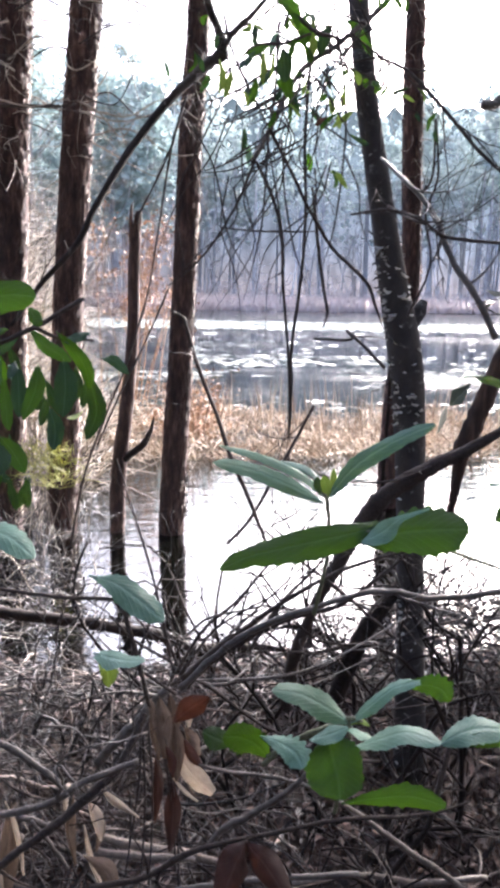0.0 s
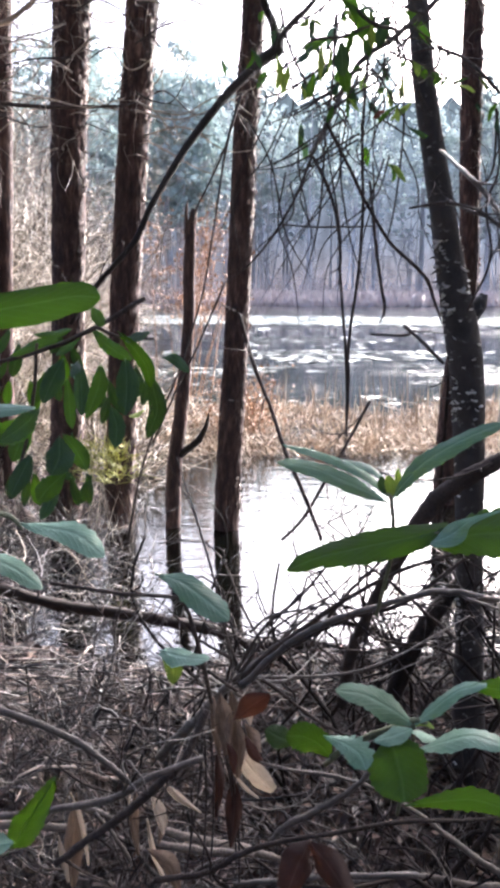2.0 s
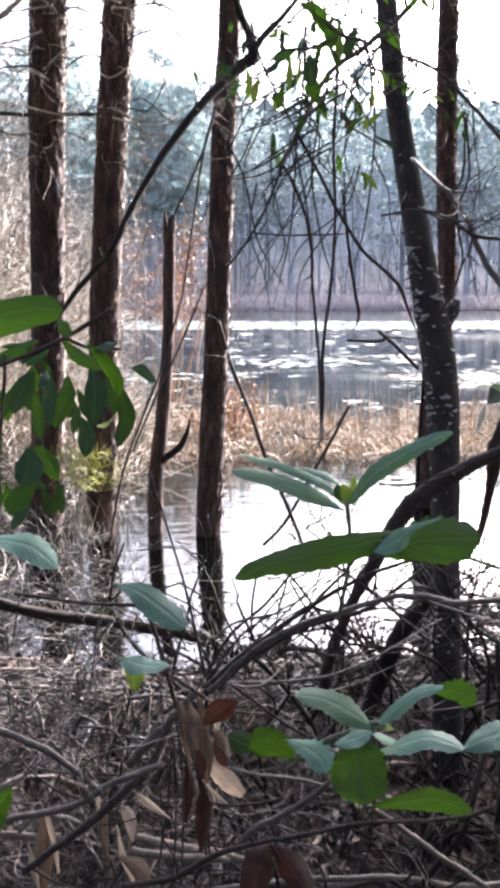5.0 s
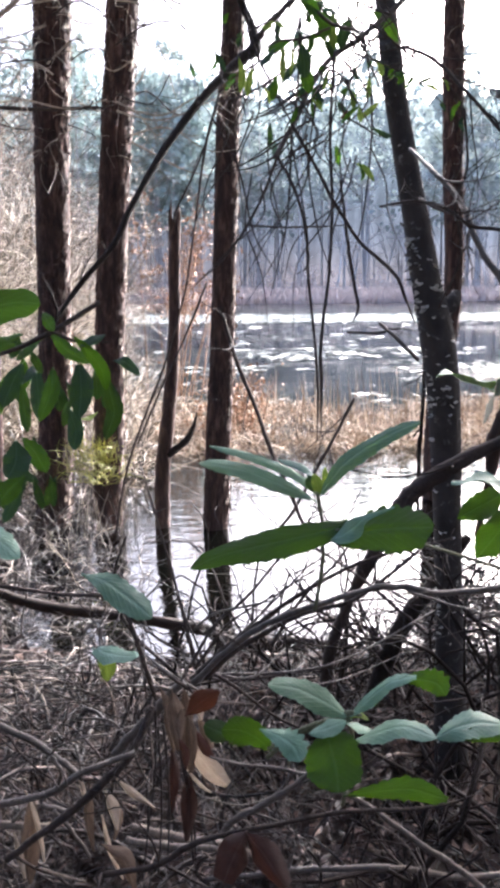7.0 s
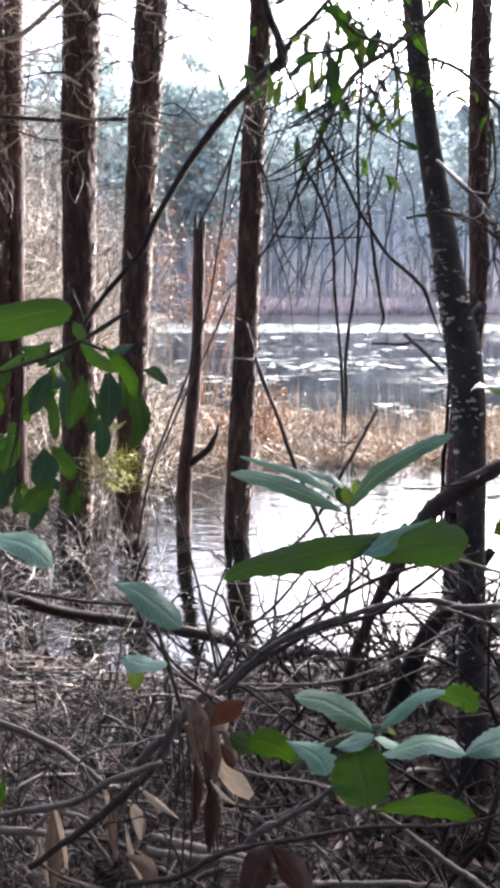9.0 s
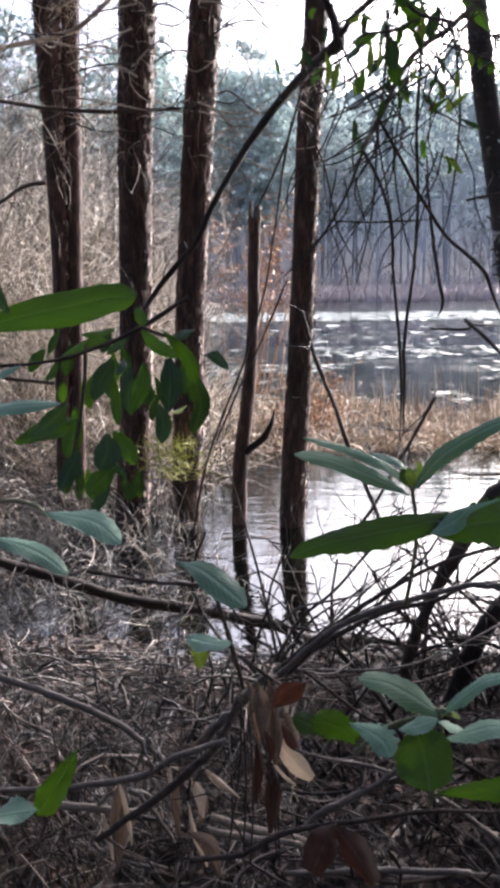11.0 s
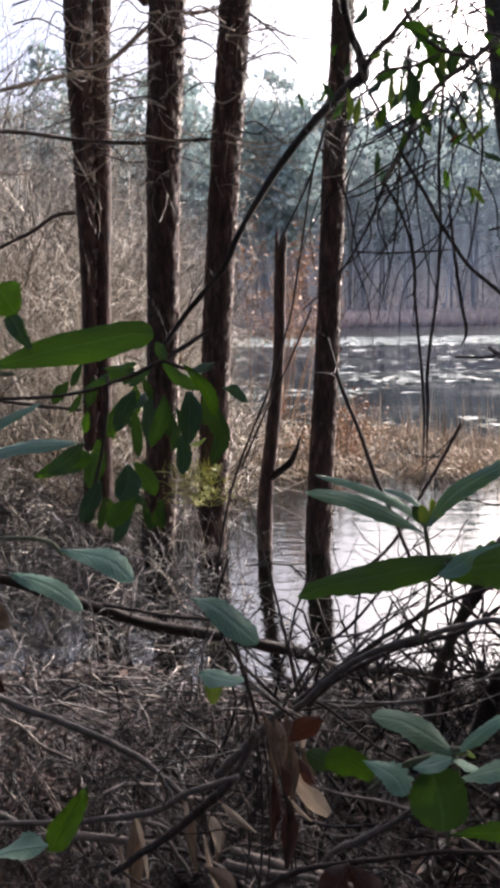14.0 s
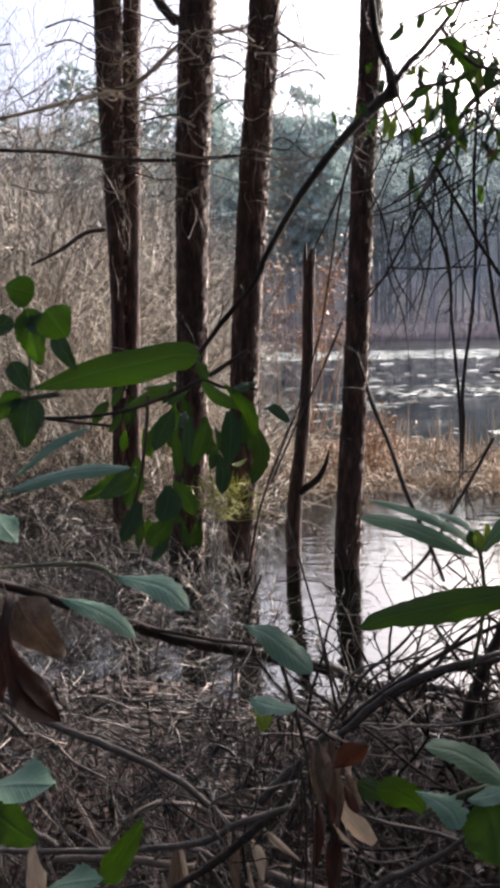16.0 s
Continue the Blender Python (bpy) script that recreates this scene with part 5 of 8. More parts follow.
limb('twig', [(0.421, 2.276, 2.425, 0.0024), (0.341, 2.276, 2.33, 0.0021), (0.326, 2.276, 2.236, 0.0018), (0.271, 2.276, 2.109, 0.0006)], LIMB_BARK, '', 'branch', 4, 215, long=0.2, parent=drooping)
limb('twig', [(0.276, 1.823, 2.409, 0.0019), (0.307, 1.823, 2.354, 0.0017), (0.33, 1.823, 2.298, 0.0014), (0.374, 1.823, 2.223, 0.0005)], LIMB_BARK, '', 'branch', 4, 216, long=0.2, parent=drooping)
limb('twig', [(0.288, 2.01, 2.159, 0.002), (0.292, 2.01, 2.078, 0.0018), (0.272, 2.01, 1.995, 0.0015), (0.256, 2.01, 1.883, 0.0005)], LIMB_BARK, '', 'branch', 4, 217, long=0.2, parent=drooping)
limb('twig', [(0.209, 2.005, 2.22, 0.002), (0.206, 2.005, 2.11, 0.0018), (0.125, 2.005, 1.995, 0.0015), (0.03, 2.005, 1.839, 0.0005)], LIMB_BARK, '', 'branch', 4, 218, long=0.2, parent=drooping)
limb('twig', [(0.271, 2.097, 2.382, 0.0022), (0.246, 2.097, 2.321, 0.0019), (0.224, 2.097, 2.26, 0.0016), (0.195, 2.097, 2.177, 0.0005)], LIMB_BARK, '', 'branch', 4, 219, long=0.2, parent=drooping)
limb('twig', [(0.094, 2.094, 2.287, 0.0021), (0.05, 2.094, 2.187, 0.0019), (-0.027, 2.094, 2.085, 0.0016), (-0.081, 2.094, 1.948, 0.0005)], LIMB_BARK, '', 'branch', 4, 220, long=0.2, parent=drooping)
limb('twig', [(0.304, 2.132, 2.417, 0.0022), (0.37, 2.132, 2.316, 0.002), (0.268, 2.132, 2.206, 0.0016), (0.379, 2.132, 2.065, 0.0005)], LIMB_BARK, '', 'branch', 4, 221, long=0.2, parent=drooping)
limb('twig', [(0.174, 1.957, 2.3, 0.002), (0.215, 1.957, 2.246, 0.0018), (0.225, 1.957, 2.19, 0.0015), (0.131, 1.957, 2.11, 0.0005)], LIMB_BARK, '', 'branch', 4, 222, long=0.2, parent=drooping)
limb('twig', [(0.28, 1.839, 2.338, 0.0019), (0.257, 1.839, 2.277, 0.0017), (0.247, 1.839, 2.216, 0.0014), (0.218, 1.839, 2.132, 0.0004)], LIMB_BARK, '', 'branch', 4, 223, long=0.2, parent=drooping)
limb('twig', [(0.219, 2.169, 2.351, 0.0027), (0.123, 2.169, 2.295, 0.0024), (0.04, 2.169, 2.266, 0.0006)], LIMB_BARK, '', 'branch', 4, 240, long=0.2, parent=drooping)
limb('twig', [(0.249, 1.877, 2.333, 0.0023), (0.167, 1.877, 2.285, 0.0021), (0.097, 1.877, 2.253, 0.0005)], LIMB_BARK, '', 'branch', 4, 241, long=0.2, parent=drooping)
limb('twig', [(0.168, 1.946, 2.204, 0.0024), (0.082, 1.946, 2.154, 0.0021), (0.008, 1.946, 2.129, 0.0005)], LIMB_BARK, '', 'branch', 4, 242, long=0.2, parent=drooping)
limb('twig', [(0.145, 1.886, 2.368, 0.0023), (0.063, 1.886, 2.321, 0.0021), (-0.007, 1.886, 2.284, 0.0005)], LIMB_BARK, '', 'branch', 4, 243, long=0.2, parent=drooping)
limb('twig', [(0.275, 2.156, 2.234, 0.0026), (0.179, 2.156, 2.178, 0.0024), (0.096, 2.156, 2.146, 0.0006)], LIMB_BARK, '', 'branch', 4, 244, long=0.2, parent=drooping)
limb('twig', [(0.231, 1.841, 2.19, 0.0022), (0.15, 1.841, 2.143, 0.002), (0.08, 1.841, 2.081, 0.0005)], LIMB_BARK, '', 'branch', 4, 245, long=0.2, parent=drooping)
limb('twig', [(0.211, 1.929, 2.235, 0.0024), (0.126, 1.929, 2.185, 0.0021), (0.052, 1.929, 2.134, 0.0005)], LIMB_BARK, '', 'branch', 4, 246, long=0.2, parent=drooping)
limb('twig', [(0.246, 2.104, 2.423, 0.0026), (0.154, 2.104, 2.37, 0.0024), (0.075, 2.104, 2.303, 0.0006)], LIMB_BARK, '', 'branch', 4, 247, long=0.2, parent=drooping)
limb('twig', [(0.254, 2.179, 2.378, 0.0027), (0.158, 2.179, 2.322, 0.0025), (0.075, 2.179, 2.281, 0.0006)], LIMB_BARK, '', 'branch', 4, 248, long=0.2, parent=drooping)
limb('twig', [(0.283, 1.949, 2.318, 0.0024), (0.198, 1.949, 2.268, 0.0022), (0.124, 1.949, 2.232, 0.0006)], LIMB_BARK, '', 'branch', 4, 249, long=0.2, parent=drooping)
limb('twig', [(0.155, 1.892, 2.327, 0.0023), (0.072, 1.892, 2.279, 0.0021), (0.001, 1.892, 2.262, 0.0005)], LIMB_BARK, '', 'branch', 4, 250, long=0.2, parent=drooping)
limb('twig', [(0.214, 1.81, 2.277, 0.0022), (0.135, 1.81, 2.231, 0.002), (0.067, 1.81, 2.21, 0.0005)], LIMB_BARK, '', 'branch', 4, 251, long=0.2, parent=drooping)
limb('vine', [(0.004, 4, 2.756, 0.006), (-0.068, 4, 2.507, 0.0059), (-0.118, 4, 2.175, 0.005), (-0.174, 4, 1.86, 0.005), (-0.276, 4, 1.535, 0.005), (-0.388, 4, 1.257, 0.0055), (-0.489, 4, 0.973, 0.0056), (-0.566, 4, 0.608, 0.0062)], LIMB_BARK, 'long thin dark vine hanging beside the pines', 'vine', 3, 25)
limb('vine', [(-0.009, 4.1, 2.728, 0.0049), (-0.101, 4.1, 2.471, 0.0048), (-0.209, 4.1, 2.26, 0.0044), (-0.229, 4.1, 2.193, 0.004)], LIMB_BARK, 'thin dark vine hanging by pines', 'vine', 1, 26)
limb('vine', [(-0.075, 4.2, 1.903, 0.0061), (-0.203, 4.2, 1.604, 0.0051), (-0.319, 4.2, 1.372, 0.0052), (-0.453, 4.2, 1.076, 0.0046)], LIMB_BARK, 'thin dark vine hanging by pines', 'vine', 2, 27)
limb('leaning_stick', [(-0.003, 4.3, 1.747, 0.009), (0.072, 4.3, 1.484, 0.0105), (0.18, 4.3, 1.213, 0.0106), (0.243, 4.3, 1.028, 0.0122), (0.355, 4.3, 0.777, 0.0124), (0.455, 4.3, 0.518, 0.0095)], LIMB_BARK, 'thin dark leaning dead stem over the water', 'stick', 4, 28)
limb('leaning_stick', [(0.73, 4.5, 1.266, 0.0096), (0.624, 4.5, 1.055, 0.0096), (0.501, 4.5, 0.824, 0.0097), (0.376, 4.5, 0.59, 0.0098), (0.242, 4.4, 0.487, 0.0097)], LIMB_BARK, 'thin dark leaning dead stem over the water', 'stick', 8, 29, long=0.45)
limb('bent_branch', [(0.512, 2.3, 2.235, 0.0041), (0.526, 2.1, 2.154, 0.0059), (0.552, 2.05, 2.115, 0.0065), (0.575, 2.0, 2.059, 0.0071), (0.584, 1.96, 2.009, 0.0076), (0.61, 1.93, 1.943, 0.0075), (0.642, 1.9, 1.886, 0.0081), (0.695, 1.88, 1.785, 0.0081)], GREY_STICK, 'smooth grey bent bare branch', 'branch', 5, 30, long=0.2)
limb('vine', [(0.617, 2.5, 1.871, 0.0013), (0.614, 2.5, 1.753, 0.0032), (0.616, 2.49, 1.617, 0.0044), (0.61, 2.48, 1.479, 0.0057), (0.606, 2.48, 1.337, 0.0058), (0.61, 2.48, 1.173, 0.0046)], WET_BARK, 'old vine stem clinging along the holly trunk', 'vine', 5, 85, long=0.1)
limb('thin_branch', [(0.555, 2.05, 2.117, 0.0029), (0.575, 2.05, 2.15, 0.0029), (0.579, 2.05, 2.194, 0.0029), (0.577, 2.05, 2.263, 0.0029), (0.569, 2.05, 2.3, 0.0022)], LIMB_BARK, 'thin dark curved twig', 'branch', 4, 86, long=0.15)
limb('thin_branch', [(0.584, 1.96, 2.006, 0.0035), (0.56, 2.0, 2.039, 0.0035), (0.534, 2.1, 2.07, 0.0037), (0.536, 2.3, 2.111, 0.0032)], LIMB_BARK, 'thin dark curved twig', 'branch', 4, 87, long=0.15)
limb('thin_branch', [(0.491, 2.3, 2.486, 0.0041), (0.544, 2.2, 2.428, 0.0048), (0.605, 2.1, 2.322, 0.0045), (0.663, 2.05, 2.238, 0.0044), (0.747, 2, 2.144, 0.0044)], LIMB_BARK, 'thin dark bare branch', 'branch', 7, 31)
limb('thin_branch', [(0.416, 2.2, 2.079, 0.003), (0.479, 2.1, 2.085, 0.0037), (0.535, 2, 2.055, 0.0042), (0.59, 1.95, 2.008, 0.0041), (0.731, 1.95, 1.999, 0.0042)], LIMB_BARK, 'thin dark bare branch', 'branch', 6, 32)
limb('thin_branch', [(0.579, 2.2, 1.821, 0.0031), (0.632, 2.2, 1.954, 0.0031), (0.612, 2.2, 2.082, 0.0031), (0.64, 2.2, 2.181, 0.0031), (0.623, 2.2, 2.317, 0.0032)], LIMB_BARK, 'thin dark curved twig', 'branch', 4, 33)
limb('broken_branch', [(0.411, 1.3, 2.147, 0.0064), (0.428, 1.3, 2.151, 0.0074), (0.464, 1.3, 2.168, 0.0084)], GREY_STICK, 'broken grey branch end', 'branch', 0, 34)
limb('thin_branch', [(0.399, 2.6, 1.739, 0.0036), (0.516, 2.6, 1.737, 0.0045), (0.5, 2.6, 1.764, 0.0054), (0.53, 2.5, 1.726, 0.0052), (0.588, 2.44, 1.664, 0.0052)], LIMB_BARK, 'thin dark twig on the holly trunk', 'branch', 1, 35)
limb('dead_limb', [(0.785, 2, 1.776, 0.0234), (0.745, 2, 1.686, 0.0233), (0.713, 2, 1.602, 0.0247), (0.684, 2, 1.51, 0.0247), (0.668, 2, 1.423, 0.0132), (0.659, 2, 1.35, 0.0103), (0.643, 2, 1.261, 0.0074)], OLD_WOOD, 'weathered brown dead limb leaning across', 'dead limb', 0, 36)
limb('dead_limb', [(0.761, 1.9, 1.589, 0.0093), (0.67, 1.92, 1.524, 0.0145), (0.614, 1.94, 1.488, 0.0177), (0.558, 1.95, 1.452, 0.0198), (0.5, 1.97, 1.408, 0.022), (0.451, 1.98, 1.355, 0.0232), (0.407, 2.0, 1.269, 0.0204), (0.37, 2.03, 1.177, 0.0198), (0.344, 2.07, 1.084, 0.0147), (0.319, 2.12, 0.975, 0.0153), (0.304, 2.2, 0.845, 0.0186), (0.301, 2.3, 0.658, 0.0201)], LIMB_BARK, 'thick dark bent dead limb beside the holly', 'dead limb', 6, 37)
limb('dead_limb', [(0.781, 2.5, 1.098, 0.015), (0.664, 2.45, 0.966, 0.0222), (0.583, 2.4, 0.893, 0.0273), (0.525, 2.4, 0.782, 0.0295), (0.469, 2.4, 0.61, 0.0265), (0.421, 2.4, 0.435, 0.0234)], WET_BARK, 'dark slanting dead limb in front of the water', 'dead limb', 6, 38)
limb('small_branch', [(-2.423, 5.5, 3.129, 0.0129), (-2.132, 5.8, 3.164, 0.0155), (-1.806, 6.1, 3.16, 0.016), (-1.374, 6.1, 3.126, 0.0134), (-0.85, 6, 3.112, 0.0109)], LIMB_BARK, 'thin dark bare branch across the pines', 'branch', 10, 39, long=0.6)
limb('small_branch', [(-2.09, 6.7, 2.724, 0.0174), (-2.229, 6.6, 2.686, 0.0173), (-2.394, 6.5, 2.555, 0.0147), (-2.627, 6.4, 2.429, 0.0122)], LIMB_BARK, 'thin dark side branch of the twin pine', 'branch', 5, 40)
limb('small_branch', [(-2.631, 6, 3.465, 0.0142), (-2.298, 6.3, 3.623, 0.0171), (-1.931, 6.6, 3.786, 0.0201), (-1.695, 6.6, 3.857, 0.02), (-1.277, 6.4, 4.059, 0.0145), (-0.97, 6.4, 4.098, 0.0144), (-0.798, 6.4, 4.114, 0.0096)], PALE_TWIG, 'pale crooked dead branch across the pines', 'branch', 14, 41, long=0.6)
limb('small_branch', [(-1.329, 6.3, 4.149, 0.0384), (-1.42, 6.3, 4.254, 0.0387), (-1.502, 6.3, 4.379, 0.0391)], LIMB_BARK, 'dead branch stub on a pine', 'branch', 2, 42)
limb('small_branch', [(-0.617, 6.3, 4.059, 0.0118), (-0.452, 6.3, 3.95, 0.0093), (-0.279, 6.3, 3.77, 0.0046)], LIMB_BARK, 'thin dead branch stub', 'branch', 4, 43)
limb('small_branch', [(-1.279, 3, 1.572, 0.0057), (-1.143, 3, 1.555, 0.0067), (-0.919, 3, 1.532, 0.0066)], LIMB_BARK, 'thin dark horizontal twig', 'branch', 2, 44)
limb('small_branch', [(-1.15, 6.043, 3.716, 0.0068), (-0.964, 6.043, 3.811, 0.0059), (-0.786, 6.043, 3.709, 0.0045), (-0.637, 6.043, 3.471, 0.0031)], LIMB_BARK, 'thin crooked dead branch among the pines', 'branch', 4, 500, long=0.35)
limb('small_branch', [(-2.439, 5.748, 3.313, 0.0068), (-2.556, 5.748, 3.301, 0.0059), (-2.673, 5.748, 3.305, 0.0046), (-2.759, 5.748, 3.479, 0.0032)], PALE_TWIG, 'thin crooked dead branch among the pines', 'branch', 4, 501, long=0.35)
limb('small_branch', [(-0.683, 5.658, 3.077, 0.0061), (-0.548, 5.658, 3.003, 0.0053), (-0.415, 5.658, 2.866, 0.004), (-0.297, 5.658, 3.025, 0.0028)], PALE_TWIG, 'thin crooked dead branch among the pines', 'branch', 4, 502, long=0.35)
limb('small_branch', [(-2.589, 6.197, 4.051, 0.0075), (-2.88, 6.197, 4.07, 0.0066), (-3.158, 6.197, 4.284, 0.0052), (-3.404, 6.197, 4.382, 0.0037)], PALE_TWIG, 'thin crooked dead branch among the pines', 'branch', 4, 503, long=0.35)
limb('small_branch', [(-1.731, 6.304, 3.708, 0.0072), (-1.915, 6.304, 3.718, 0.0063), (-2.101, 6.304, 3.705, 0.0049), (-2.273, 6.304, 3.532, 0.0034)], LIMB_BARK, 'thin crooked dead branch among the pines', 'branch', 4, 504, long=0.35)
limb('small_branch', [(-0.661, 5.931, 2.911, 0.0064), (-0.372, 5.931, 2.964, 0.0055), (-0.089, 5.931, 2.815, 0.0042), (0.152, 5.931, 2.828, 0.003)], PALE_TWIG, 'thin crooked dead branch among the pines', 'branch', 4, 505, long=0.35)
limb('small_branch', [(-1.28, 6.593, 3.192, 0.0072), (-1.612, 6.593, 3.2, 0.0063), (-1.959, 6.593, 2.994, 0.0049), (-2.24, 6.593, 3.225, 0.0035)], PALE_TWIG, 'thin crooked dead branch among the pines', 'branch', 4, 506, long=0.35)
limb('small_branch', [(-1.21, 6.431, 4.26, 0.0074), (-1.505, 6.431, 4.227, 0.0064), (-1.797, 6.431, 4.332, 0.005), (-2.056, 6.431, 4.283, 0.0035)], PALE_TWIG, 'thin crooked dead branch among the pines', 'branch', 4, 507, long=0.35)
limb('small_branch', [(-2.212, 5.929, 4.05, 0.0071), (-2.006, 5.929, 4.086, 0.0061), (-1.809, 5.929, 3.989, 0.0046), (-1.646, 5.929, 3.808, 0.0032)], LIMB_BARK, 'thin crooked dead branch among the pines', 'branch', 4, 508, long=0.35)
limb('small_branch', [(-0.76, 6.311, 3.382, 0.0069), (-0.609, 6.311, 3.34, 0.0059), (-0.453, 6.311, 3.593, 0.0046), (-0.33, 6.311, 3.24, 0.0032)], PALE_TWIG, 'thin crooked dead branch among the pines', 'branch', 4, 509, long=0.35)
limb('small_branch', [(-1.832, 6.643, 3.682, 0.0075), (-1.561, 6.643, 3.719, 0.0065), (-1.297, 6.643, 3.638, 0.0049), (-1.067, 6.643, 3.768, 0.0034)], PALE_TWIG, 'thin crooked dead branch among the pines', 'branch', 4, 510, long=0.35)
limb('small_branch', [(-1.244, 6.538, 3.907, 0.0073), (-0.944, 6.538, 3.813, 0.0063), (-0.639, 6.538, 4.051, 0.0049), (-0.389, 6.538, 3.887, 0.0034)], PALE_TWIG, 'thin crooked dead branch among the pines', 'branch', 4, 511, long=0.35)
limb('small_branch', [(-0.806, 6.647, 3.258, 0.0072), (-0.577, 6.647, 3.363, 0.0062), (-0.353, 6.647, 3.198, 0.0048), (-0.161, 6.647, 3.238, 0.0033)], LIMB_BARK, 'thin crooked dead branch among the pines', 'branch', 4, 512, long=0.35)
limb('small_branch', [(-2.539, 5.916, 2.975, 0.0069), (-2.216, 5.916, 2.905, 0.0059), (-1.883, 5.916, 3.077, 0.0044), (-1.631, 5.916, 2.637, 0.003)], PALE_TWIG, 'thin crooked dead branch among the pines', 'branch', 4, 513, long=0.35)
limb('small_branch', [(-2.532, 6.745, 4.207, 0.008), (-2.31, 6.745, 4.239, 0.0069), (-2.098, 6.745, 4.12, 0.0052), (-1.917, 6.745, 4.025, 0.0036)], PALE_TWIG, 'thin crooked dead branch among the pines', 'branch', 4, 514, long=0.35)
limb('small_branch', [(-0.7, 6.432, 3.875, 0.0071), (-0.488, 6.432, 4.007, 0.0062), (-0.283, 6.432, 3.909, 0.0047), (-0.106, 6.432, 4.021, 0.0033)], PALE_TWIG, 'thin crooked dead branch among the pines', 'branch', 4, 515, long=0.35)
limb('small_branch', [(-1.113, 5.808, 3.375, 0.0064), (-1.425, 5.808, 3.354, 0.0056), (-1.746, 5.808, 3.263, 0.0044), (-2.026, 5.808, 3.175, 0.0031)], LIMB_BARK, 'thin crooked dead branch among the pines', 'branch', 4, 516, long=0.35)
limb('small_branch', [(-1.263, 6.647, 4.011, 0.0075), (-1.585, 6.647, 4.105, 0.0066), (-1.92, 6.647, 4.002, 0.0051), (-2.202, 6.647, 4.096, 0.0036)], PALE_TWIG, 'thin crooked dead branch among the pines', 'branch', 4, 517, long=0.35)
limb('small_branch', [(-1.667, 5.694, 3.404, 0.0065), (-1.884, 5.694, 3.558, 0.0057), (-2.123, 5.694, 3.385, 0.0044), (-2.312, 5.694, 3.502, 0.0031)], PALE_TWIG, 'thin crooked dead branch among the pines', 'branch', 4, 518, long=0.35)
limb('small_branch', [(-1.34, 6.676, 3.307, 0.0073), (-1.657, 6.676, 3.301, 0.0064), (-1.979, 6.676, 3.276, 0.005), (-2.245, 6.676, 3.488, 0.0036)], PALE_TWIG, 'thin crooked dead branch among the pines', 'branch', 4, 519, long=0.35)
limb('small_branch', [(-1.75, 6.27, 3.106, 0.007), (-1.465, 6.27, 3.018, 0.006), (-1.178, 6.27, 3.059, 0.0046), (-0.939, 6.27, 2.985, 0.0032)], LIMB_BARK, 'thin crooked dead branch among the pines', 'branch', 4, 520, long=0.35)
limb('small_branch', [(-1.537, 5.649, 3.743, 0.0065), (-1.686, 5.649, 3.779, 0.0057), (-1.833, 5.649, 3.87, 0.0044), (-1.996, 5.649, 3.345, 0.003)], PALE_TWIG, 'thin crooked dead branch among the pines', 'branch', 4, 521, long=0.35)
limb('small_branch', [(-1.669, 6.014, 3.218, 0.0067), (-1.361, 6.014, 3.167, 0.0058), (-1.056, 6.014, 3.108, 0.0044), (-0.795, 6.014, 3.17, 0.003)], PALE_TWIG, 'thin crooked dead branch among the pines', 'branch', 4, 522, long=0.35)
limb('small_branch', [(-1.173, 5.902, 3.369, 0.0065), (-0.957, 5.902, 3.523, 0.0057), (-0.753, 5.902, 3.328, 0.0043), (-0.574, 5.902, 3.408, 0.003)], PALE_TWIG, 'thin crooked dead branch among the pines', 'branch', 4, 523, long=0.35)
limb('small_branch', [(-0.807, 6.725, 3.652, 0.0074), (-1.022, 6.725, 3.683, 0.0064), (-1.246, 6.725, 3.501, 0.0049), (-1.453, 6.725, 3.038, 0.0034)], LIMB_BARK, 'thin crooked dead branch among the pines', 'branch', 4, 524, long=0.35)
limb('small_branch', [(-1.118, 5.895, 3.765, 0.0066), (-1.248, 5.895, 3.745, 0.0058), (-1.379, 5.895, 3.729, 0.0044), (-1.491, 5.895, 3.737, 0.0031)], PALE_TWIG, 'thin crooked dead branch among the pines', 'branch', 4, 525, long=0.35)
limb('small_branch', [(-1.177, 5.961, 3.63, 0.0067), (-1.42, 5.961, 3.553, 0.0058), (-1.663, 5.961, 3.54, 0.0045), (-1.869, 5.961, 3.64, 0.0032)], PALE_TWIG, 'thin crooked dead branch among the pines', 'branch', 4, 526, long=0.35)
limb('small_branch', [(-2.286, 6.05, 3.662, 0.0071), (-2.417, 6.05, 3.549, 0.0062), (-2.531, 6.05, 3.695, 0.0048), (-2.642, 6.05, 3.643, 0.0034)], PALE_TWIG, 'thin crooked dead branch among the pines', 'branch', 4, 527, long=0.35)
limb('small_branch', [(-0.735, 6.09, 3.229, 0.0066), (-0.603, 6.09, 3.168, 0.0057), (-0.469, 6.09, 3.17, 0.0044), (-0.353, 6.09, 3.361, 0.0031)], LIMB_BARK, 'thin crooked dead branch among the pines', 'branch', 4, 528, long=0.35)
limb('small_branch', [(-1.098, 5.712, 3.258, 0.0063), (-1.257, 5.712, 3.327, 0.0055), (-1.426, 5.712, 3.18, 0.0042), (-1.554, 5.712, 3.476, 0.003)], PALE_TWIG, 'thin crooked dead branch among the pines', 'branch', 4, 529, long=0.35)
limb('small_branch', [(-0.753, 6.736, 3.03, 0.0073), (-0.527, 6.736, 2.915, 0.0062), (-0.302, 6.736, 2.798, 0.0048), (-0.109, 6.736, 2.754, 0.0033)], PALE_TWIG, 'thin crooked dead branch among the pines', 'branch', 4, 530, long=0.35)
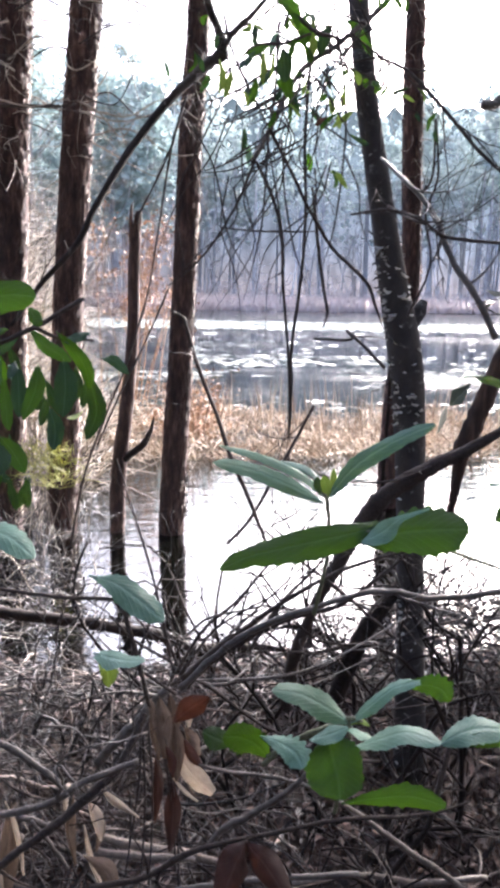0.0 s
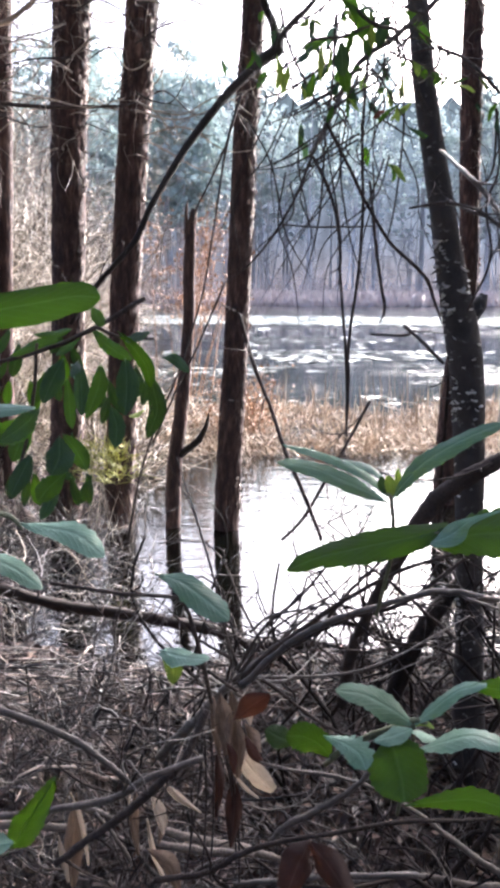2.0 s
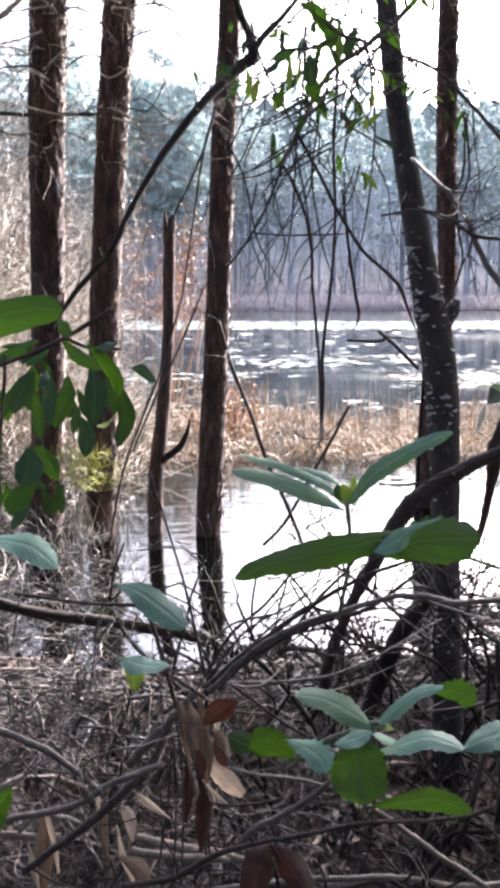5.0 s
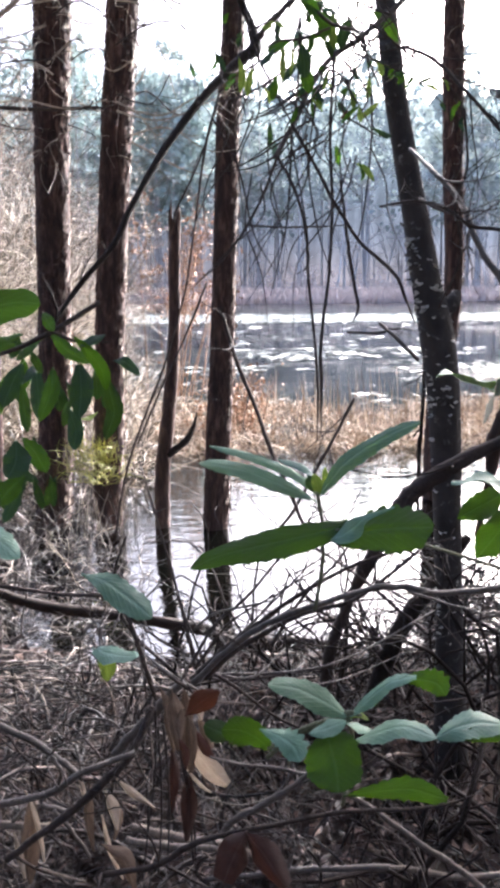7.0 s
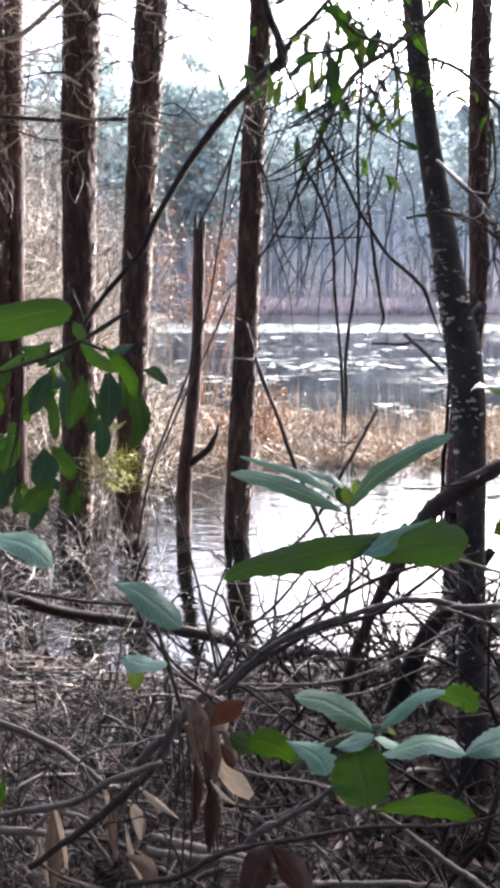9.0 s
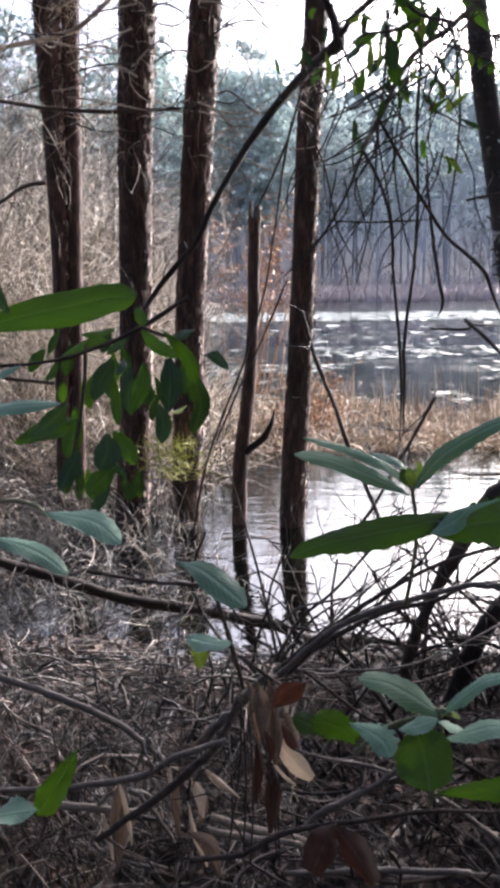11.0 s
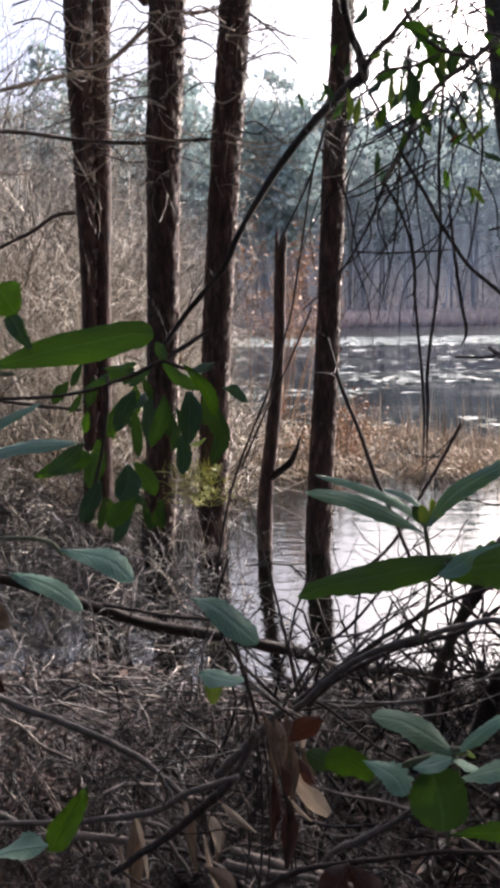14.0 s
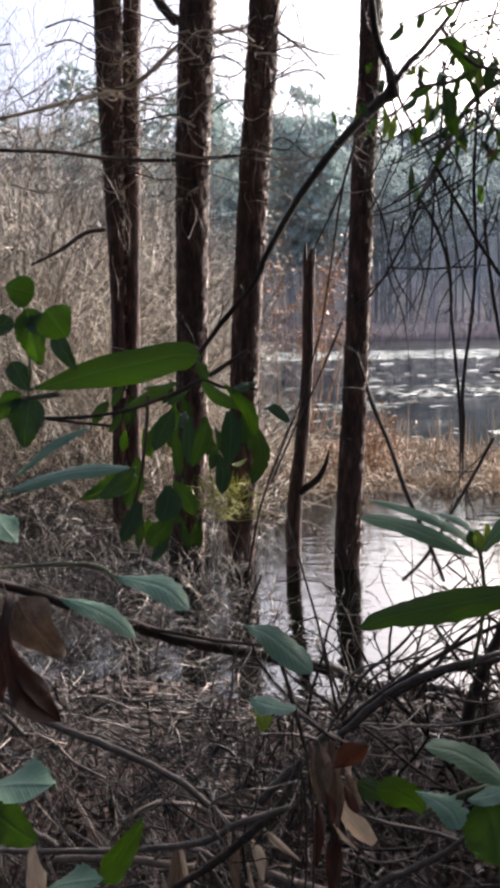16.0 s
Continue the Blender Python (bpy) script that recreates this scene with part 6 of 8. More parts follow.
limb('small_branch', [(-1.727, 5.856, 3.218, 0.0066), (-1.561, 5.856, 3.242, 0.0057), (-1.394, 5.856, 3.328, 0.0043), (-1.272, 5.856, 2.906, 0.003)], PALE_TWIG, 'thin crooked dead branch among the pines', 'branch', 4, 531, long=0.35)
limb('small_branch', [(-0.805, 6.744, 3.86, 0.0075), (-0.61, 6.744, 3.866, 0.0065), (-0.415, 6.744, 3.955, 0.005), (-0.253, 6.744, 3.824, 0.0035)], LIMB_BARK, 'thin crooked dead branch among the pines', 'branch', 4, 532, long=0.35)
limb('small_branch', [(-0.675, 5.705, 3.706, 0.0063), (-0.549, 5.705, 3.691, 0.0055), (-0.424, 5.705, 3.658, 0.0042), (-0.315, 5.705, 3.832, 0.003)], PALE_TWIG, 'thin crooked dead branch among the pines', 'branch', 4, 533, long=0.35)
limb('small_branch', [(-1.219, 6.419, 3.937, 0.0072), (-0.893, 6.419, 4.013, 0.0062), (-0.578, 6.419, 3.757, 0.0047), (-0.306, 6.419, 3.825, 0.0033)], PALE_TWIG, 'thin crooked dead branch among the pines', 'branch', 4, 534, long=0.35)
limb('small_branch', [(-0.691, 5.713, 3.031, 0.0062), (-0.425, 5.713, 2.971, 0.0053), (-0.16, 5.713, 3.05, 0.0041), (0.064, 5.713, 3.161, 0.0029)], PALE_TWIG, 'thin crooked dead branch among the pines', 'branch', 4, 535, long=0.35)
limb('small_branch', [(-0.679, 5.689, 3.429, 0.0062), (-0.46, 5.689, 3.555, 0.0054), (-0.247, 5.689, 3.541, 0.0042), (-0.067, 5.689, 3.265, 0.0029)], LIMB_BARK, 'thin crooked dead branch among the pines', 'branch', 4, 536, long=0.35)
limb('small_branch', [(-1.224, 6.389, 3.601, 0.0071), (-1.549, 6.389, 3.6, 0.0062), (-1.873, 6.389, 3.69, 0.0049), (-2.163, 6.389, 3.615, 0.0034)], PALE_TWIG, 'thin crooked dead branch among the pines', 'branch', 4, 537, long=0.35)
limb('small_branch', [(-0.677, 5.738, 3.788, 0.0064), (-0.841, 5.738, 3.905, 0.0056), (-1.011, 5.738, 3.84, 0.0043), (-1.154, 5.738, 3.89, 0.003)], PALE_TWIG, 'thin crooked dead branch among the pines', 'branch', 4, 538, long=0.35)
limb('small_branch', [(-0.627, 5.667, 3.033, 0.0061), (-0.376, 5.667, 3, 0.0053), (-0.125, 5.667, 3.113, 0.0041), (0.085, 5.667, 2.996, 0.0028)], PALE_TWIG, 'thin crooked dead branch among the pines', 'branch', 4, 539, long=0.35)
limb('small_branch', [(-0.726, 6.118, 3.8, 0.0068), (-0.445, 6.118, 3.858, 0.0059), (-0.169, 6.118, 3.783, 0.0045), (0.065, 6.118, 3.801, 0.0032)], LIMB_BARK, 'thin crooked dead branch among the pines', 'branch', 4, 540, long=0.35)
limb('small_branch', [(-0.71, 6.409, 3.262, 0.007), (-0.926, 6.409, 3.178, 0.006), (-1.139, 6.409, 3.264, 0.0047), (-1.332, 6.409, 3.106, 0.0033)], PALE_TWIG, 'thin crooked dead branch among the pines', 'branch', 4, 541, long=0.35)
limb('small_branch', [(-1.113, 5.702, 3.876, 0.0065), (-1.231, 5.702, 3.872, 0.0056), (-1.347, 5.702, 3.948, 0.0044), (-1.455, 5.702, 3.794, 0.003)], PALE_TWIG, 'thin crooked dead branch among the pines', 'branch', 4, 542, long=0.35)
limb('small_branch', [(-2.751, 6.443, 3.35, 0.0076), (-2.615, 6.443, 3.493, 0.0065), (-2.495, 6.443, 3.426, 0.005), (-2.417, 6.443, 2.963, 0.0034)], PALE_TWIG, 'thin crooked dead branch among the pines', 'branch', 4, 543, long=0.35)
limb('small_branch', [(-0.745, 6.321, 4.082, 0.0071), (-0.609, 6.321, 4.068, 0.0061), (-0.471, 6.321, 4.227, 0.0048), (-0.36, 6.321, 3.88, 0.0033)], LIMB_BARK, 'thin crooked dead branch among the pines', 'branch', 4, 544, long=0.35)
limb('small_branch', [(-1.848, 6.684, 3.597, 0.0075), (-1.662, 6.684, 3.654, 0.0065), (-1.483, 6.684, 3.55, 0.005), (-1.328, 6.684, 3.557, 0.0035)], PALE_TWIG, 'thin crooked dead branch among the pines', 'branch', 4, 545, long=0.35)
limb('small_branch', [(-0.655, 6.046, 3.842, 0.0067), (-0.888, 6.046, 3.925, 0.0059), (-1.124, 6.046, 3.987, 0.0046), (-1.34, 6.046, 3.747, 0.0032)], PALE_TWIG, 'thin crooked dead branch among the pines', 'branch', 4, 546, long=0.35)
limb('small_branch', [(-1.115, 5.884, 3.773, 0.0066), (-1.258, 5.884, 3.879, 0.0058), (-1.414, 5.884, 3.686, 0.0044), (-1.537, 5.884, 3.809, 0.0031)], PALE_TWIG, 'thin crooked dead branch among the pines', 'branch', 4, 547, long=0.35)

# logs and sticks on the bank
limb('fallen_log', [(-2.071, 4.05, 0.573, 0.0224), (-1.622, 4.05, 0.451, 0.0272), (-1.271, 4.05, 0.342, 0.0295), (-0.938, 4.05, 0.245, 0.0317), (-0.653, 4.05, 0.204, 0.0314), (-0.364, 4.05, 0.149, 0.0314), (-0.1, 4.05, 0.097, 0.0339), (0.049, 4.05, 0.024, 0.0341), (0.32, 4.05, 0.019, 0.0342), (0.519, 3.95, 0.04, 0.0312), (0.858, 3.85, 0.018, 0.0286)], WET_BARK, 'dark fallen log lying across the bank', 'log', 5, 50)
limb('fallen_log', [(0.671, 3.8, 0.084, 0.0237), (0.891, 3.75, 0.085, 0.0296), (1.173, 3.72, 0.064, 0.039), (1.43, 3.7, 0.031, 0.0458), (1.816, 3.7, -0.008, 0.0507)], WET_BARK, 'dark fallen log beside the water', 'log', 3, 51)
limb('stick', [(-0.016, 0.9, 1.462, 0.0038), (0.015, 0.9, 1.494, 0.0037), (0.05, 0.9, 1.522, 0.0037), (0.115, 0.9, 1.549, 0.0034), (0.175, 0.9, 1.568, 0.0034), (0.211, 0.9, 1.567, 0.0035), (0.255, 0.9, 1.558, 0.0033), (0.329, 0.9, 1.565, 0.0036), (0.39, 0.9, 1.587, 0.0032)], GREY_STICK, 'thick grey branch rising from the brush heap', 'stick', 2, 60, long=0.1)
limb('stick', [(-0.015, 0.95, 1.446, 0.0037), (0.029, 0.95, 1.483, 0.0037), (0.079, 0.95, 1.522, 0.0031), (0.135, 0.95, 1.558, 0.0026), (0.198, 0.95, 1.584, 0.0021), (0.274, 0.95, 1.603, 0.0016)], LIMB_BARK, 'dark thin branch rising from the brush heap', 'stick', 3, 61, long=0.1)
limb('stick', [(-0.008, 1, 1.413, 0.0034), (0.039, 1, 1.455, 0.0033), (0.105, 1, 1.49, 0.0028), (0.173, 1, 1.511, 0.0028), (0.225, 1, 1.552, 0.0022), (0.264, 1, 1.587, 0.0017)], LIMB_BARK, 'dark thin branch rising from the brush heap', 'stick', 3, 62, long=0.1)
limb('stick', [(-0.021, 0.9, 1.479, 0.002), (0.008, 0.9, 1.529, 0.0019), (0.043, 0.9, 1.56, 0.0017), (0.072, 0.9, 1.596, 0.0014), (0.112, 0.9, 1.639, 0.0009)], LIMB_BARK, 'thin dark twig of the brush heap', 'stick', 3, 63, long=0.1)
limb('stick', [(-0.01, 0.8, 1.568, 0.0013), (0.01, 0.8, 1.584, 0.0013), (0.046, 0.8, 1.592, 0.0011), (0.062, 0.8, 1.595, 0.0008)], GREY_STICK, 'thin pale twig with a small leaf', 'stick', 0, 64, long=0.1)
limb('stick', [(0.084, 1.2, 1.36, 0.0027), (0.132, 1.2, 1.438, 0.0027), (0.18, 1.2, 1.489, 0.002), (0.211, 1.2, 1.54, 0.0013)], LIMB_BARK, 'thin dark twig of the brush heap', 'stick', 4, 65, long=0.2)
limb('stick', [(0.422, 1.6, 1.188, 0.0039), (0.324, 1.6, 1.274, 0.0037), (0.23, 1.6, 1.347, 0.0027), (0.161, 1.6, 1.394, 0.0018)], LIMB_BARK, 'thin dark twig of the brush heap', 'stick', 4, 66, long=0.2)
limb('stick', [(-0.169, 0.72, 1.646, 0.0015), (-0.117, 0.72, 1.637, 0.0015), (-0.078, 0.72, 1.634, 0.0017), (-0.064, 0.72, 1.63, 0.0018), (-0.055, 0.72, 1.6, 0.0019), (-0.048, 0.74, 1.555, 0.002), (-0.043, 0.76, 1.521, 0.0017)], LIMB_BARK, 'dark bent twig carrying a leaf', 'stick', 2, 67, long=0.1)
limb('stick', [(-0.416, 0.9, 1.498, 0.0039), (-0.397, 0.9, 1.487, 0.0039), (-0.322, 0.9, 1.454, 0.0039), (-0.23, 0.88, 1.434, 0.0037), (-0.169, 0.87, 1.404, 0.0037), (-0.132, 0.86, 1.375, 0.0032)], GREY_STICK, 'smooth arching grey vine in the brush', 'stick', 0, 68, long=0.1)
limb('stick', [(-0.283, 0.62, 1.507, 0.002), (-0.238, 0.62, 1.509, 0.002), (-0.176, 0.62, 1.514, 0.0023), (-0.112, 0.62, 1.525, 0.0026), (-0.083, 0.62, 1.542, 0.0025), (-0.045, 0.63, 1.551, 0.0022)], GREY_STICK, 'pale grey broken stick near the lens', 'stick', 1, 69, long=0.1)
limb('stick', [(-0.183, 0.75, 1.369, 0.0033), (-0.143, 0.75, 1.398, 0.0036), (-0.113, 0.75, 1.424, 0.004), (-0.086, 0.75, 1.45, 0.0039), (-0.067, 0.76, 1.468, 0.0035), (-0.048, 0.78, 1.502, 0.0035)], LIMB_BARK, 'dark slanting stick in the brush', 'stick', 3, 70, long=0.1)
limb('stick', [(-0.105, 0.9, 1.376, 0.0053), (-0.078, 0.9, 1.409, 0.0057), (-0.051, 0.9, 1.437, 0.0056), (-0.027, 0.9, 1.463, 0.004)], GREY_STICK, 'mossy grey stick of the brush heap', 'stick', 2, 71, long=0.1)
limb('stick', [(-0.095, 0.75, 1.351, 0.0028), (-0.05, 0.75, 1.359, 0.0028), (-0.01, 0.74, 1.388, 0.0027), (0.039, 0.73, 1.409, 0.0022), (0.121, 0.72, 1.431, 0.0019), (0.17, 0.72, 1.433, 0.0017), (0.21, 0.72, 1.438, 0.0015), (0.234, 0.72, 1.445, 0.0009)], LIMB_BARK, 'long thin dark stick in the brush', 'stick', 2, 72, long=0.1)
limb('stick', [(0.013, 0.8, 1.352, 0.0034), (0.029, 0.8, 1.37, 0.0034), (0.056, 0.8, 1.384, 0.0034), (0.088, 0.8, 1.407, 0.0028), (0.109, 0.8, 1.429, 0.0019)], GREY_STICK, 'pale crooked stick in the brush', 'stick', 1, 73, long=0.1)
limb('stick', [(0.002, 0.82, 1.424, 0.0014), (0.029, 0.82, 1.416, 0.0017), (0.085, 0.82, 1.406, 0.0019), (0.119, 0.82, 1.392, 0.0022), (0.166, 0.82, 1.362, 0.0025), (0.215, 0.82, 1.322, 0.0032), (0.259, 0.82, 1.287, 0.0033), (0.297, 0.82, 1.251, 0.0034)], GREY_STICK, 'long pale bent stick in the brush', 'stick', 0, 74, long=0.1)
limb('stick', [(-0.162, 1.4, 0.912, 0.0073), (-0.074, 1.4, 0.885, 0.0083), (-0.013, 1.4, 0.871, 0.0084), (0.065, 1.4, 0.847, 0.0056)], DRIFT, 'whitish barkless stick on the ground', 'stick', 0, 75, long=0.1)
limb('stick', [(0.205, 1.6, 0.635, 0.0055), (0.377, 1.6, 0.648, 0.0067), (0.504, 1.6, 0.621, 0.0069), (0.655, 1.6, 0.627, 0.0058)], DRIFT, 'pale fallen stick on the ground', 'stick', 1, 77, long=0.1)
limb('stick', [(-0.201, 0.95, 1.283, 0.0035), (-0.182, 0.95, 1.279, 0.0035), (-0.163, 0.95, 1.266, 0.003)], GREY_STICK, 'short pale grey stick in the brush', 'stick', 1, 78, long=0.1)
limb('stick', [(-0.175, 0.9, 1.312, 0.0022), (-0.155, 0.9, 1.283, 0.0023), (-0.138, 0.9, 1.251, 0.0023)], GREY_STICK, 'short pale grey stick in the brush', 'stick', 1, 79, long=0.1)
limb('stick', [(-0.429, 1, 1.26, 0.004), (-0.407, 1, 1.249, 0.0047), (-0.385, 1, 1.233, 0.004)], GREY_STICK, 'short pale grey stick in the brush', 'stick', 0, 80, long=0.1)
limb('stick', [(-0.417, 1, 1.387, 0.0032), (-0.445, 1, 1.414, 0.0032)], GREY_STICK, 'short pale grey stick in the brush', 'stick', 0, 81, long=0.1)
limb('stick', [(-0.023, 1.3, 0.882, 0.0044), (0.112, 1.3, 0.896, 0.0053), (0.291, 1.3, 0.897, 0.0054)], GREY_STICK, 'pale fallen stick on the ground', 'stick', 1, 82, long=0.1)
limb('stick', [(-0.144, 1.2, 1.04, 0.0056), (-0.072, 1.2, 1.029, 0.0063), (0.008, 1.2, 1.018, 0.0048)], DRIFT, 'whitish barkless stick on the ground', 'stick', 1, 83, long=0.1)
limb('stick', [(-0.432, 1.1, 1.138, 0.0053), (-0.328, 1.1, 1.148, 0.0059), (-0.227, 1.1, 1.143, 0.005)], DRIFT, 'whitish barkless stick on the ground', 'stick', 1, 84, long=0.1)
limb('stick', [(0, 1.121, 1.321, 0.0026), (-0.069, 1.121, 1.365, 0.0018), (-0.144, 1.28, 1.35, 0.0012)], GREY_STICK, 'thin bare stick of the brush heap', 'stick', 2, 300, long=0.14)
limb('stick', [(-0.043, 1.047, 1.358, 0.0024), (0.003, 1.047, 1.356, 0.0017), (0.059, 1.196, 1.268, 0.0011)], LIMB_BARK, 'thin bare stick of the brush heap', 'stick', 2, 301, long=0.14)
limb('stick', [(0.009, 0.992, 1.422, 0.0022), (0.121, 0.992, 1.346, 0.0016), (0.246, 0.976, 1.377, 0.0009)], LIMB_BARK, 'thin bare stick of the brush heap', 'stick', 2, 302, long=0.14)
limb('stick', [(-0.012, 1.294, 1.264, 0.003), (0.18, 1.294, 1.279, 0.0021), (0.37, 1.36, 1.342, 0.0013)], GREY_STICK, 'thin bare stick of the brush heap', 'stick', 2, 303, long=0.14)
limb('stick', [(-0.027, 1.017, 1.435, 0.0023), (-0.07, 1.017, 1.463, 0.0016), (-0.1, 0.975, 1.519, 0.0008)], LIMB_BARK, 'thin bare stick of the brush heap', 'stick', 2, 304, long=0.14)
limb('stick', [(-0.008, 1.283, 1.268, 0.003), (-0.036, 1.283, 1.338, 0.002), (-0.067, 1.37, 1.371, 0.0012)], LIMB_BARK, 'thin bare stick of the brush heap', 'stick', 2, 305, long=0.14)
limb('stick', [(-0.014, 1.269, 1.285, 0.0029), (0.055, 1.269, 1.273, 0.0021), (0.115, 1.348, 1.283, 0.0012)], GREY_STICK, 'thin bare stick of the brush heap', 'stick', 2, 306, long=0.14)
limb('stick', [(-0.016, 0.926, 1.464, 0.0021), (0.022, 0.926, 1.517, 0.0014), (0.071, 0.892, 1.564, 0.0008)], LIMB_BARK, 'thin bare stick of the brush heap', 'stick', 2, 307, long=0.14)
limb('stick', [(-0.02, 0.853, 1.482, 0.0019), (-0.054, 0.853, 1.506, 0.0013), (-0.099, 0.938, 1.481, 0.0008)], LIMB_BARK, 'thin bare stick of the brush heap', 'stick', 2, 308, long=0.14)
limb('stick', [(-0.025, 0.995, 1.417, 0.0023), (0.052, 0.995, 1.489, 0.0015), (0.113, 0.912, 1.592, 0.0008)], GREY_STICK, 'thin bare stick of the brush heap', 'stick', 2, 309, long=0.14)
limb('stick', [(-0.024, 1.121, 1.367, 0.0026), (-0.056, 1.121, 1.52, 0.0017), (-0.109, 1.26, 1.633, 0.0011)], LIMB_BARK, 'thin bare stick of the brush heap', 'stick', 2, 310, long=0.14)


def heap_sticks():
    """Crooked bare sticks piled over one another on the bank, thin and dark, a few bleached."""
    rng = np.random.default_rng(71)
    for n in range(110):
        y = rng.uniform(1.15, 2.9)
        drop = rng.uniform(0.5, 0.84)
        x = rng.uniform(-0.42, 0.42) * y
        if x > 0.05 and rng.uniform() < 0.6:
            continue
        z = max(1.88 - drop * (y - 0.11), ground_height(x, y) + 0.02)
        run = rng.uniform(0.14, 0.3) * y
        p = wander((x, y, z), (rng.choice([-1, 1]), rng.normal(0, 0.35), rng.normal(0.05, 0.35)), run, 5, rng, 1.3, (0, 0, -0.25))
        r = rng.uniform(0.0008, 0.0019) * y
        stick = [(*q, r * (1 - 0.6 * k / 5) * rng.uniform(0.85, 1.15)) for k, q in enumerate(p)]
        pick = rng.uniform()
        limb("stick", stick, DRIFT if pick < 0.2 else GREY_STICK if pick < 0.55 else LIMB_BARK, "crooked bare stick lying in the brush heap", "stick", 3, 400 + n, long=0.13)


heap_sticks()

def water_twigs():
    """Crooked dark dead shrubs whose branches cross one another before the bright water."""
    rng = np.random.default_rng(72)
    for x, y, high in ((0.4, 1.8, 0.95), (0.32, 2.2, 0.8), (0.62, 2.1, 0.95), (0.85, 2.5, 0.85), (0.5, 2.7, 0.75), (0.95, 2.2, 0.95), (0.72, 2.9, 0.7)):
        z = ground_height(x, y) - 0.03
        shrub = thing("bare_shrub", (x, y, z), "dark crooked dead shrub before the bright water", "shrub", "shrubs at the water's edge")
        for _ in range(3):
            s = Shape()
            bush(s, (x, y, z), high, rng, 1, 0.4, 0.0085, 3, thin=0.6, crook=1.0, rise=0.0, sides=5, forks=(3, 6))
            under(part("stem", s, WET_BARK), shrub)


water_twigs()


def drowned_shrubs():
    """Low crooked dead shrubs, tan and dark, that crowd the shallows before the pines."""
    rng = np.random.default_rng(73)
    for n in range(58):
        y = rng.uniform(3.5, 6.6)
        x = -y * rng.uniform(0.15, 0.5) - 0.03
        z = max(ground_height(x, y), -0.12)
        shrub = thing("bare_shrub", (x, y, z), "low crooked dead shrub standing in shallow water", "shrub", "shrubs before the pines")
        tan = rng.uniform() < 0.22 and y > 4.6
        for _ in range(3):
            s = Shape()
            bush(s, (x, y, z), rng.uniform(0.4, 0.75), rng, 1, 0.8, rng.uniform(0.0045, 0.0075), 3, thin=0.62, crook=1.2, rise=-0.3, sides=4, forks=(3, 5))
            under(part("stem", s, THICKET if tan else DROWNED), shrub)


drowned_shrubs()

# holly sprays close to the camera
upper_spray = thing('holly_sprig', (0.101, 0.760, 1.605), 'young holly sprig with pale glossy evergreen leaves', 'plant')
limb('stem', [(0.099, 0.76, 1.602, 0.0018), (0.101, 0.74, 1.643, 0.0017), (0.099, 0.71, 1.682, 0.0016), (0.093, 0.69, 1.72, 0.0015), (0.09, 0.69, 1.728, 0.0011)], STEM, '', 'branch', 0, 0, parent=upper_spray)
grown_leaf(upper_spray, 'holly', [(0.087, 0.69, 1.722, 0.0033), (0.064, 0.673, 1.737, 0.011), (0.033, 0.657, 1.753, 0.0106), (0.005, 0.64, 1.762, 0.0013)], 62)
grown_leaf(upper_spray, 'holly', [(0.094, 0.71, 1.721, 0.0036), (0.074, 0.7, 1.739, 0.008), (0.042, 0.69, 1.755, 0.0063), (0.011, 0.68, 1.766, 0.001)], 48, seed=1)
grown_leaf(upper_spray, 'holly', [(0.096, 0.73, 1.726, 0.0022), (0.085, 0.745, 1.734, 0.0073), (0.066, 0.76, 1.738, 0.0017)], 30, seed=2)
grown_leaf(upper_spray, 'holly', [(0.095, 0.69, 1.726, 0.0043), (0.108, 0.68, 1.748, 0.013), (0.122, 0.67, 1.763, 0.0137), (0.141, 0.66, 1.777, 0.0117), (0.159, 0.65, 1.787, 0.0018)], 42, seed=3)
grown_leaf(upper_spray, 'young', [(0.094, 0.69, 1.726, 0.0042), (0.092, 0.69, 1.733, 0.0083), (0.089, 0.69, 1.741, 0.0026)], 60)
grown_leaf(upper_spray, 'shaded', [(0.091, 0.7, 1.725, 0.0032), (0.088, 0.7, 1.731, 0.0074), (0.086, 0.7, 1.738, 0.0021)], 60, seed=1)
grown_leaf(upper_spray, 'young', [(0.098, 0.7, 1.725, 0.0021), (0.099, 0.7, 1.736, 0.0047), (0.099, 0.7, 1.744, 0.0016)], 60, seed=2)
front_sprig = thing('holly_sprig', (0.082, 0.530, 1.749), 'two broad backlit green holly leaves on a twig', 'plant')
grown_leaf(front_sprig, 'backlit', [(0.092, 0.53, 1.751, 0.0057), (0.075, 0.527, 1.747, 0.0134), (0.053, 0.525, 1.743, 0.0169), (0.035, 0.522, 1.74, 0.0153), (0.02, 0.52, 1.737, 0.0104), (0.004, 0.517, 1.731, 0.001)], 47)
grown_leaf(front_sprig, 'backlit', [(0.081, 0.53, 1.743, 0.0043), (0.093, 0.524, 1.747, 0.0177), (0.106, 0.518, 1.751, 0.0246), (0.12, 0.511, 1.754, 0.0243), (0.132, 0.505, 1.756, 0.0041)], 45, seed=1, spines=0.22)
# Pale strip laid on as the sky-lit fold of the right leaf.
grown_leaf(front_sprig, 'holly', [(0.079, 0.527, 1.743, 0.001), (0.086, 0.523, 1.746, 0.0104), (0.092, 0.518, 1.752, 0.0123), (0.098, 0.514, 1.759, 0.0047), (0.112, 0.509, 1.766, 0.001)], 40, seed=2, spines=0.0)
limb('stem', [(0.08, 0.53, 1.746, 0.0009), (0.088, 0.53, 1.748, 0.0009), (0.11, 0.56, 1.741, 0.001), (0.144, 0.6, 1.717, 0.0011), (0.216, 0.64, 1.683, 0.0013)], STEM, '', 'branch', 0, 0, parent=front_sprig)
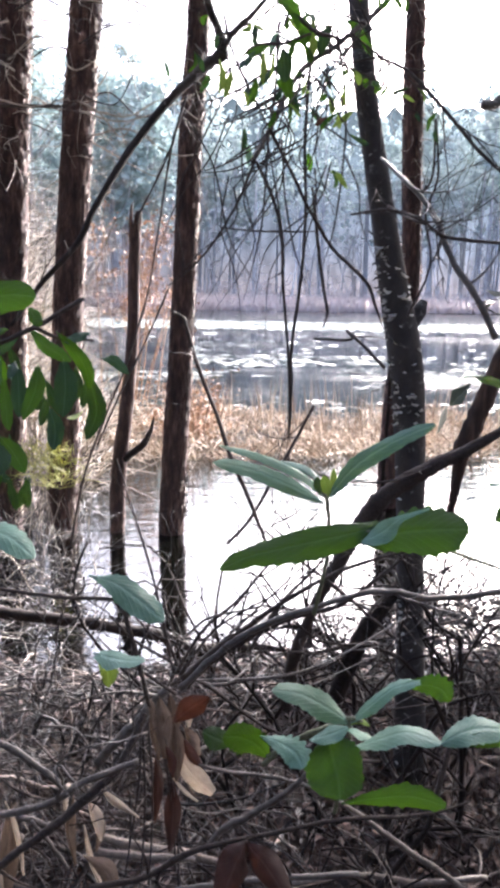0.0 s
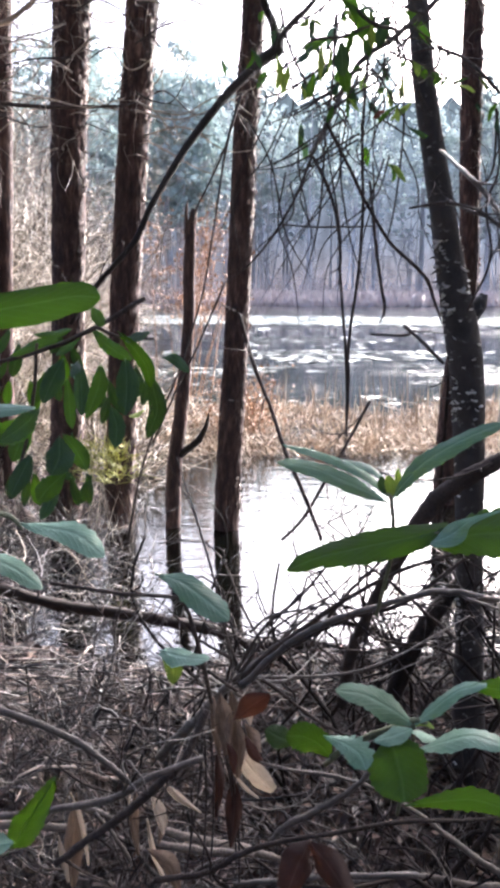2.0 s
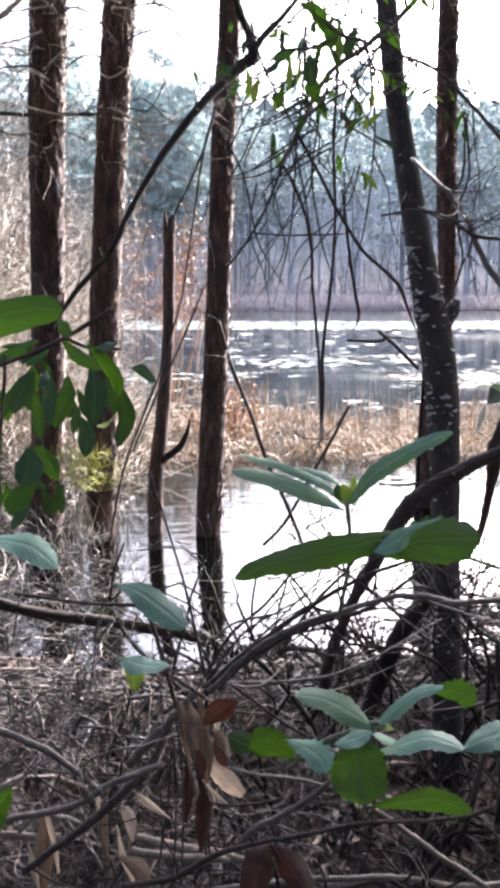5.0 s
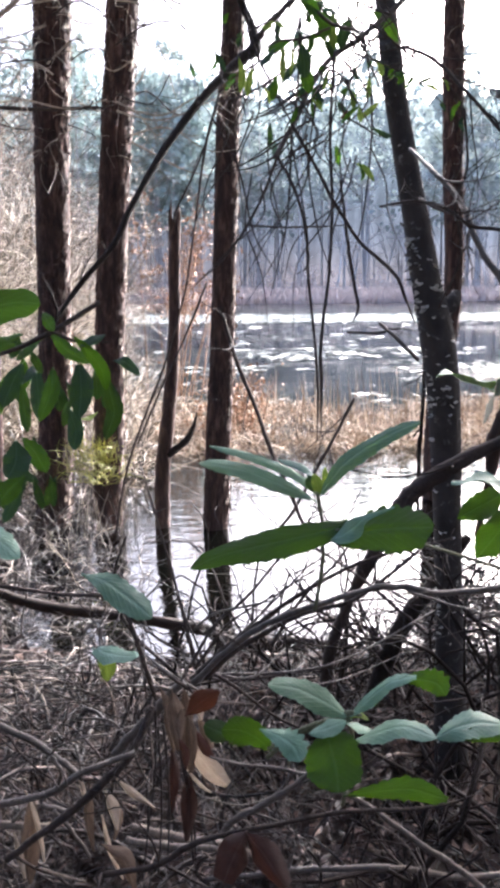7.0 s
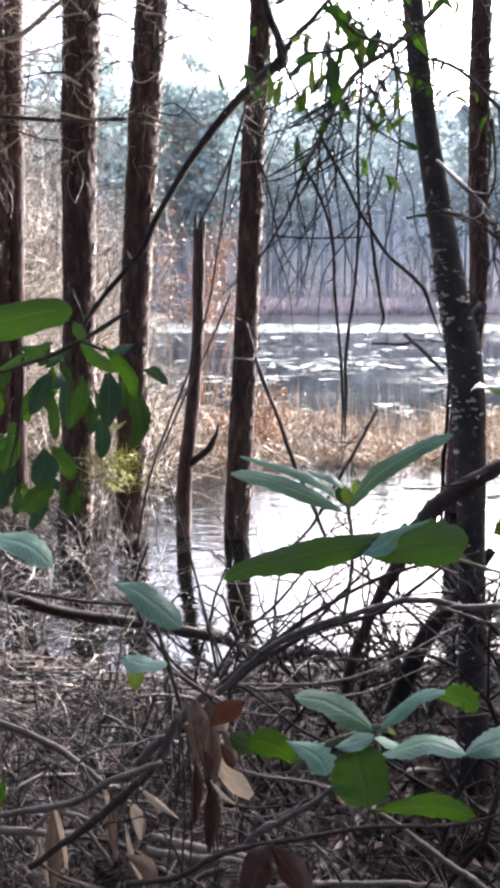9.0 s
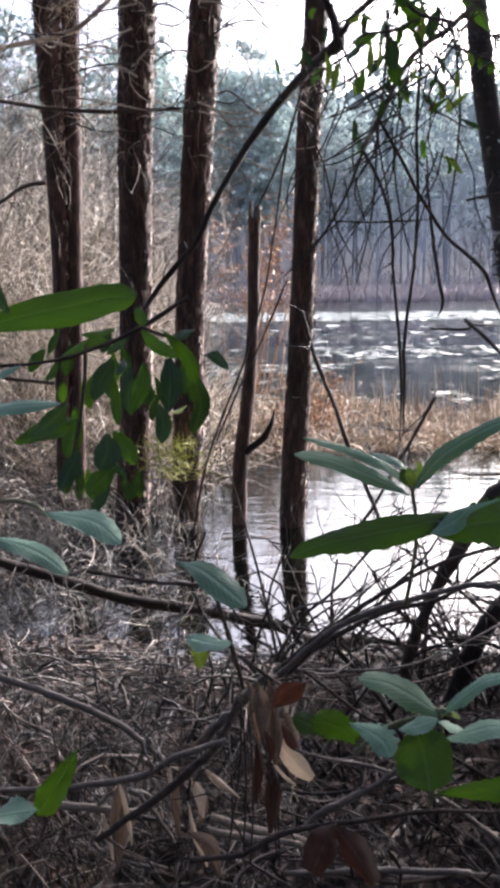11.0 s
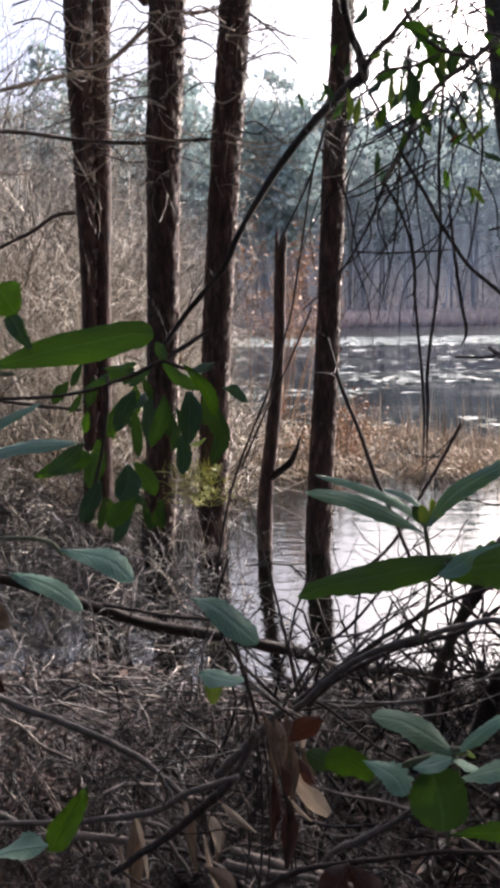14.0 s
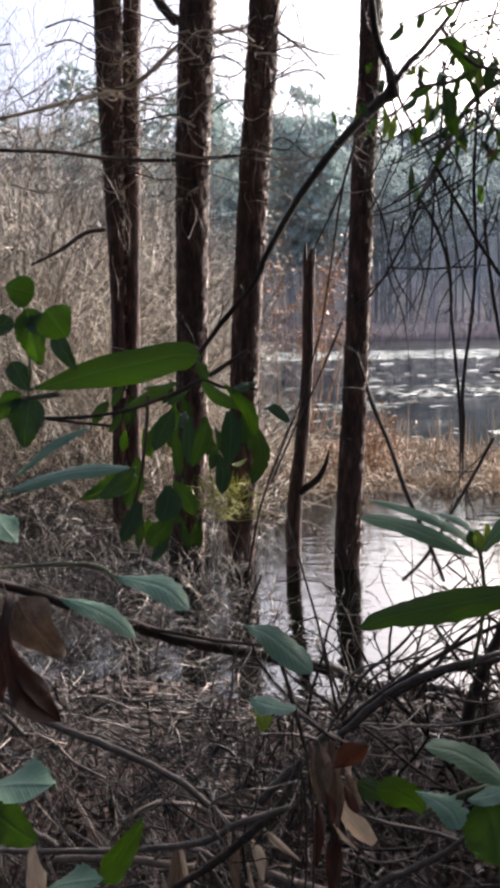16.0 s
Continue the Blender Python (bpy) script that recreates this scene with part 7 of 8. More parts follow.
lower_spray = thing('holly_sprig', (0.057, 0.730, 1.480), 'holly sprig spreading pale and backlit green leaves', 'plant')
limb('stem', [(0.056, 0.74, 1.473, 0.0021), (0.074, 0.72, 1.504, 0.0025), (0.096, 0.71, 1.522, 0.0025), (0.118, 0.7, 1.537, 0.0024), (0.131, 0.7, 1.535, 0.0015)], STEM, '', 'branch', 0, 0, parent=lower_spray)
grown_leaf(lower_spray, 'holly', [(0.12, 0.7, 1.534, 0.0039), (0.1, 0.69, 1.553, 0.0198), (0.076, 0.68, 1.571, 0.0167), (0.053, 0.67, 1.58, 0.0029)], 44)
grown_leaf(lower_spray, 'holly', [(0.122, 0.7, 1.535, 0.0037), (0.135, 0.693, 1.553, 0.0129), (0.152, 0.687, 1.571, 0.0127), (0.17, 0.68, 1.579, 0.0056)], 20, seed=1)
# Extra backlit leaf standing in for the glowing tip of the one before.
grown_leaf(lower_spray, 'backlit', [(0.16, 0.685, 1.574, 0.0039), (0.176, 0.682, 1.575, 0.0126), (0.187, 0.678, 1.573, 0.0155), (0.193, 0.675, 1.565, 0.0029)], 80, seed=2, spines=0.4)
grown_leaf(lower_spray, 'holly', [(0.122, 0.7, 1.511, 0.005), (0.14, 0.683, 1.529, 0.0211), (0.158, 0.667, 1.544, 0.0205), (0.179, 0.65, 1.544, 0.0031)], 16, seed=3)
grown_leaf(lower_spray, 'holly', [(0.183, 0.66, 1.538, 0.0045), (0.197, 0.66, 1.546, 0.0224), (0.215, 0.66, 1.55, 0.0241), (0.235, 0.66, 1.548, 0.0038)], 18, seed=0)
# Backlit leaf added as the lit lower half of the leaf before.
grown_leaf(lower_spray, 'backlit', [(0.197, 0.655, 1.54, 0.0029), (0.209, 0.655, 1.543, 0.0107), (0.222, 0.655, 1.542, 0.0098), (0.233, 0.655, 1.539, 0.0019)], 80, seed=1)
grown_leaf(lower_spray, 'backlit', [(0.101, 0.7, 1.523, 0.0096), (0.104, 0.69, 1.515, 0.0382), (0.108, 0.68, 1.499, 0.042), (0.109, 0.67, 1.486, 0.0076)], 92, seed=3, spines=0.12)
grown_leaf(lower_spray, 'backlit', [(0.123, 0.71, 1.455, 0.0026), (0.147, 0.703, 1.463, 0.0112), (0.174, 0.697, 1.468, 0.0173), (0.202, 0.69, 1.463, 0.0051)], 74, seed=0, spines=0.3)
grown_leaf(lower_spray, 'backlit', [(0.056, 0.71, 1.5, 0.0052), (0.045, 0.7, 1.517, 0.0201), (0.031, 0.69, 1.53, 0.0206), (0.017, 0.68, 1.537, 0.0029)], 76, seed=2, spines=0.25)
grown_leaf(lower_spray, 'shaded', [(0.027, 0.72, 1.506, 0.0041), (0.015, 0.71, 1.517, 0.0172), (0.002, 0.7, 1.53, 0.004)], 58, seed=1)
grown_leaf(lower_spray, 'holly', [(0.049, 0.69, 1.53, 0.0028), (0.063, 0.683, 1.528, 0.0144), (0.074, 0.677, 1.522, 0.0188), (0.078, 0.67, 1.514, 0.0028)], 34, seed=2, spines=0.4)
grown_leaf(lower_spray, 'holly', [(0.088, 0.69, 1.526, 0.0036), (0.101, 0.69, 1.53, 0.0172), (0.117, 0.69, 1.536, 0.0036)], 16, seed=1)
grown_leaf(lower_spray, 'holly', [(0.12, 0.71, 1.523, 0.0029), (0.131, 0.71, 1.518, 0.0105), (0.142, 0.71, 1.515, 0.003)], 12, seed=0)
grown_leaf(lower_spray, 'young', [(0.12, 0.7, 1.533, 0.0022), (0.129, 0.7, 1.536, 0.0054), (0.137, 0.7, 1.531, 0.0017)], 30)
limb('stem', [(0.054, 0.7, 1.506, 0.0014), (0.079, 0.7, 1.523, 0.0018), (0.102, 0.7, 1.532, 0.002), (0.12, 0.7, 1.534, 0.0022)], STEM, '', 'branch', 0, 0, parent=lower_spray)
limb('stem', [(0.113, 0.71, 1.509, 0.0016), (0.117, 0.705, 1.524, 0.0018), (0.12, 0.7, 1.534, 0.002), (0.124, 0.72, 1.516, 0.002), (0.131, 0.74, 1.485, 0.0016), (0.13, 0.76, 1.438, 0.0018), (0.129, 0.78, 1.395, 0.002)], STEM, '', 'branch', 0, 0, parent=lower_spray)
left_sprig = thing('holly_sprig', (-0.049, 0.620, 1.669), 'single pale glossy holly leaf on a bent twig', 'plant')
grown_leaf(left_sprig, 'holly', [(-0.073, 0.62, 1.69, 0.0025), (-0.059, 0.613, 1.688, 0.0143), (-0.042, 0.607, 1.678, 0.019), (-0.027, 0.6, 1.667, 0.0024)], 30, seed=3)
grown_leaf(left_sprig, 'holly', [(-0.076, 0.66, 1.617, 0.008), (-0.063, 0.65, 1.618, 0.0171), (-0.052, 0.64, 1.621, 0.0129), (-0.041, 0.63, 1.625, 0.0026)], 20, seed=1)
grown_leaf(left_sprig, 'young', [(-0.073, 0.66, 1.613, 0.0055), (-0.068, 0.66, 1.605, 0.0121), (-0.068, 0.66, 1.591, 0.0019)], 80, seed=1)
right_sprig = thing('holly_sprig', (0.166, 0.500, 1.778), 'dark glossy holly leaves on a side twig', 'plant')
leaf(right_sprig, 'holly', (0.167, 0.500, 1.781), (0.139, 0.500, 1.781), 0.017, 2, 0)
leaf(right_sprig, 'backlit', (0.169, 0.510, 1.772), (0.143, 0.500, 1.762), 0.014, 75, 0)
leaf(right_sprig, 'backlit', (0.172, 0.500, 1.765), (0.154, 0.500, 1.740), 0.019, 85, 0)
leaf(right_sprig, 'holly', (0.190, 0.600, 1.816), (0.151, 0.580, 1.827), 0.028, 2, 1)
limb('stem', [(0.163, 0.5, 1.779, 0.0009), (0.175, 0.5, 1.781, 0.0009), (0.207, 0.52, 1.779, 0.0013)], STEM, '', 'branch', 0, 0, parent=right_sprig)
side_sprig = thing('holly_sprig', (-0.224, 0.570, 1.745), 'holly sprig with long pale glossy leaves', 'plant')
limb('stem', [(-0.247, 0.57, 1.741, 0.0012), (-0.208, 0.57, 1.746, 0.0011), (-0.174, 0.57, 1.748, 0.0015), (-0.156, 0.57, 1.745, 0.0015), (-0.147, 0.57, 1.737, 0.0011)], STEM, '', 'branch', 0, 0, parent=side_sprig)
grown_leaf(side_sprig, 'holly', [(-0.147, 0.57, 1.74, 0.0024), (-0.13, 0.563, 1.74, 0.0142), (-0.112, 0.557, 1.737, 0.0167), (-0.097, 0.55, 1.727, 0.0018)], 24, seed=2)
grown_leaf(side_sprig, 'holly', [(-0.194, 0.6, 1.713, 0.0041), (-0.174, 0.593, 1.711, 0.015), (-0.156, 0.587, 1.705, 0.0128), (-0.14, 0.58, 1.696, 0.0019)], 24, seed=0)
grown_leaf(side_sprig, 'holly', [(-0.237, 0.62, 1.784, 0.0041), (-0.212, 0.613, 1.793, 0.0129), (-0.185, 0.607, 1.8, 0.0145), (-0.144, 0.6, 1.804, 0.0019)], 30, seed=1)
grown_leaf(side_sprig, 'holly', [(-0.249, 0.66, 1.788, 0.0032), (-0.235, 0.67, 1.8, 0.0095), (-0.22, 0.68, 1.811, 0.0095), (-0.201, 0.69, 1.82, 0.0016)], 30, seed=2)
grown_leaf(side_sprig, 'shaded', [(-0.15, 0.63, 1.798, 0.0025), (-0.159, 0.63, 1.789, 0.0134), (-0.176, 0.63, 1.777, 0.0021)], 60, seed=2)
leaf(side_sprig, 'backlit', (-0.196, 0.800, 1.759), (-0.245, 0.780, 1.743), 0.019, 70, 0)
leaf(side_sprig, 'holly', (-0.222, 0.550, 1.787), (-0.197, 0.540, 1.769), 0.020, 2, 0)
limb('stem', [(-0.238, 0.62, 1.782, 0.0012), (-0.258, 0.62, 1.77, 0.0017), (-0.289, 0.62, 1.754, 0.0022)], STEM, '', 'branch', 0, 0, parent=side_sprig)
broad_leaf_sprig = thing('holly_sprig', (-0.313, 0.850, 1.830), 'large backlit bright green holly leaf on a twig', 'plant')
limb('stem', [(-0.384, 0.85, 1.824, 0.0024), (-0.325, 0.85, 1.828, 0.0023), (-0.286, 0.85, 1.832, 0.0023)], STEM, '', 'branch', 0, 0, parent=broad_leaf_sprig)
grown_leaf(broad_leaf_sprig, 'backlit', [(-0.311, 0.85, 1.838, 0.0041), (-0.277, 0.848, 1.846, 0.0205), (-0.238, 0.846, 1.855, 0.031), (-0.2, 0.844, 1.862, 0.0345), (-0.167, 0.842, 1.868, 0.0282), (-0.143, 0.84, 1.867, 0.0015)], 67, seed=3, spines=0.05)
leaf(broad_leaf_sprig, 'backlit', (-0.314, 0.850, 1.916), (-0.300, 0.840, 1.861), 0.030, 95, 0)
leaf(broad_leaf_sprig, 'backlit', (-0.306, 0.850, 1.929), (-0.330, 0.840, 1.937), 0.029, 80, 0)
leaf(broad_leaf_sprig, 'shaded', (-0.334, 0.850, 1.864), (-0.315, 0.840, 1.837), 0.020, 60, 0)
leaf(broad_leaf_sprig, 'shaded', (-0.313, 0.850, 1.907), (-0.287, 0.840, 1.891), 0.020, 80, 0)
leaf(broad_leaf_sprig, 'shaded', (-0.317, 0.850, 1.830), (-0.322, 0.840, 1.780), 0.032, 100, 0)
leaf(broad_leaf_sprig, 'backlit', (-0.330, 0.850, 1.836), (-0.345, 0.840, 1.809), 0.020, 70, 0)
leaf(broad_leaf_sprig, 'shaded', (-0.289, 0.850, 1.890), (-0.264, 0.840, 1.855), 0.016, 80, 0)
leaf(broad_leaf_sprig, 'shaded', (-0.331, 0.850, 1.908), (-0.351, 0.840, 1.887), 0.019, 80, 0)
limb('stem', [(-0.319, 0.85, 1.819, 0.0017), (-0.315, 0.85, 1.864, 0.0017), (-0.316, 0.85, 1.907, 0.0017), (-0.326, 0.86, 1.952, 0.0018)], STEM, '', 'branch', 0, 0, parent=broad_leaf_sprig)
hanging_sprig = thing('holly_sprig', (-0.236, 1.120, 1.806), 'holly branch with many dark hanging evergreen leaves', 'plant')
limb('stem', [(-0.138, 1.15, 1.862, 0.003), (-0.199, 1.13, 1.827, 0.003), (-0.243, 1.12, 1.806, 0.003), (-0.307, 1.1, 1.786, 0.0023), (-0.376, 1.1, 1.78, 0.0023), (-0.468, 1.1, 1.784, 0.0024)], LIMB_BARK, '', 'branch', 6, 0, long=0.06, parent=hanging_sprig)
limb('stem', [(-0.27, 1.12, 1.807, 0.0023), (-0.278, 1.12, 1.74, 0.0023), (-0.29, 1.12, 1.679, 0.0023), (-0.314, 1.12, 1.616, 0.0016)], LIMB_BARK, '', 'branch', 3, 0, long=0.05, parent=hanging_sprig)
limb('stem', [(-0.197, 1.12, 1.827, 0.0022), (-0.168, 1.12, 1.816, 0.0022), (-0.124, 1.12, 1.813, 0.0015)], LIMB_BARK, '', 'branch', 3, 0, long=0.05, parent=hanging_sprig)
grown_leaf(hanging_sprig, 'shaded', [(-0.105, 1.03, 1.798, 0.0023), (-0.091, 1.02, 1.797, 0.0127), (-0.075, 1.01, 1.783, 0.0017)], 60, seed=0, spines=0.08)
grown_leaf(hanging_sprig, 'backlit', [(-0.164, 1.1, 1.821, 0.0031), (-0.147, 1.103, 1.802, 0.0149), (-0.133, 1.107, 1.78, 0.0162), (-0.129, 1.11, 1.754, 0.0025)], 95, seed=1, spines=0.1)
grown_leaf(hanging_sprig, 'shaded', [(-0.13, 1.12, 1.77, 0.0032), (-0.125, 1.123, 1.743, 0.019), (-0.123, 1.127, 1.72, 0.0204), (-0.136, 1.13, 1.686, 0.0026)], 95, seed=2, spines=0.1)
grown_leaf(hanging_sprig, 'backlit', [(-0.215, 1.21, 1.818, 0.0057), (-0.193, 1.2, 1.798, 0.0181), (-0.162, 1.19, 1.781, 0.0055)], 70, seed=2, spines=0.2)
grown_leaf(hanging_sprig, 'shaded', [(-0.155, 1.075, 1.79, 0.0086), (-0.152, 1.065, 1.763, 0.0269), (-0.154, 1.055, 1.727, 0.0037)], 95, seed=3, spines=0.08)
grown_leaf(hanging_sprig, 'shaded', [(-0.187, 1.165, 1.72, 0.0054), (-0.179, 1.155, 1.696, 0.0217), (-0.18, 1.145, 1.67, 0.004)], 100, seed=0, spines=0.14)
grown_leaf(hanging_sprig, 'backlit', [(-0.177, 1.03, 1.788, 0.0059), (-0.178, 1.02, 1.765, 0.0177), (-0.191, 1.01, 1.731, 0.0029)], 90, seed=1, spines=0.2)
grown_leaf(hanging_sprig, 'shaded', [(-0.218, 1.12, 1.776, 0.0105), (-0.215, 1.11, 1.748, 0.0195), (-0.214, 1.1, 1.72, 0.0032)], 100, seed=2, spines=0.08)
grown_leaf(hanging_sprig, 'shaded', [(-0.258, 1.21, 1.778, 0.007), (-0.27, 1.2, 1.755, 0.0266), (-0.283, 1.19, 1.722, 0.0034)], 80, seed=3, spines=0.14)
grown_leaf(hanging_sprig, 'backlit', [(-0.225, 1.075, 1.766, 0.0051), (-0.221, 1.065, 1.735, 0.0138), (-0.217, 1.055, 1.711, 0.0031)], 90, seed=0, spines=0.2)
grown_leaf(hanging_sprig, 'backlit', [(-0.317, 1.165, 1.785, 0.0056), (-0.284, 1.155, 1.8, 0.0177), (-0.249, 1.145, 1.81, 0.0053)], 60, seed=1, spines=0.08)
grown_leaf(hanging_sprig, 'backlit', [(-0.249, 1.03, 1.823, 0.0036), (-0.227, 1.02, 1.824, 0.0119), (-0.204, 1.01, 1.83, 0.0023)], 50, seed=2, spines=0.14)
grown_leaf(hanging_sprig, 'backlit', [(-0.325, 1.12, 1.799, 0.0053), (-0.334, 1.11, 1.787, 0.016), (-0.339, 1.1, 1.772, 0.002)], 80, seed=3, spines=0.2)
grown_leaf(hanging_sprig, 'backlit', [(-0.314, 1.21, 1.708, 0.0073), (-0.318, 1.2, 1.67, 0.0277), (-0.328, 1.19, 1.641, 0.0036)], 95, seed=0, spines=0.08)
grown_leaf(hanging_sprig, 'shaded', [(-0.237, 1.075, 1.696, 0.0064), (-0.236, 1.065, 1.674, 0.0329), (-0.244, 1.055, 1.654, 0.0038)], 55, seed=1, spines=0.14)
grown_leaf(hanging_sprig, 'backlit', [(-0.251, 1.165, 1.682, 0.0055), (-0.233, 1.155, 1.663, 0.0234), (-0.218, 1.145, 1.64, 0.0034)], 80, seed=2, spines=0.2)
grown_leaf(hanging_sprig, 'shaded', [(-0.261, 1.03, 1.683, 0.0062), (-0.27, 1.02, 1.663, 0.0209), (-0.281, 1.01, 1.639, 0.003)], 90, seed=3, spines=0.08)
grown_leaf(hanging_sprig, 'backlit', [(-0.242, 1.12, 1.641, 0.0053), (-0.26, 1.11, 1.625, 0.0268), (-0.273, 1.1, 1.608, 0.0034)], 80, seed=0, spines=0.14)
grown_leaf(hanging_sprig, 'shaded', [(-0.27, 1.21, 1.603, 0.0048), (-0.282, 1.2, 1.58, 0.0167), (-0.293, 1.19, 1.558, 0.0024)], 90, seed=1, spines=0.2)
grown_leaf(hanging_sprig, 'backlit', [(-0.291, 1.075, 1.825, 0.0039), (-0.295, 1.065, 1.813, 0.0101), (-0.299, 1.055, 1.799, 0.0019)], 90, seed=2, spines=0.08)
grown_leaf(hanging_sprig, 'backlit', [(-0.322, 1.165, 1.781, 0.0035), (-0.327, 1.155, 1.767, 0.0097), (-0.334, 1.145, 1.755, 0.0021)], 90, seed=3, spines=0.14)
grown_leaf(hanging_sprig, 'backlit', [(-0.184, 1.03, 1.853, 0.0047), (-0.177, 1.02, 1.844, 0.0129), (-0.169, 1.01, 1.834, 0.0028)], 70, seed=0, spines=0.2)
grown_leaf(hanging_sprig, 'shaded', [(-0.13, 1.12, 1.822, 0.0039), (-0.143, 1.11, 1.817, 0.0127), (-0.157, 1.1, 1.811, 0.0026)], 60, seed=1, spines=0.08)
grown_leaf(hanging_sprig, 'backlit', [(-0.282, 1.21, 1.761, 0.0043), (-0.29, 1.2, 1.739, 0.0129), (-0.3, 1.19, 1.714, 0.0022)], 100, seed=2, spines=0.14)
grown_leaf(hanging_sprig, 'shaded', [(-0.211, 1.075, 1.789, 0.0038), (-0.212, 1.065, 1.782, 0.0111), (-0.215, 1.055, 1.772, 0.0025)], 30, seed=3, spines=0.2)
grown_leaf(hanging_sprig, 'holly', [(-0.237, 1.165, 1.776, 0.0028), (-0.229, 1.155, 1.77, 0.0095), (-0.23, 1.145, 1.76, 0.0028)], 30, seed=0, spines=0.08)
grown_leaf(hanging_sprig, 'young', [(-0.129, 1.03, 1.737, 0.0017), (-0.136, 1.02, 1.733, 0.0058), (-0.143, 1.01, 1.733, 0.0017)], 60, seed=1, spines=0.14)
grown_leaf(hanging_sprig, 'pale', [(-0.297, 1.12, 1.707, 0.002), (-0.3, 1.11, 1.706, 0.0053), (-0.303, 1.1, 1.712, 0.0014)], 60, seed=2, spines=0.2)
grown_leaf(hanging_sprig, 'shaded', [(-0.211, 1.205, 1.741, 0.0028), (-0.211, 1.21, 1.725, 0.0134), (-0.212, 1.215, 1.711, 0.0017)], 70, seed=0, spines=0.1)
grown_leaf(hanging_sprig, 'shaded', [(-0.26, 1.214, 1.818, 0.0029), (-0.269, 1.219, 1.801, 0.0163), (-0.277, 1.224, 1.786, 0.0017)], 79, seed=1, spines=0.1)
grown_leaf(hanging_sprig, 'shaded', [(-0.314, 1.217, 1.691, 0.0029), (-0.321, 1.222, 1.663, 0.0122), (-0.329, 1.227, 1.64, 0.0018)], 65, seed=2, spines=0.1)
grown_leaf(hanging_sprig, 'shaded', [(-0.159, 1.214, 1.769, 0.0028), (-0.159, 1.219, 1.746, 0.0167), (-0.159, 1.224, 1.726, 0.0017)], 67, seed=3, spines=0.1)
grown_leaf(hanging_sprig, 'shaded', [(-0.234, 1.229, 1.815, 0.0029), (-0.254, 1.234, 1.797, 0.0146), (-0.274, 1.239, 1.782, 0.0017)], 55, seed=0, spines=0.1)
grown_leaf(hanging_sprig, 'shaded', [(-0.231, 1.281, 1.749, 0.003), (-0.222, 1.286, 1.722, 0.0123), (-0.213, 1.291, 1.7, 0.0018)], 85, seed=1, spines=0.1)
grown_leaf(hanging_sprig, 'shaded', [(-0.2, 1.238, 1.726, 0.0029), (-0.208, 1.243, 1.704, 0.0146), (-0.215, 1.248, 1.684, 0.0017)], 55, seed=2, spines=0.1)
grown_leaf(hanging_sprig, 'shaded', [(-0.251, 1.235, 1.795, 0.0029), (-0.246, 1.24, 1.776, 0.0129), (-0.24, 1.245, 1.761, 0.0017)], 88, seed=3, spines=0.1)
grown_leaf(hanging_sprig, 'shaded', [(-0.3, 1.257, 1.63, 0.003), (-0.28, 1.262, 1.612, 0.0136), (-0.259, 1.267, 1.596, 0.0018)], 64, seed=0, spines=0.1)
grown_leaf(hanging_sprig, 'shaded', [(-0.292, 1.294, 1.747, 0.0031), (-0.289, 1.299, 1.727, 0.0158), (-0.286, 1.304, 1.709, 0.0019)], 101, seed=1, spines=0.1)
grown_leaf(hanging_sprig, 'shaded', [(-0.2, 1.221, 1.751, 0.0029), (-0.191, 1.226, 1.724, 0.0143), (-0.182, 1.231, 1.702, 0.0017)], 71, seed=2, spines=0.1)
grown_leaf(hanging_sprig, 'shaded', [(-0.258, 1.233, 1.609, 0.0029), (-0.254, 1.238, 1.584, 0.0123), (-0.25, 1.243, 1.562, 0.0018)], 101, seed=3, spines=0.1)
grown_leaf(hanging_sprig, 'shaded', [(-0.316, 1.208, 1.8, 0.0029), (-0.323, 1.213, 1.775, 0.0168), (-0.331, 1.218, 1.754, 0.0017)], 94, seed=0, spines=0.1)
grown_leaf(hanging_sprig, 'shaded', [(-0.238, 1.252, 1.609, 0.003), (-0.238, 1.257, 1.582, 0.013), (-0.238, 1.262, 1.56, 0.0018)], 80, seed=1, spines=0.1)
grown_leaf(hanging_sprig, 'shaded', [(-0.16, 1.257, 1.756, 0.0029), (-0.169, 1.262, 1.739, 0.0144), (-0.179, 1.267, 1.724, 0.0017)], 87, seed=2, spines=0.1)
grown_leaf(hanging_sprig, 'shaded', [(-0.255, 1.237, 1.671, 0.0029), (-0.257, 1.242, 1.646, 0.0157), (-0.259, 1.247, 1.625, 0.0018)], 72, seed=3, spines=0.1)
grown_leaf(hanging_sprig, 'shaded', [(-0.326, 1.261, 1.607, 0.0031), (-0.332, 1.266, 1.579, 0.013), (-0.338, 1.271, 1.555, 0.0019)], 97, seed=0, spines=0.1)
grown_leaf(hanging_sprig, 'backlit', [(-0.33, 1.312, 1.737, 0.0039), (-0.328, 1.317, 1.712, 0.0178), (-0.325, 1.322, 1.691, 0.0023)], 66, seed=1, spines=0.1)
grown_leaf(hanging_sprig, 'shaded', [(-0.288, 1.312, 1.595, 0.0031), (-0.302, 1.317, 1.575, 0.0152), (-0.316, 1.322, 1.557, 0.002)], 99, seed=2, spines=0.1)
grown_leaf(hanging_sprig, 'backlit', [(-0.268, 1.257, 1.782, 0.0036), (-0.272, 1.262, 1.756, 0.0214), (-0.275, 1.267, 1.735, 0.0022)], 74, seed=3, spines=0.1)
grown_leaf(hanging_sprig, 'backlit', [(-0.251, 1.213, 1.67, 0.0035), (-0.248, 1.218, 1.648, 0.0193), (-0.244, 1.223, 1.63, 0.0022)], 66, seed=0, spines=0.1)
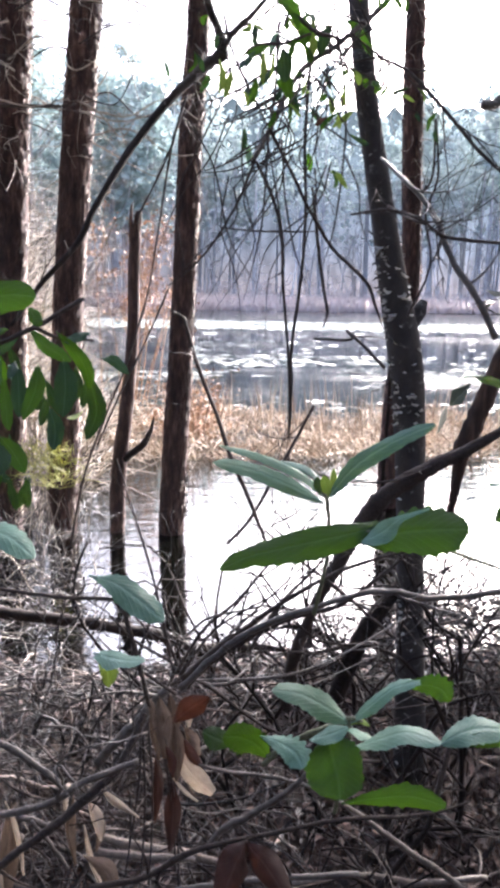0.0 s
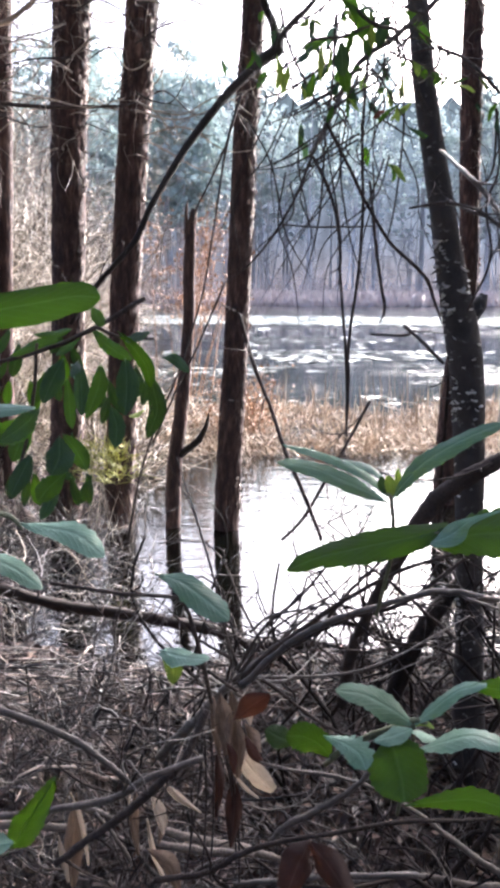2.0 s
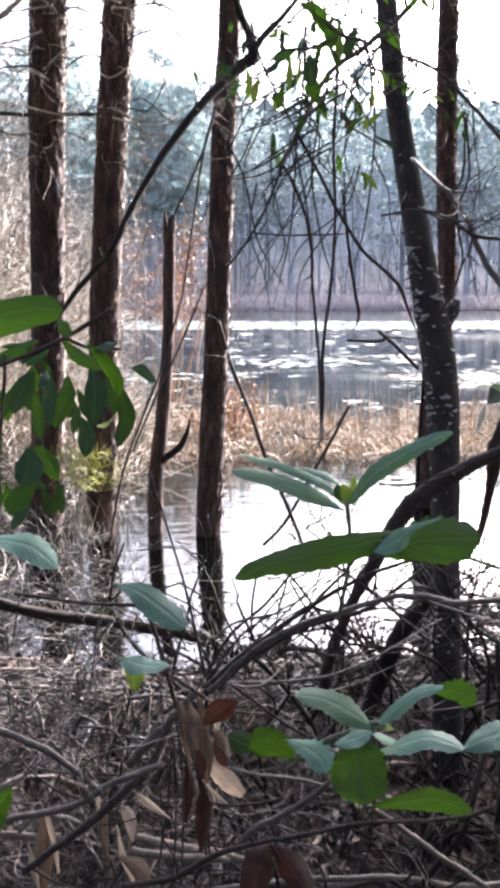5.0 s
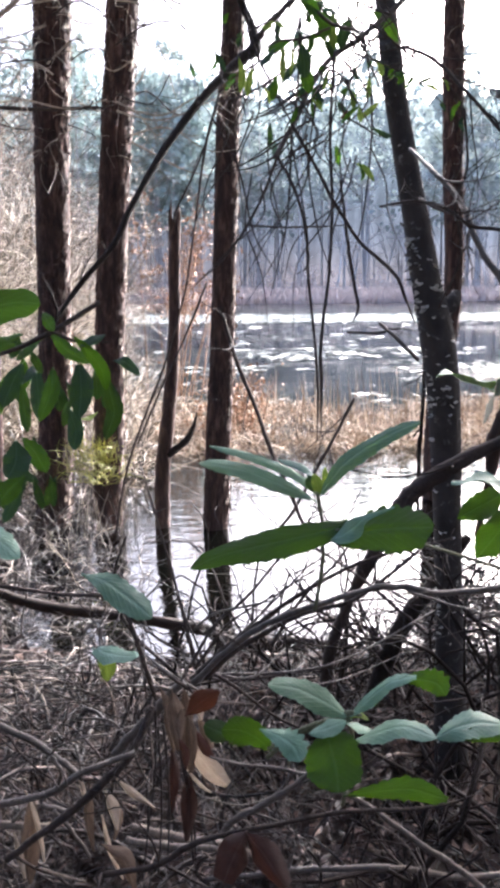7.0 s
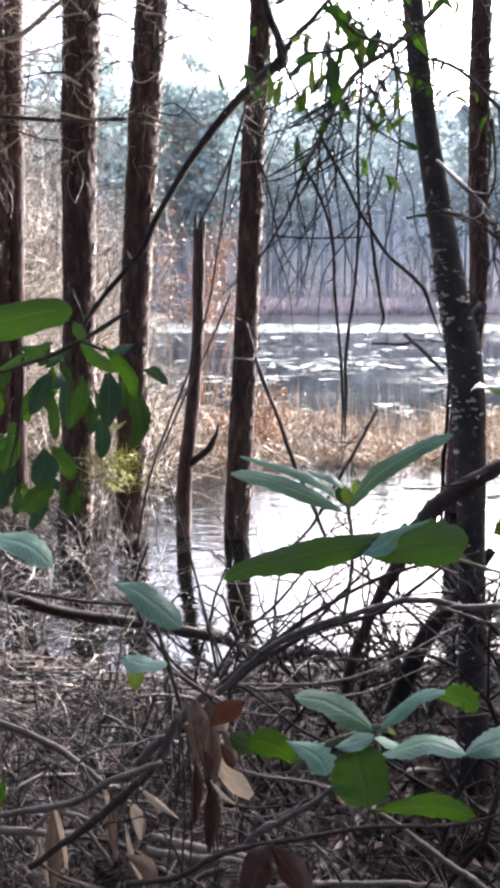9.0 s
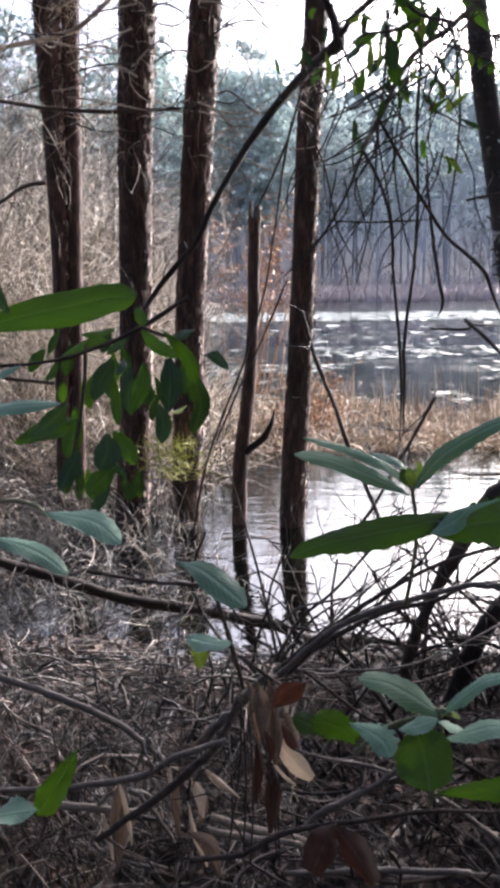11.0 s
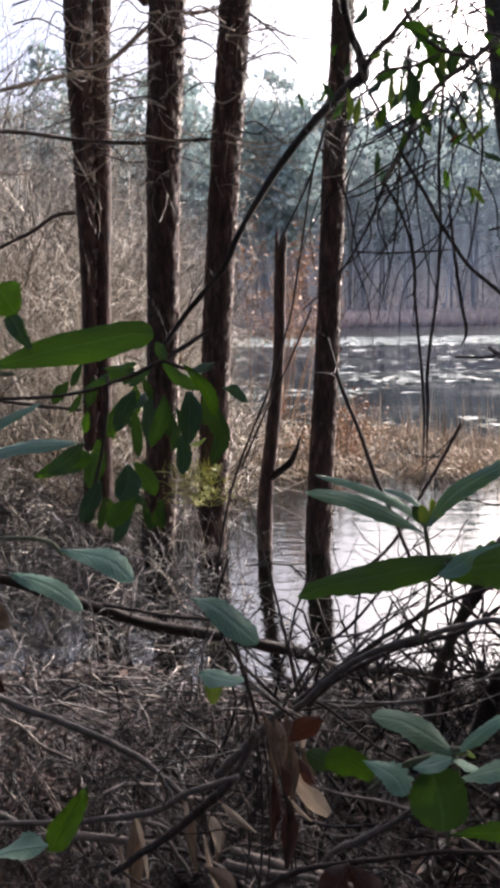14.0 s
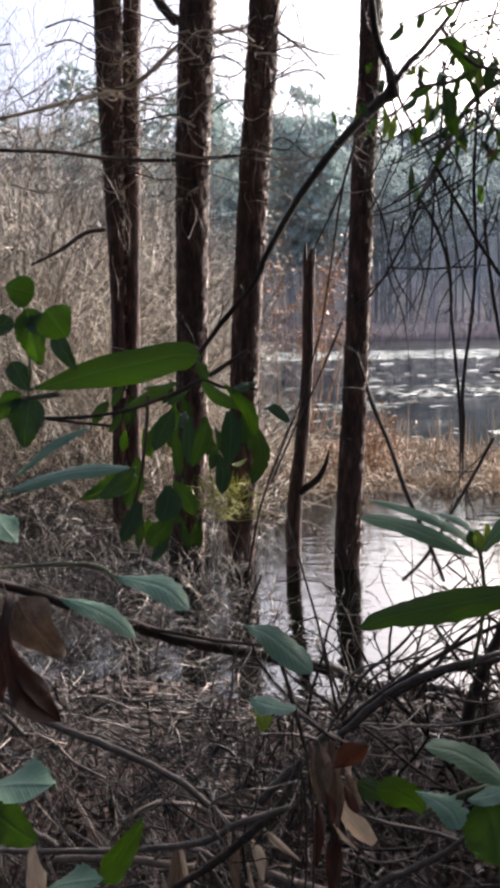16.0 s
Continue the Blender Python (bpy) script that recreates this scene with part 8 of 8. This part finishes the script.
grown_leaf(hanging_sprig, 'shaded', [(-0.336, 1.204, 1.616, 0.0029), (-0.337, 1.209, 1.597, 0.0176), (-0.339, 1.214, 1.581, 0.0018)], 85, seed=1, spines=0.1)
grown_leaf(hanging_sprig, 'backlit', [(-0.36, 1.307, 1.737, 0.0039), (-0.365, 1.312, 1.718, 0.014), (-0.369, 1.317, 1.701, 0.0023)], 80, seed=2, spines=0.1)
grown_leaf(hanging_sprig, 'shaded', [(-0.15, 1.261, 1.749, 0.0029), (-0.154, 1.266, 1.726, 0.0127), (-0.158, 1.271, 1.707, 0.0017)], 73, seed=3, spines=0.1)
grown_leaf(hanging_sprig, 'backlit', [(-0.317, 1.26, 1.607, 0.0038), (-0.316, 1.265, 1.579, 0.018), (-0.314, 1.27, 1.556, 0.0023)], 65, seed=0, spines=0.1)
grown_leaf(hanging_sprig, 'shaded', [(-0.241, 1.297, 1.596, 0.0031), (-0.252, 1.302, 1.57, 0.0163), (-0.264, 1.307, 1.548, 0.0019)], 79, seed=1, spines=0.1)
top_sprig = thing('holly_sprig', (0.196, 1.750, 2.404), 'cluster of backlit green leaves on a high twig', 'plant')
limb('stem', [(0.295, 1.8, 2.373, 0.0038), (0.23, 1.75, 2.376, 0.0037), (0.185, 1.75, 2.414, 0.0037), (0.162, 1.75, 2.452, 0.0037)], LIMB_BARK, '', 'branch', 3, 0, long=0.08, parent=top_sprig)
limb('stem', [(0.23, 1.75, 2.366, 0.0025), (0.176, 1.75, 2.348, 0.003), (0.121, 1.75, 2.341, 0.0024), (0.089, 1.75, 2.309, 0.0018)], LIMB_BARK, '', 'branch', 4, 0, long=0.08, parent=top_sprig)
grown_leaf(top_sprig, 'backlit', [(0.156, 1.735, 2.421, 0.0073), (0.187, 1.74, 2.41, 0.025), (0.207, 1.745, 2.383, 0.0037)], 80, seed=0, spines=0.03)
grown_leaf(top_sprig, 'backlit', [(0.194, 1.765, 2.404, 0.006), (0.219, 1.77, 2.382, 0.0283), (0.22, 1.775, 2.351, 0.0037)], 90, seed=1, spines=0.03)
grown_leaf(top_sprig, 'young', [(0.235, 1.795, 2.394, 0.006), (0.242, 1.8, 2.362, 0.0167), (0.236, 1.805, 2.334, 0.003)], 95, seed=2, spines=0.03)
grown_leaf(top_sprig, 'shaded', [(0.279, 1.825, 2.406, 0.0077), (0.267, 1.83, 2.381, 0.0248), (0.262, 1.835, 2.352, 0.0031)], 80, seed=3, spines=0.03)
grown_leaf(top_sprig, 'shaded', [(0.175, 1.735, 2.333, 0.0072), (0.179, 1.74, 2.304, 0.0303), (0.181, 1.745, 2.276, 0.0087)], 70, seed=0, spines=0.03)
grown_leaf(top_sprig, 'backlit', [(0.183, 1.765, 2.304, 0.0102), (0.188, 1.77, 2.28, 0.0249), (0.194, 1.775, 2.254, 0.0036)], 95, seed=1, spines=0.03)
grown_leaf(top_sprig, 'shaded', [(0.162, 1.795, 2.381, 0.006), (0.181, 1.8, 2.374, 0.0167), (0.199, 1.805, 2.368, 0.003)], 40, seed=2, spines=0.03)
grown_leaf(top_sprig, 'backlit', [(0.159, 1.825, 2.365, 0.0046), (0.134, 1.83, 2.357, 0.0184), (0.112, 1.835, 2.347, 0.0031)], 70, seed=3, spines=0.03)
grown_leaf(top_sprig, 'young', [(0.138, 1.735, 2.327, 0.0043), (0.137, 1.74, 2.298, 0.0108), (0.138, 1.745, 2.269, 0.0022)], 95, seed=0, spines=0.03)
grown_leaf(top_sprig, 'backlit', [(0.128, 1.765, 2.284, 0.0043), (0.123, 1.77, 2.263, 0.0161), (0.119, 1.775, 2.241, 0.003)], 95, seed=1, spines=0.03)
grown_leaf(top_sprig, 'shaded', [(0.125, 1.795, 2.342, 0.0045), (0.112, 1.8, 2.327, 0.0179), (0.095, 1.805, 2.314, 0.003)], 50, seed=2, spines=0.03)
grown_leaf(top_sprig, 'young', [(0.082, 1.825, 2.311, 0.0045), (0.075, 1.83, 2.288, 0.0151), (0.071, 1.835, 2.263, 0.0023)], 90, seed=3, spines=0.03)
grown_leaf(top_sprig, 'young', [(0.054, 1.735, 2.307, 0.0036), (0.06, 1.74, 2.278, 0.0129), (0.055, 1.745, 2.25, 0.0021)], 90, seed=0, spines=0.03)
grown_leaf(top_sprig, 'young', [(0.16, 1.765, 2.333, 0.003), (0.159, 1.77, 2.314, 0.0073), (0.155, 1.775, 2.288, 0.0022)], 90, seed=1, spines=0.03)
grown_leaf(top_sprig, 'backlit', [(0.223, 1.795, 2.361, 0.0045), (0.235, 1.8, 2.345, 0.0136), (0.24, 1.805, 2.328, 0.003)], 70, seed=2, spines=0.03)
grown_leaf(top_sprig, 'young', [(0.107, 1.825, 2.276, 0.003), (0.115, 1.83, 2.264, 0.0076), (0.117, 1.835, 2.249, 0.0023)], 80, seed=3, spines=0.03)
grown_leaf(top_sprig, 'backlit', [(0.196, 1.735, 2.354, 0.0043), (0.192, 1.74, 2.334, 0.0116), (0.187, 1.745, 2.319, 0.003)], 100, seed=0, spines=0.03)
grown_leaf(top_sprig, 'shaded', [(0.211, 1.765, 2.415, 0.0037), (0.231, 1.77, 2.404, 0.012), (0.247, 1.775, 2.399, 0.0023)], 60, seed=1, spines=0.03)
grown_leaf(top_sprig, 'young', [(0.377, 2.15, 2.371, 0.0036), (0.376, 2.155, 2.347, 0.0127), (0.372, 2.16, 2.325, 0.0027)], 80, seed=2, spines=0.03)
grown_leaf(top_sprig, 'young', [(0.398, 2.15, 2.317, 0.0054), (0.375, 2.155, 2.298, 0.0154), (0.352, 2.16, 2.28, 0.0027)], 60, seed=3, spines=0.03)
grown_leaf(top_sprig, 'young', [(0.348, 2.15, 2.176, 0.0045), (0.374, 2.155, 2.163, 0.0152), (0.395, 2.16, 2.136, 0.0036)], 70, seed=0, spines=0.03)
grown_leaf(top_sprig, 'backlit', [(0.356, 2.15, 2.177, 0.0036), (0.366, 2.155, 2.151, 0.0089), (0.362, 2.16, 2.136, 0.0027)], 90, seed=1, spines=0.03)
grown_leaf(top_sprig, 'rust', [(0.336, 2.15, 2.3, 0.0036), (0.322, 2.155, 2.294, 0.0127), (0.308, 2.16, 2.282, 0.0027)], 60, seed=2, spines=0.03)
grown_leaf(top_sprig, 'backlit', [(0.412, 2.33, 2.578, 0.0077), (0.448, 2.33, 2.553, 0.029), (0.479, 2.33, 2.498, 0.0038)], 75, seed=2, spines=0.1)


def leafy_twigs():
    """Thin twigs that hang from the bough, with small narrow leaves and dry remains along them."""
    rng = np.random.default_rng(73)
    for n in range(46):
        x = rng.uniform(0.19, 0.5)
        y = 1.75 + 0.9 * max(x - 0.05, 0) + rng.normal(0, 0.08)
        z = 2.18 + 0.55 * x + rng.uniform(0.0, 0.32)
        p = wander((x, y, z), (rng.normal(-0.3, 0.7), rng.normal(0, 0.2), rng.normal(-0.4, 0.6)), rng.uniform(0.15, 0.34), 5, rng, 0.8, (0, 0, -0.4))
        limb("twig", [(*q, 0.0026 - 0.0004 * k) for k, q in enumerate(p)], LIMB_BARK, "", "branch", 3, 600 + n, parent=drooping, long=0.16)
        if x > 0.34:
            continue
        for _ in range(rng.integers(2, 7)):
            q = p[rng.integers(1, 6)]
            tip = q + np.array([rng.normal(0, 0.02), 0.0, -rng.uniform(0.012, 0.04)])
            mid = (q + tip) / 2 + rng.normal(0, 0.004, 3)
            kind = str(rng.choice(["young", "backlit", "backlit", "shaded"]))
            grown_leaf(top_sprig, kind, [(*q, 0.002), (*mid, rng.uniform(0.006, 0.015)), (*tip, 0.001)], float(rng.uniform(50, 110)), int(rng.integers(0, 4)), 0.06)


leafy_twigs()


def twig_fringe():
    """Fine dead twigs and small dull leaves that crowd the drooping branch where it leaves the holly."""
    rng = np.random.default_rng(74)
    for n in range(44):
        u = rng.uniform()
        at = np.array([0.08 + 0.32 * u, rng.uniform(2.02, 2.3), 2.4 + 0.12 * u + rng.normal(0, 0.06)])
        p = wander(at, (rng.normal(-0.1, 0.6), rng.normal(0, 0.2), rng.uniform(-1.2, 0.5)), rng.uniform(0.12, 0.34), 6, rng, 0.8, (0, 0, -0.4))
        s = Shape()
        s.tube(p, np.linspace(rng.uniform(0.0011, 0.002), 0.0006, 7), 4)
        under(part("twig", s, LIMB_BARK), drooping)
        if n % 3 == 0 and 0.12 < at[0] < 0.34:
            for q in p[2:6:3]:
                kind = ("shaded", "holly", "backlit", "shaded")[int(rng.integers(0, 4))]
                leaf(top_sprig, kind, q, q + (rng.normal(0, 0.018), rng.normal(0, 0.01), -rng.uniform(0.03, 0.06)), rng.uniform(0.01, 0.017), float(rng.uniform(50, 100)), int(rng.integers(0, 2)))


twig_fringe()

# dead leaves caught in the brush
dead_leaf_bunch = thing('dead_leaves', (-0.042, 0.870, 1.461), 'bunch of curled brown dead leaves hanging in the brush', 'leaves')
grown_leaf(dead_leaf_bunch, 'rust', [(-0.022, 0.858, 1.448, 0.004), (-0.006, 0.851, 1.466, 0.024), (0.012, 0.843, 1.482, 0.003)], 70, seed=0, spines=0.0, curl=0.5)
grown_leaf(dead_leaf_bunch, 'pale', [(-0.014, 0.87, 1.463, 0.002), (-0.009, 0.863, 1.454, 0.0092), (-0.007, 0.855, 1.443, 0.0031)], 80, seed=1, spines=0.0, curl=0.75)
grown_leaf(dead_leaf_bunch, 'dead', [(-0.011, 0.882, 1.427, 0.0032), (-0.005, 0.875, 1.418, 0.0148), (0.003, 0.867, 1.403, 0.0042)], 85, seed=2, spines=0.0, curl=1.0)
grown_leaf(dead_leaf_bunch, 'pale', [(-0.024, 0.894, 1.397, 0.0032), (-0.011, 0.889, 1.379, 0.0186), (0.004, 0.884, 1.362, 0.0231), (0.019, 0.879, 1.351, 0.0099)], 80, seed=3, spines=0.0, curl=0.5)
grown_leaf(dead_leaf_bunch, 'rust', [(-0.011, 0.858, 1.427, 0.0031), (-0.004, 0.851, 1.414, 0.0114), (0.007, 0.843, 1.406, 0.0021)], 70, seed=0, spines=0.0, curl=0.75)
grown_leaf(dead_leaf_bunch, 'dead', [(-0.037, 0.87, 1.466, 0.0041), (-0.034, 0.863, 1.443, 0.0185), (-0.031, 0.855, 1.409, 0.0052)], 75, seed=1, spines=0.0, curl=1.0)
grown_leaf(dead_leaf_bunch, 'dead', [(-0.026, 0.882, 1.462, 0.0042), (-0.023, 0.875, 1.438, 0.0146), (-0.027, 0.867, 1.408, 0.0042)], 95, seed=2, spines=0.0, curl=0.5)
grown_leaf(dead_leaf_bunch, 'dead', [(-0.044, 0.894, 1.447, 0.0032), (-0.043, 0.887, 1.422, 0.0117), (-0.038, 0.879, 1.392, 0.0027)], 110, seed=3, spines=0.0, curl=0.75)
grown_leaf(dead_leaf_bunch, 'dead', [(-0.027, 0.858, 1.454, 0.002), (-0.03, 0.851, 1.443, 0.0081), (-0.028, 0.843, 1.429, 0.002)], 60, seed=0, spines=0.0, curl=1.0)
grown_leaf(dead_leaf_bunch, 'dead', [(-0.021, 0.87, 1.438, 0.0031), (-0.018, 0.863, 1.417, 0.0136), (-0.019, 0.855, 1.383, 0.0042)], 85, seed=1, spines=0.0, curl=0.5)
grown_leaf(dead_leaf_bunch, 'red', [(-0.024, 0.882, 1.361, 0.0044), (-0.023, 0.875, 1.33, 0.0189), (-0.026, 0.867, 1.293, 0.0045)], 90, seed=2, spines=0.0, curl=0.75)
grown_leaf(dead_leaf_bunch, 'red', [(-0.041, 0.894, 1.384, 0.0033), (-0.039, 0.887, 1.355, 0.0111), (-0.042, 0.879, 1.32, 0.0028)], 80, seed=3, spines=0.0, curl=1.0)
grown_leaf(dead_leaf_bunch, 'pale', [(-0.022, 0.858, 1.384, 0.0016), (-0.011, 0.851, 1.374, 0.0042), (0.002, 0.843, 1.368, 0.0016)], 60, seed=0, spines=0.0, curl=0.5)
grown_leaf(dead_leaf_bunch, 'dead', [(-0.008, 0.87, 1.371, 0.0017), (-0.002, 0.863, 1.363, 0.0032), (0.006, 0.855, 1.363, 0.0011)], 60, seed=1, spines=0.0, curl=0.75)
grown_leaf(dead_leaf_bunch, 'dead', [(-0.05, 0.882, 1.464, 0.0021), (-0.045, 0.875, 1.454, 0.0073), (-0.044, 0.867, 1.44, 0.0021)], 70, seed=2, spines=0.0, curl=1.0)
grown_leaf(dead_leaf_bunch, 'dead', [(-0.036, 0.894, 1.443, 0.0016), (-0.038, 0.887, 1.436, 0.0053), (-0.035, 0.879, 1.429, 0.0016)], 80, seed=3, spines=0.0, curl=0.5)
grown_leaf(dead_leaf_bunch, 'rust', [(-0.03, 0.858, 1.42, 0.0026), (-0.024, 0.851, 1.408, 0.0094), (-0.023, 0.843, 1.395, 0.0021)], 80, seed=0, spines=0.0, curl=0.75)
limb('stalk', [(-0.056, 0.88, 1.449, 0.0013), (-0.059, 0.88, 1.369, 0.0011), (-0.07, 0.88, 1.287, 0.0008)], TWIG, '', 'branch', 0, 0, parent=dead_leaf_bunch)
limb('stalk', [(-0.049, 0.88, 1.436, 0.0013), (-0.045, 0.88, 1.342, 0.0011), (-0.049, 0.88, 1.245, 0.0009)], TWIG, '', 'branch', 0, 0, parent=dead_leaf_bunch)
limb('stalk', [(-0.037, 0.88, 1.423, 0.0013), (-0.025, 0.88, 1.342, 0.0011), (-0.02, 0.88, 1.259, 0.0009)], TWIG, '', 'branch', 0, 0, parent=dead_leaf_bunch)
limb('stalk', [(-0.054, 0.88, 1.423, 0.0013), (-0.053, 0.88, 1.333, 0.0011), (-0.059, 0.88, 1.24, 0.0009)], TWIG, '', 'branch', 0, 0, parent=dead_leaf_bunch)
limb('stalk', [(-0.028, 0.88, 1.39, 0.0013), (-0.019, 0.88, 1.316, 0.0011), (-0.017, 0.88, 1.24, 0.0009)], TWIG, '', 'branch', 0, 0, parent=dead_leaf_bunch)
limb('stalk', [(-0.068, 0.88, 1.356, 0.0013), (-0.069, 0.88, 1.299, 0.0011), (-0.077, 0.88, 1.24, 0.0009)], TWIG, '', 'branch', 0, 0, parent=dead_leaf_bunch)
curled_leaves = thing('dead_leaves', (-0.087, 0.720, 1.454), 'pale curled dry leaves hanging among sticks', 'leaves')
# Narrow pale strip added as the sunlit edge of the brown leaf below.
grown_leaf(curled_leaves, 'pale', [(-0.186, 0.84, 1.374, 0.0014), (-0.179, 0.837, 1.354, 0.0046), (-0.173, 0.833, 1.325, 0.0047), (-0.17, 0.83, 1.302, 0.0019)], 80, seed=0, spines=0.0, curl=0.6)
grown_leaf(curled_leaves, 'dead', [(-0.184, 0.85, 1.365, 0.0028), (-0.186, 0.847, 1.335, 0.0172), (-0.19, 0.843, 1.298, 0.0195), (-0.189, 0.84, 1.268, 0.004)], 80, seed=1, spines=0.0, curl=0.8999999999999999)
grown_leaf(curled_leaves, 'pale', [(-0.096, 0.86, 1.374, 0.0019), (-0.08, 0.855, 1.362, 0.0079), (-0.057, 0.85, 1.347, 0.0014)], 50, seed=2, spines=0.0, curl=1.2)
grown_leaf(curled_leaves, 'pale', [(-0.106, 0.84, 1.374, 0.0027), (-0.098, 0.835, 1.357, 0.0119), (-0.094, 0.83, 1.337, 0.0028)], 85, seed=3, spines=0.0, curl=0.6)
grown_leaf(curled_leaves, 'pale', [(-0.112, 0.85, 1.337, 0.0019), (-0.107, 0.847, 1.306, 0.0058), (-0.1, 0.843, 1.288, 0.0048), (-0.092, 0.84, 1.271, 0.0019)], 75, seed=0, spines=0.0, curl=0.8999999999999999)
grown_leaf(curled_leaves, 'dead', [(-0.105, 0.86, 1.349, 0.0024), (-0.097, 0.855, 1.334, 0.0095), (-0.101, 0.85, 1.31, 0.0024)], 60, seed=1, spines=0.0, curl=1.2)
grown_leaf(curled_leaves, 'pale', [(-0.201, 0.84, 1.327, 0.0019), (-0.197, 0.835, 1.308, 0.0077), (-0.191, 0.83, 1.283, 0.0024)], 80, seed=2, spines=0.0, curl=0.6)
grown_leaf(curled_leaves, 'dead', [(-0.123, 0.85, 1.37, 0.0023), (-0.126, 0.845, 1.341, 0.0104), (-0.121, 0.84, 1.305, 0.0029)], 90, seed=3, spines=0.0, curl=0.8999999999999999)
grown_leaf(curled_leaves, 'pale', [(-0.138, 0.86, 1.38, 0.0014), (-0.132, 0.855, 1.369, 0.0056), (-0.131, 0.85, 1.355, 0.0014)], 70, seed=0, spines=0.0, curl=1.2)
grown_leaf(curled_leaves, 'dead', [(-0.11, 0.84, 1.312, 0.0029), (-0.089, 0.835, 1.297, 0.0172), (-0.078, 0.83, 1.266, 0.0038)], 70, seed=1, spines=0.0, curl=0.6)
fallen_big_leaves = thing('dead_leaves', (0.026, 0.620, 1.460), 'large dark red-brown dead leaves close to the lens', 'leaves')
grown_leaf(fallen_big_leaves, 'red', [(0.035, 0.66, 1.46, 0.0044), (0.027, 0.65, 1.451, 0.0271), (0.017, 0.64, 1.433, 0.0163)], 80, seed=1, spines=0.0, curl=0.5)
grown_leaf(fallen_big_leaves, 'red', [(0.035, 0.66, 1.459, 0.0033), (0.048, 0.65, 1.448, 0.0218), (0.065, 0.64, 1.426, 0.011)], 75, seed=2, spines=0.0, curl=0.6)
side_dead_leaves = thing('dead_leaves', (-0.194, 0.520, 1.745), 'brown dead leaves with pale edges', 'leaves')
leaf(side_dead_leaves, 'dead', (-0.190, 0.520, 1.741), (-0.161, 0.510, 1.712), 0.026, 75, 0)
leaf(side_dead_leaves, 'red', (-0.196, 0.520, 1.744), (-0.162, 0.510, 1.673), 0.016, 70, 2)
leaf(side_dead_leaves, 'red', (-0.203, 0.520, 1.734), (-0.197, 0.510, 1.680), 0.020, 80, 1)
leaf(side_dead_leaves, 'pale', (-0.190, 0.520, 1.592), (-0.178, 0.510, 1.556), 0.010, 70, 1)
low_sprig = thing('holly_sprig', (-0.185, 0.460, 1.653), 'broad pale holly leaves near the ground', 'plant')
leaf(low_sprig, 'holly', (-0.191, 0.460, 1.661), (-0.144, 0.450, 1.672), 0.031, 2, 0)
leaf(low_sprig, 'backlit', (-0.185, 0.460, 1.652), (-0.156, 0.450, 1.640), 0.020, 70, 0)
leaf(low_sprig, 'backlit', (-0.149, 0.520, 1.565), (-0.122, 0.520, 1.609), 0.015, 95, 0)
leaf(low_sprig, 'holly', (-0.174, 0.500, 1.576), (-0.140, 0.500, 1.584), 0.020, 2, 0)
leaf(low_sprig, 'backlit', (-0.235, 0.700, 1.910), (-0.219, 0.700, 1.888), 0.029, 85, 0)
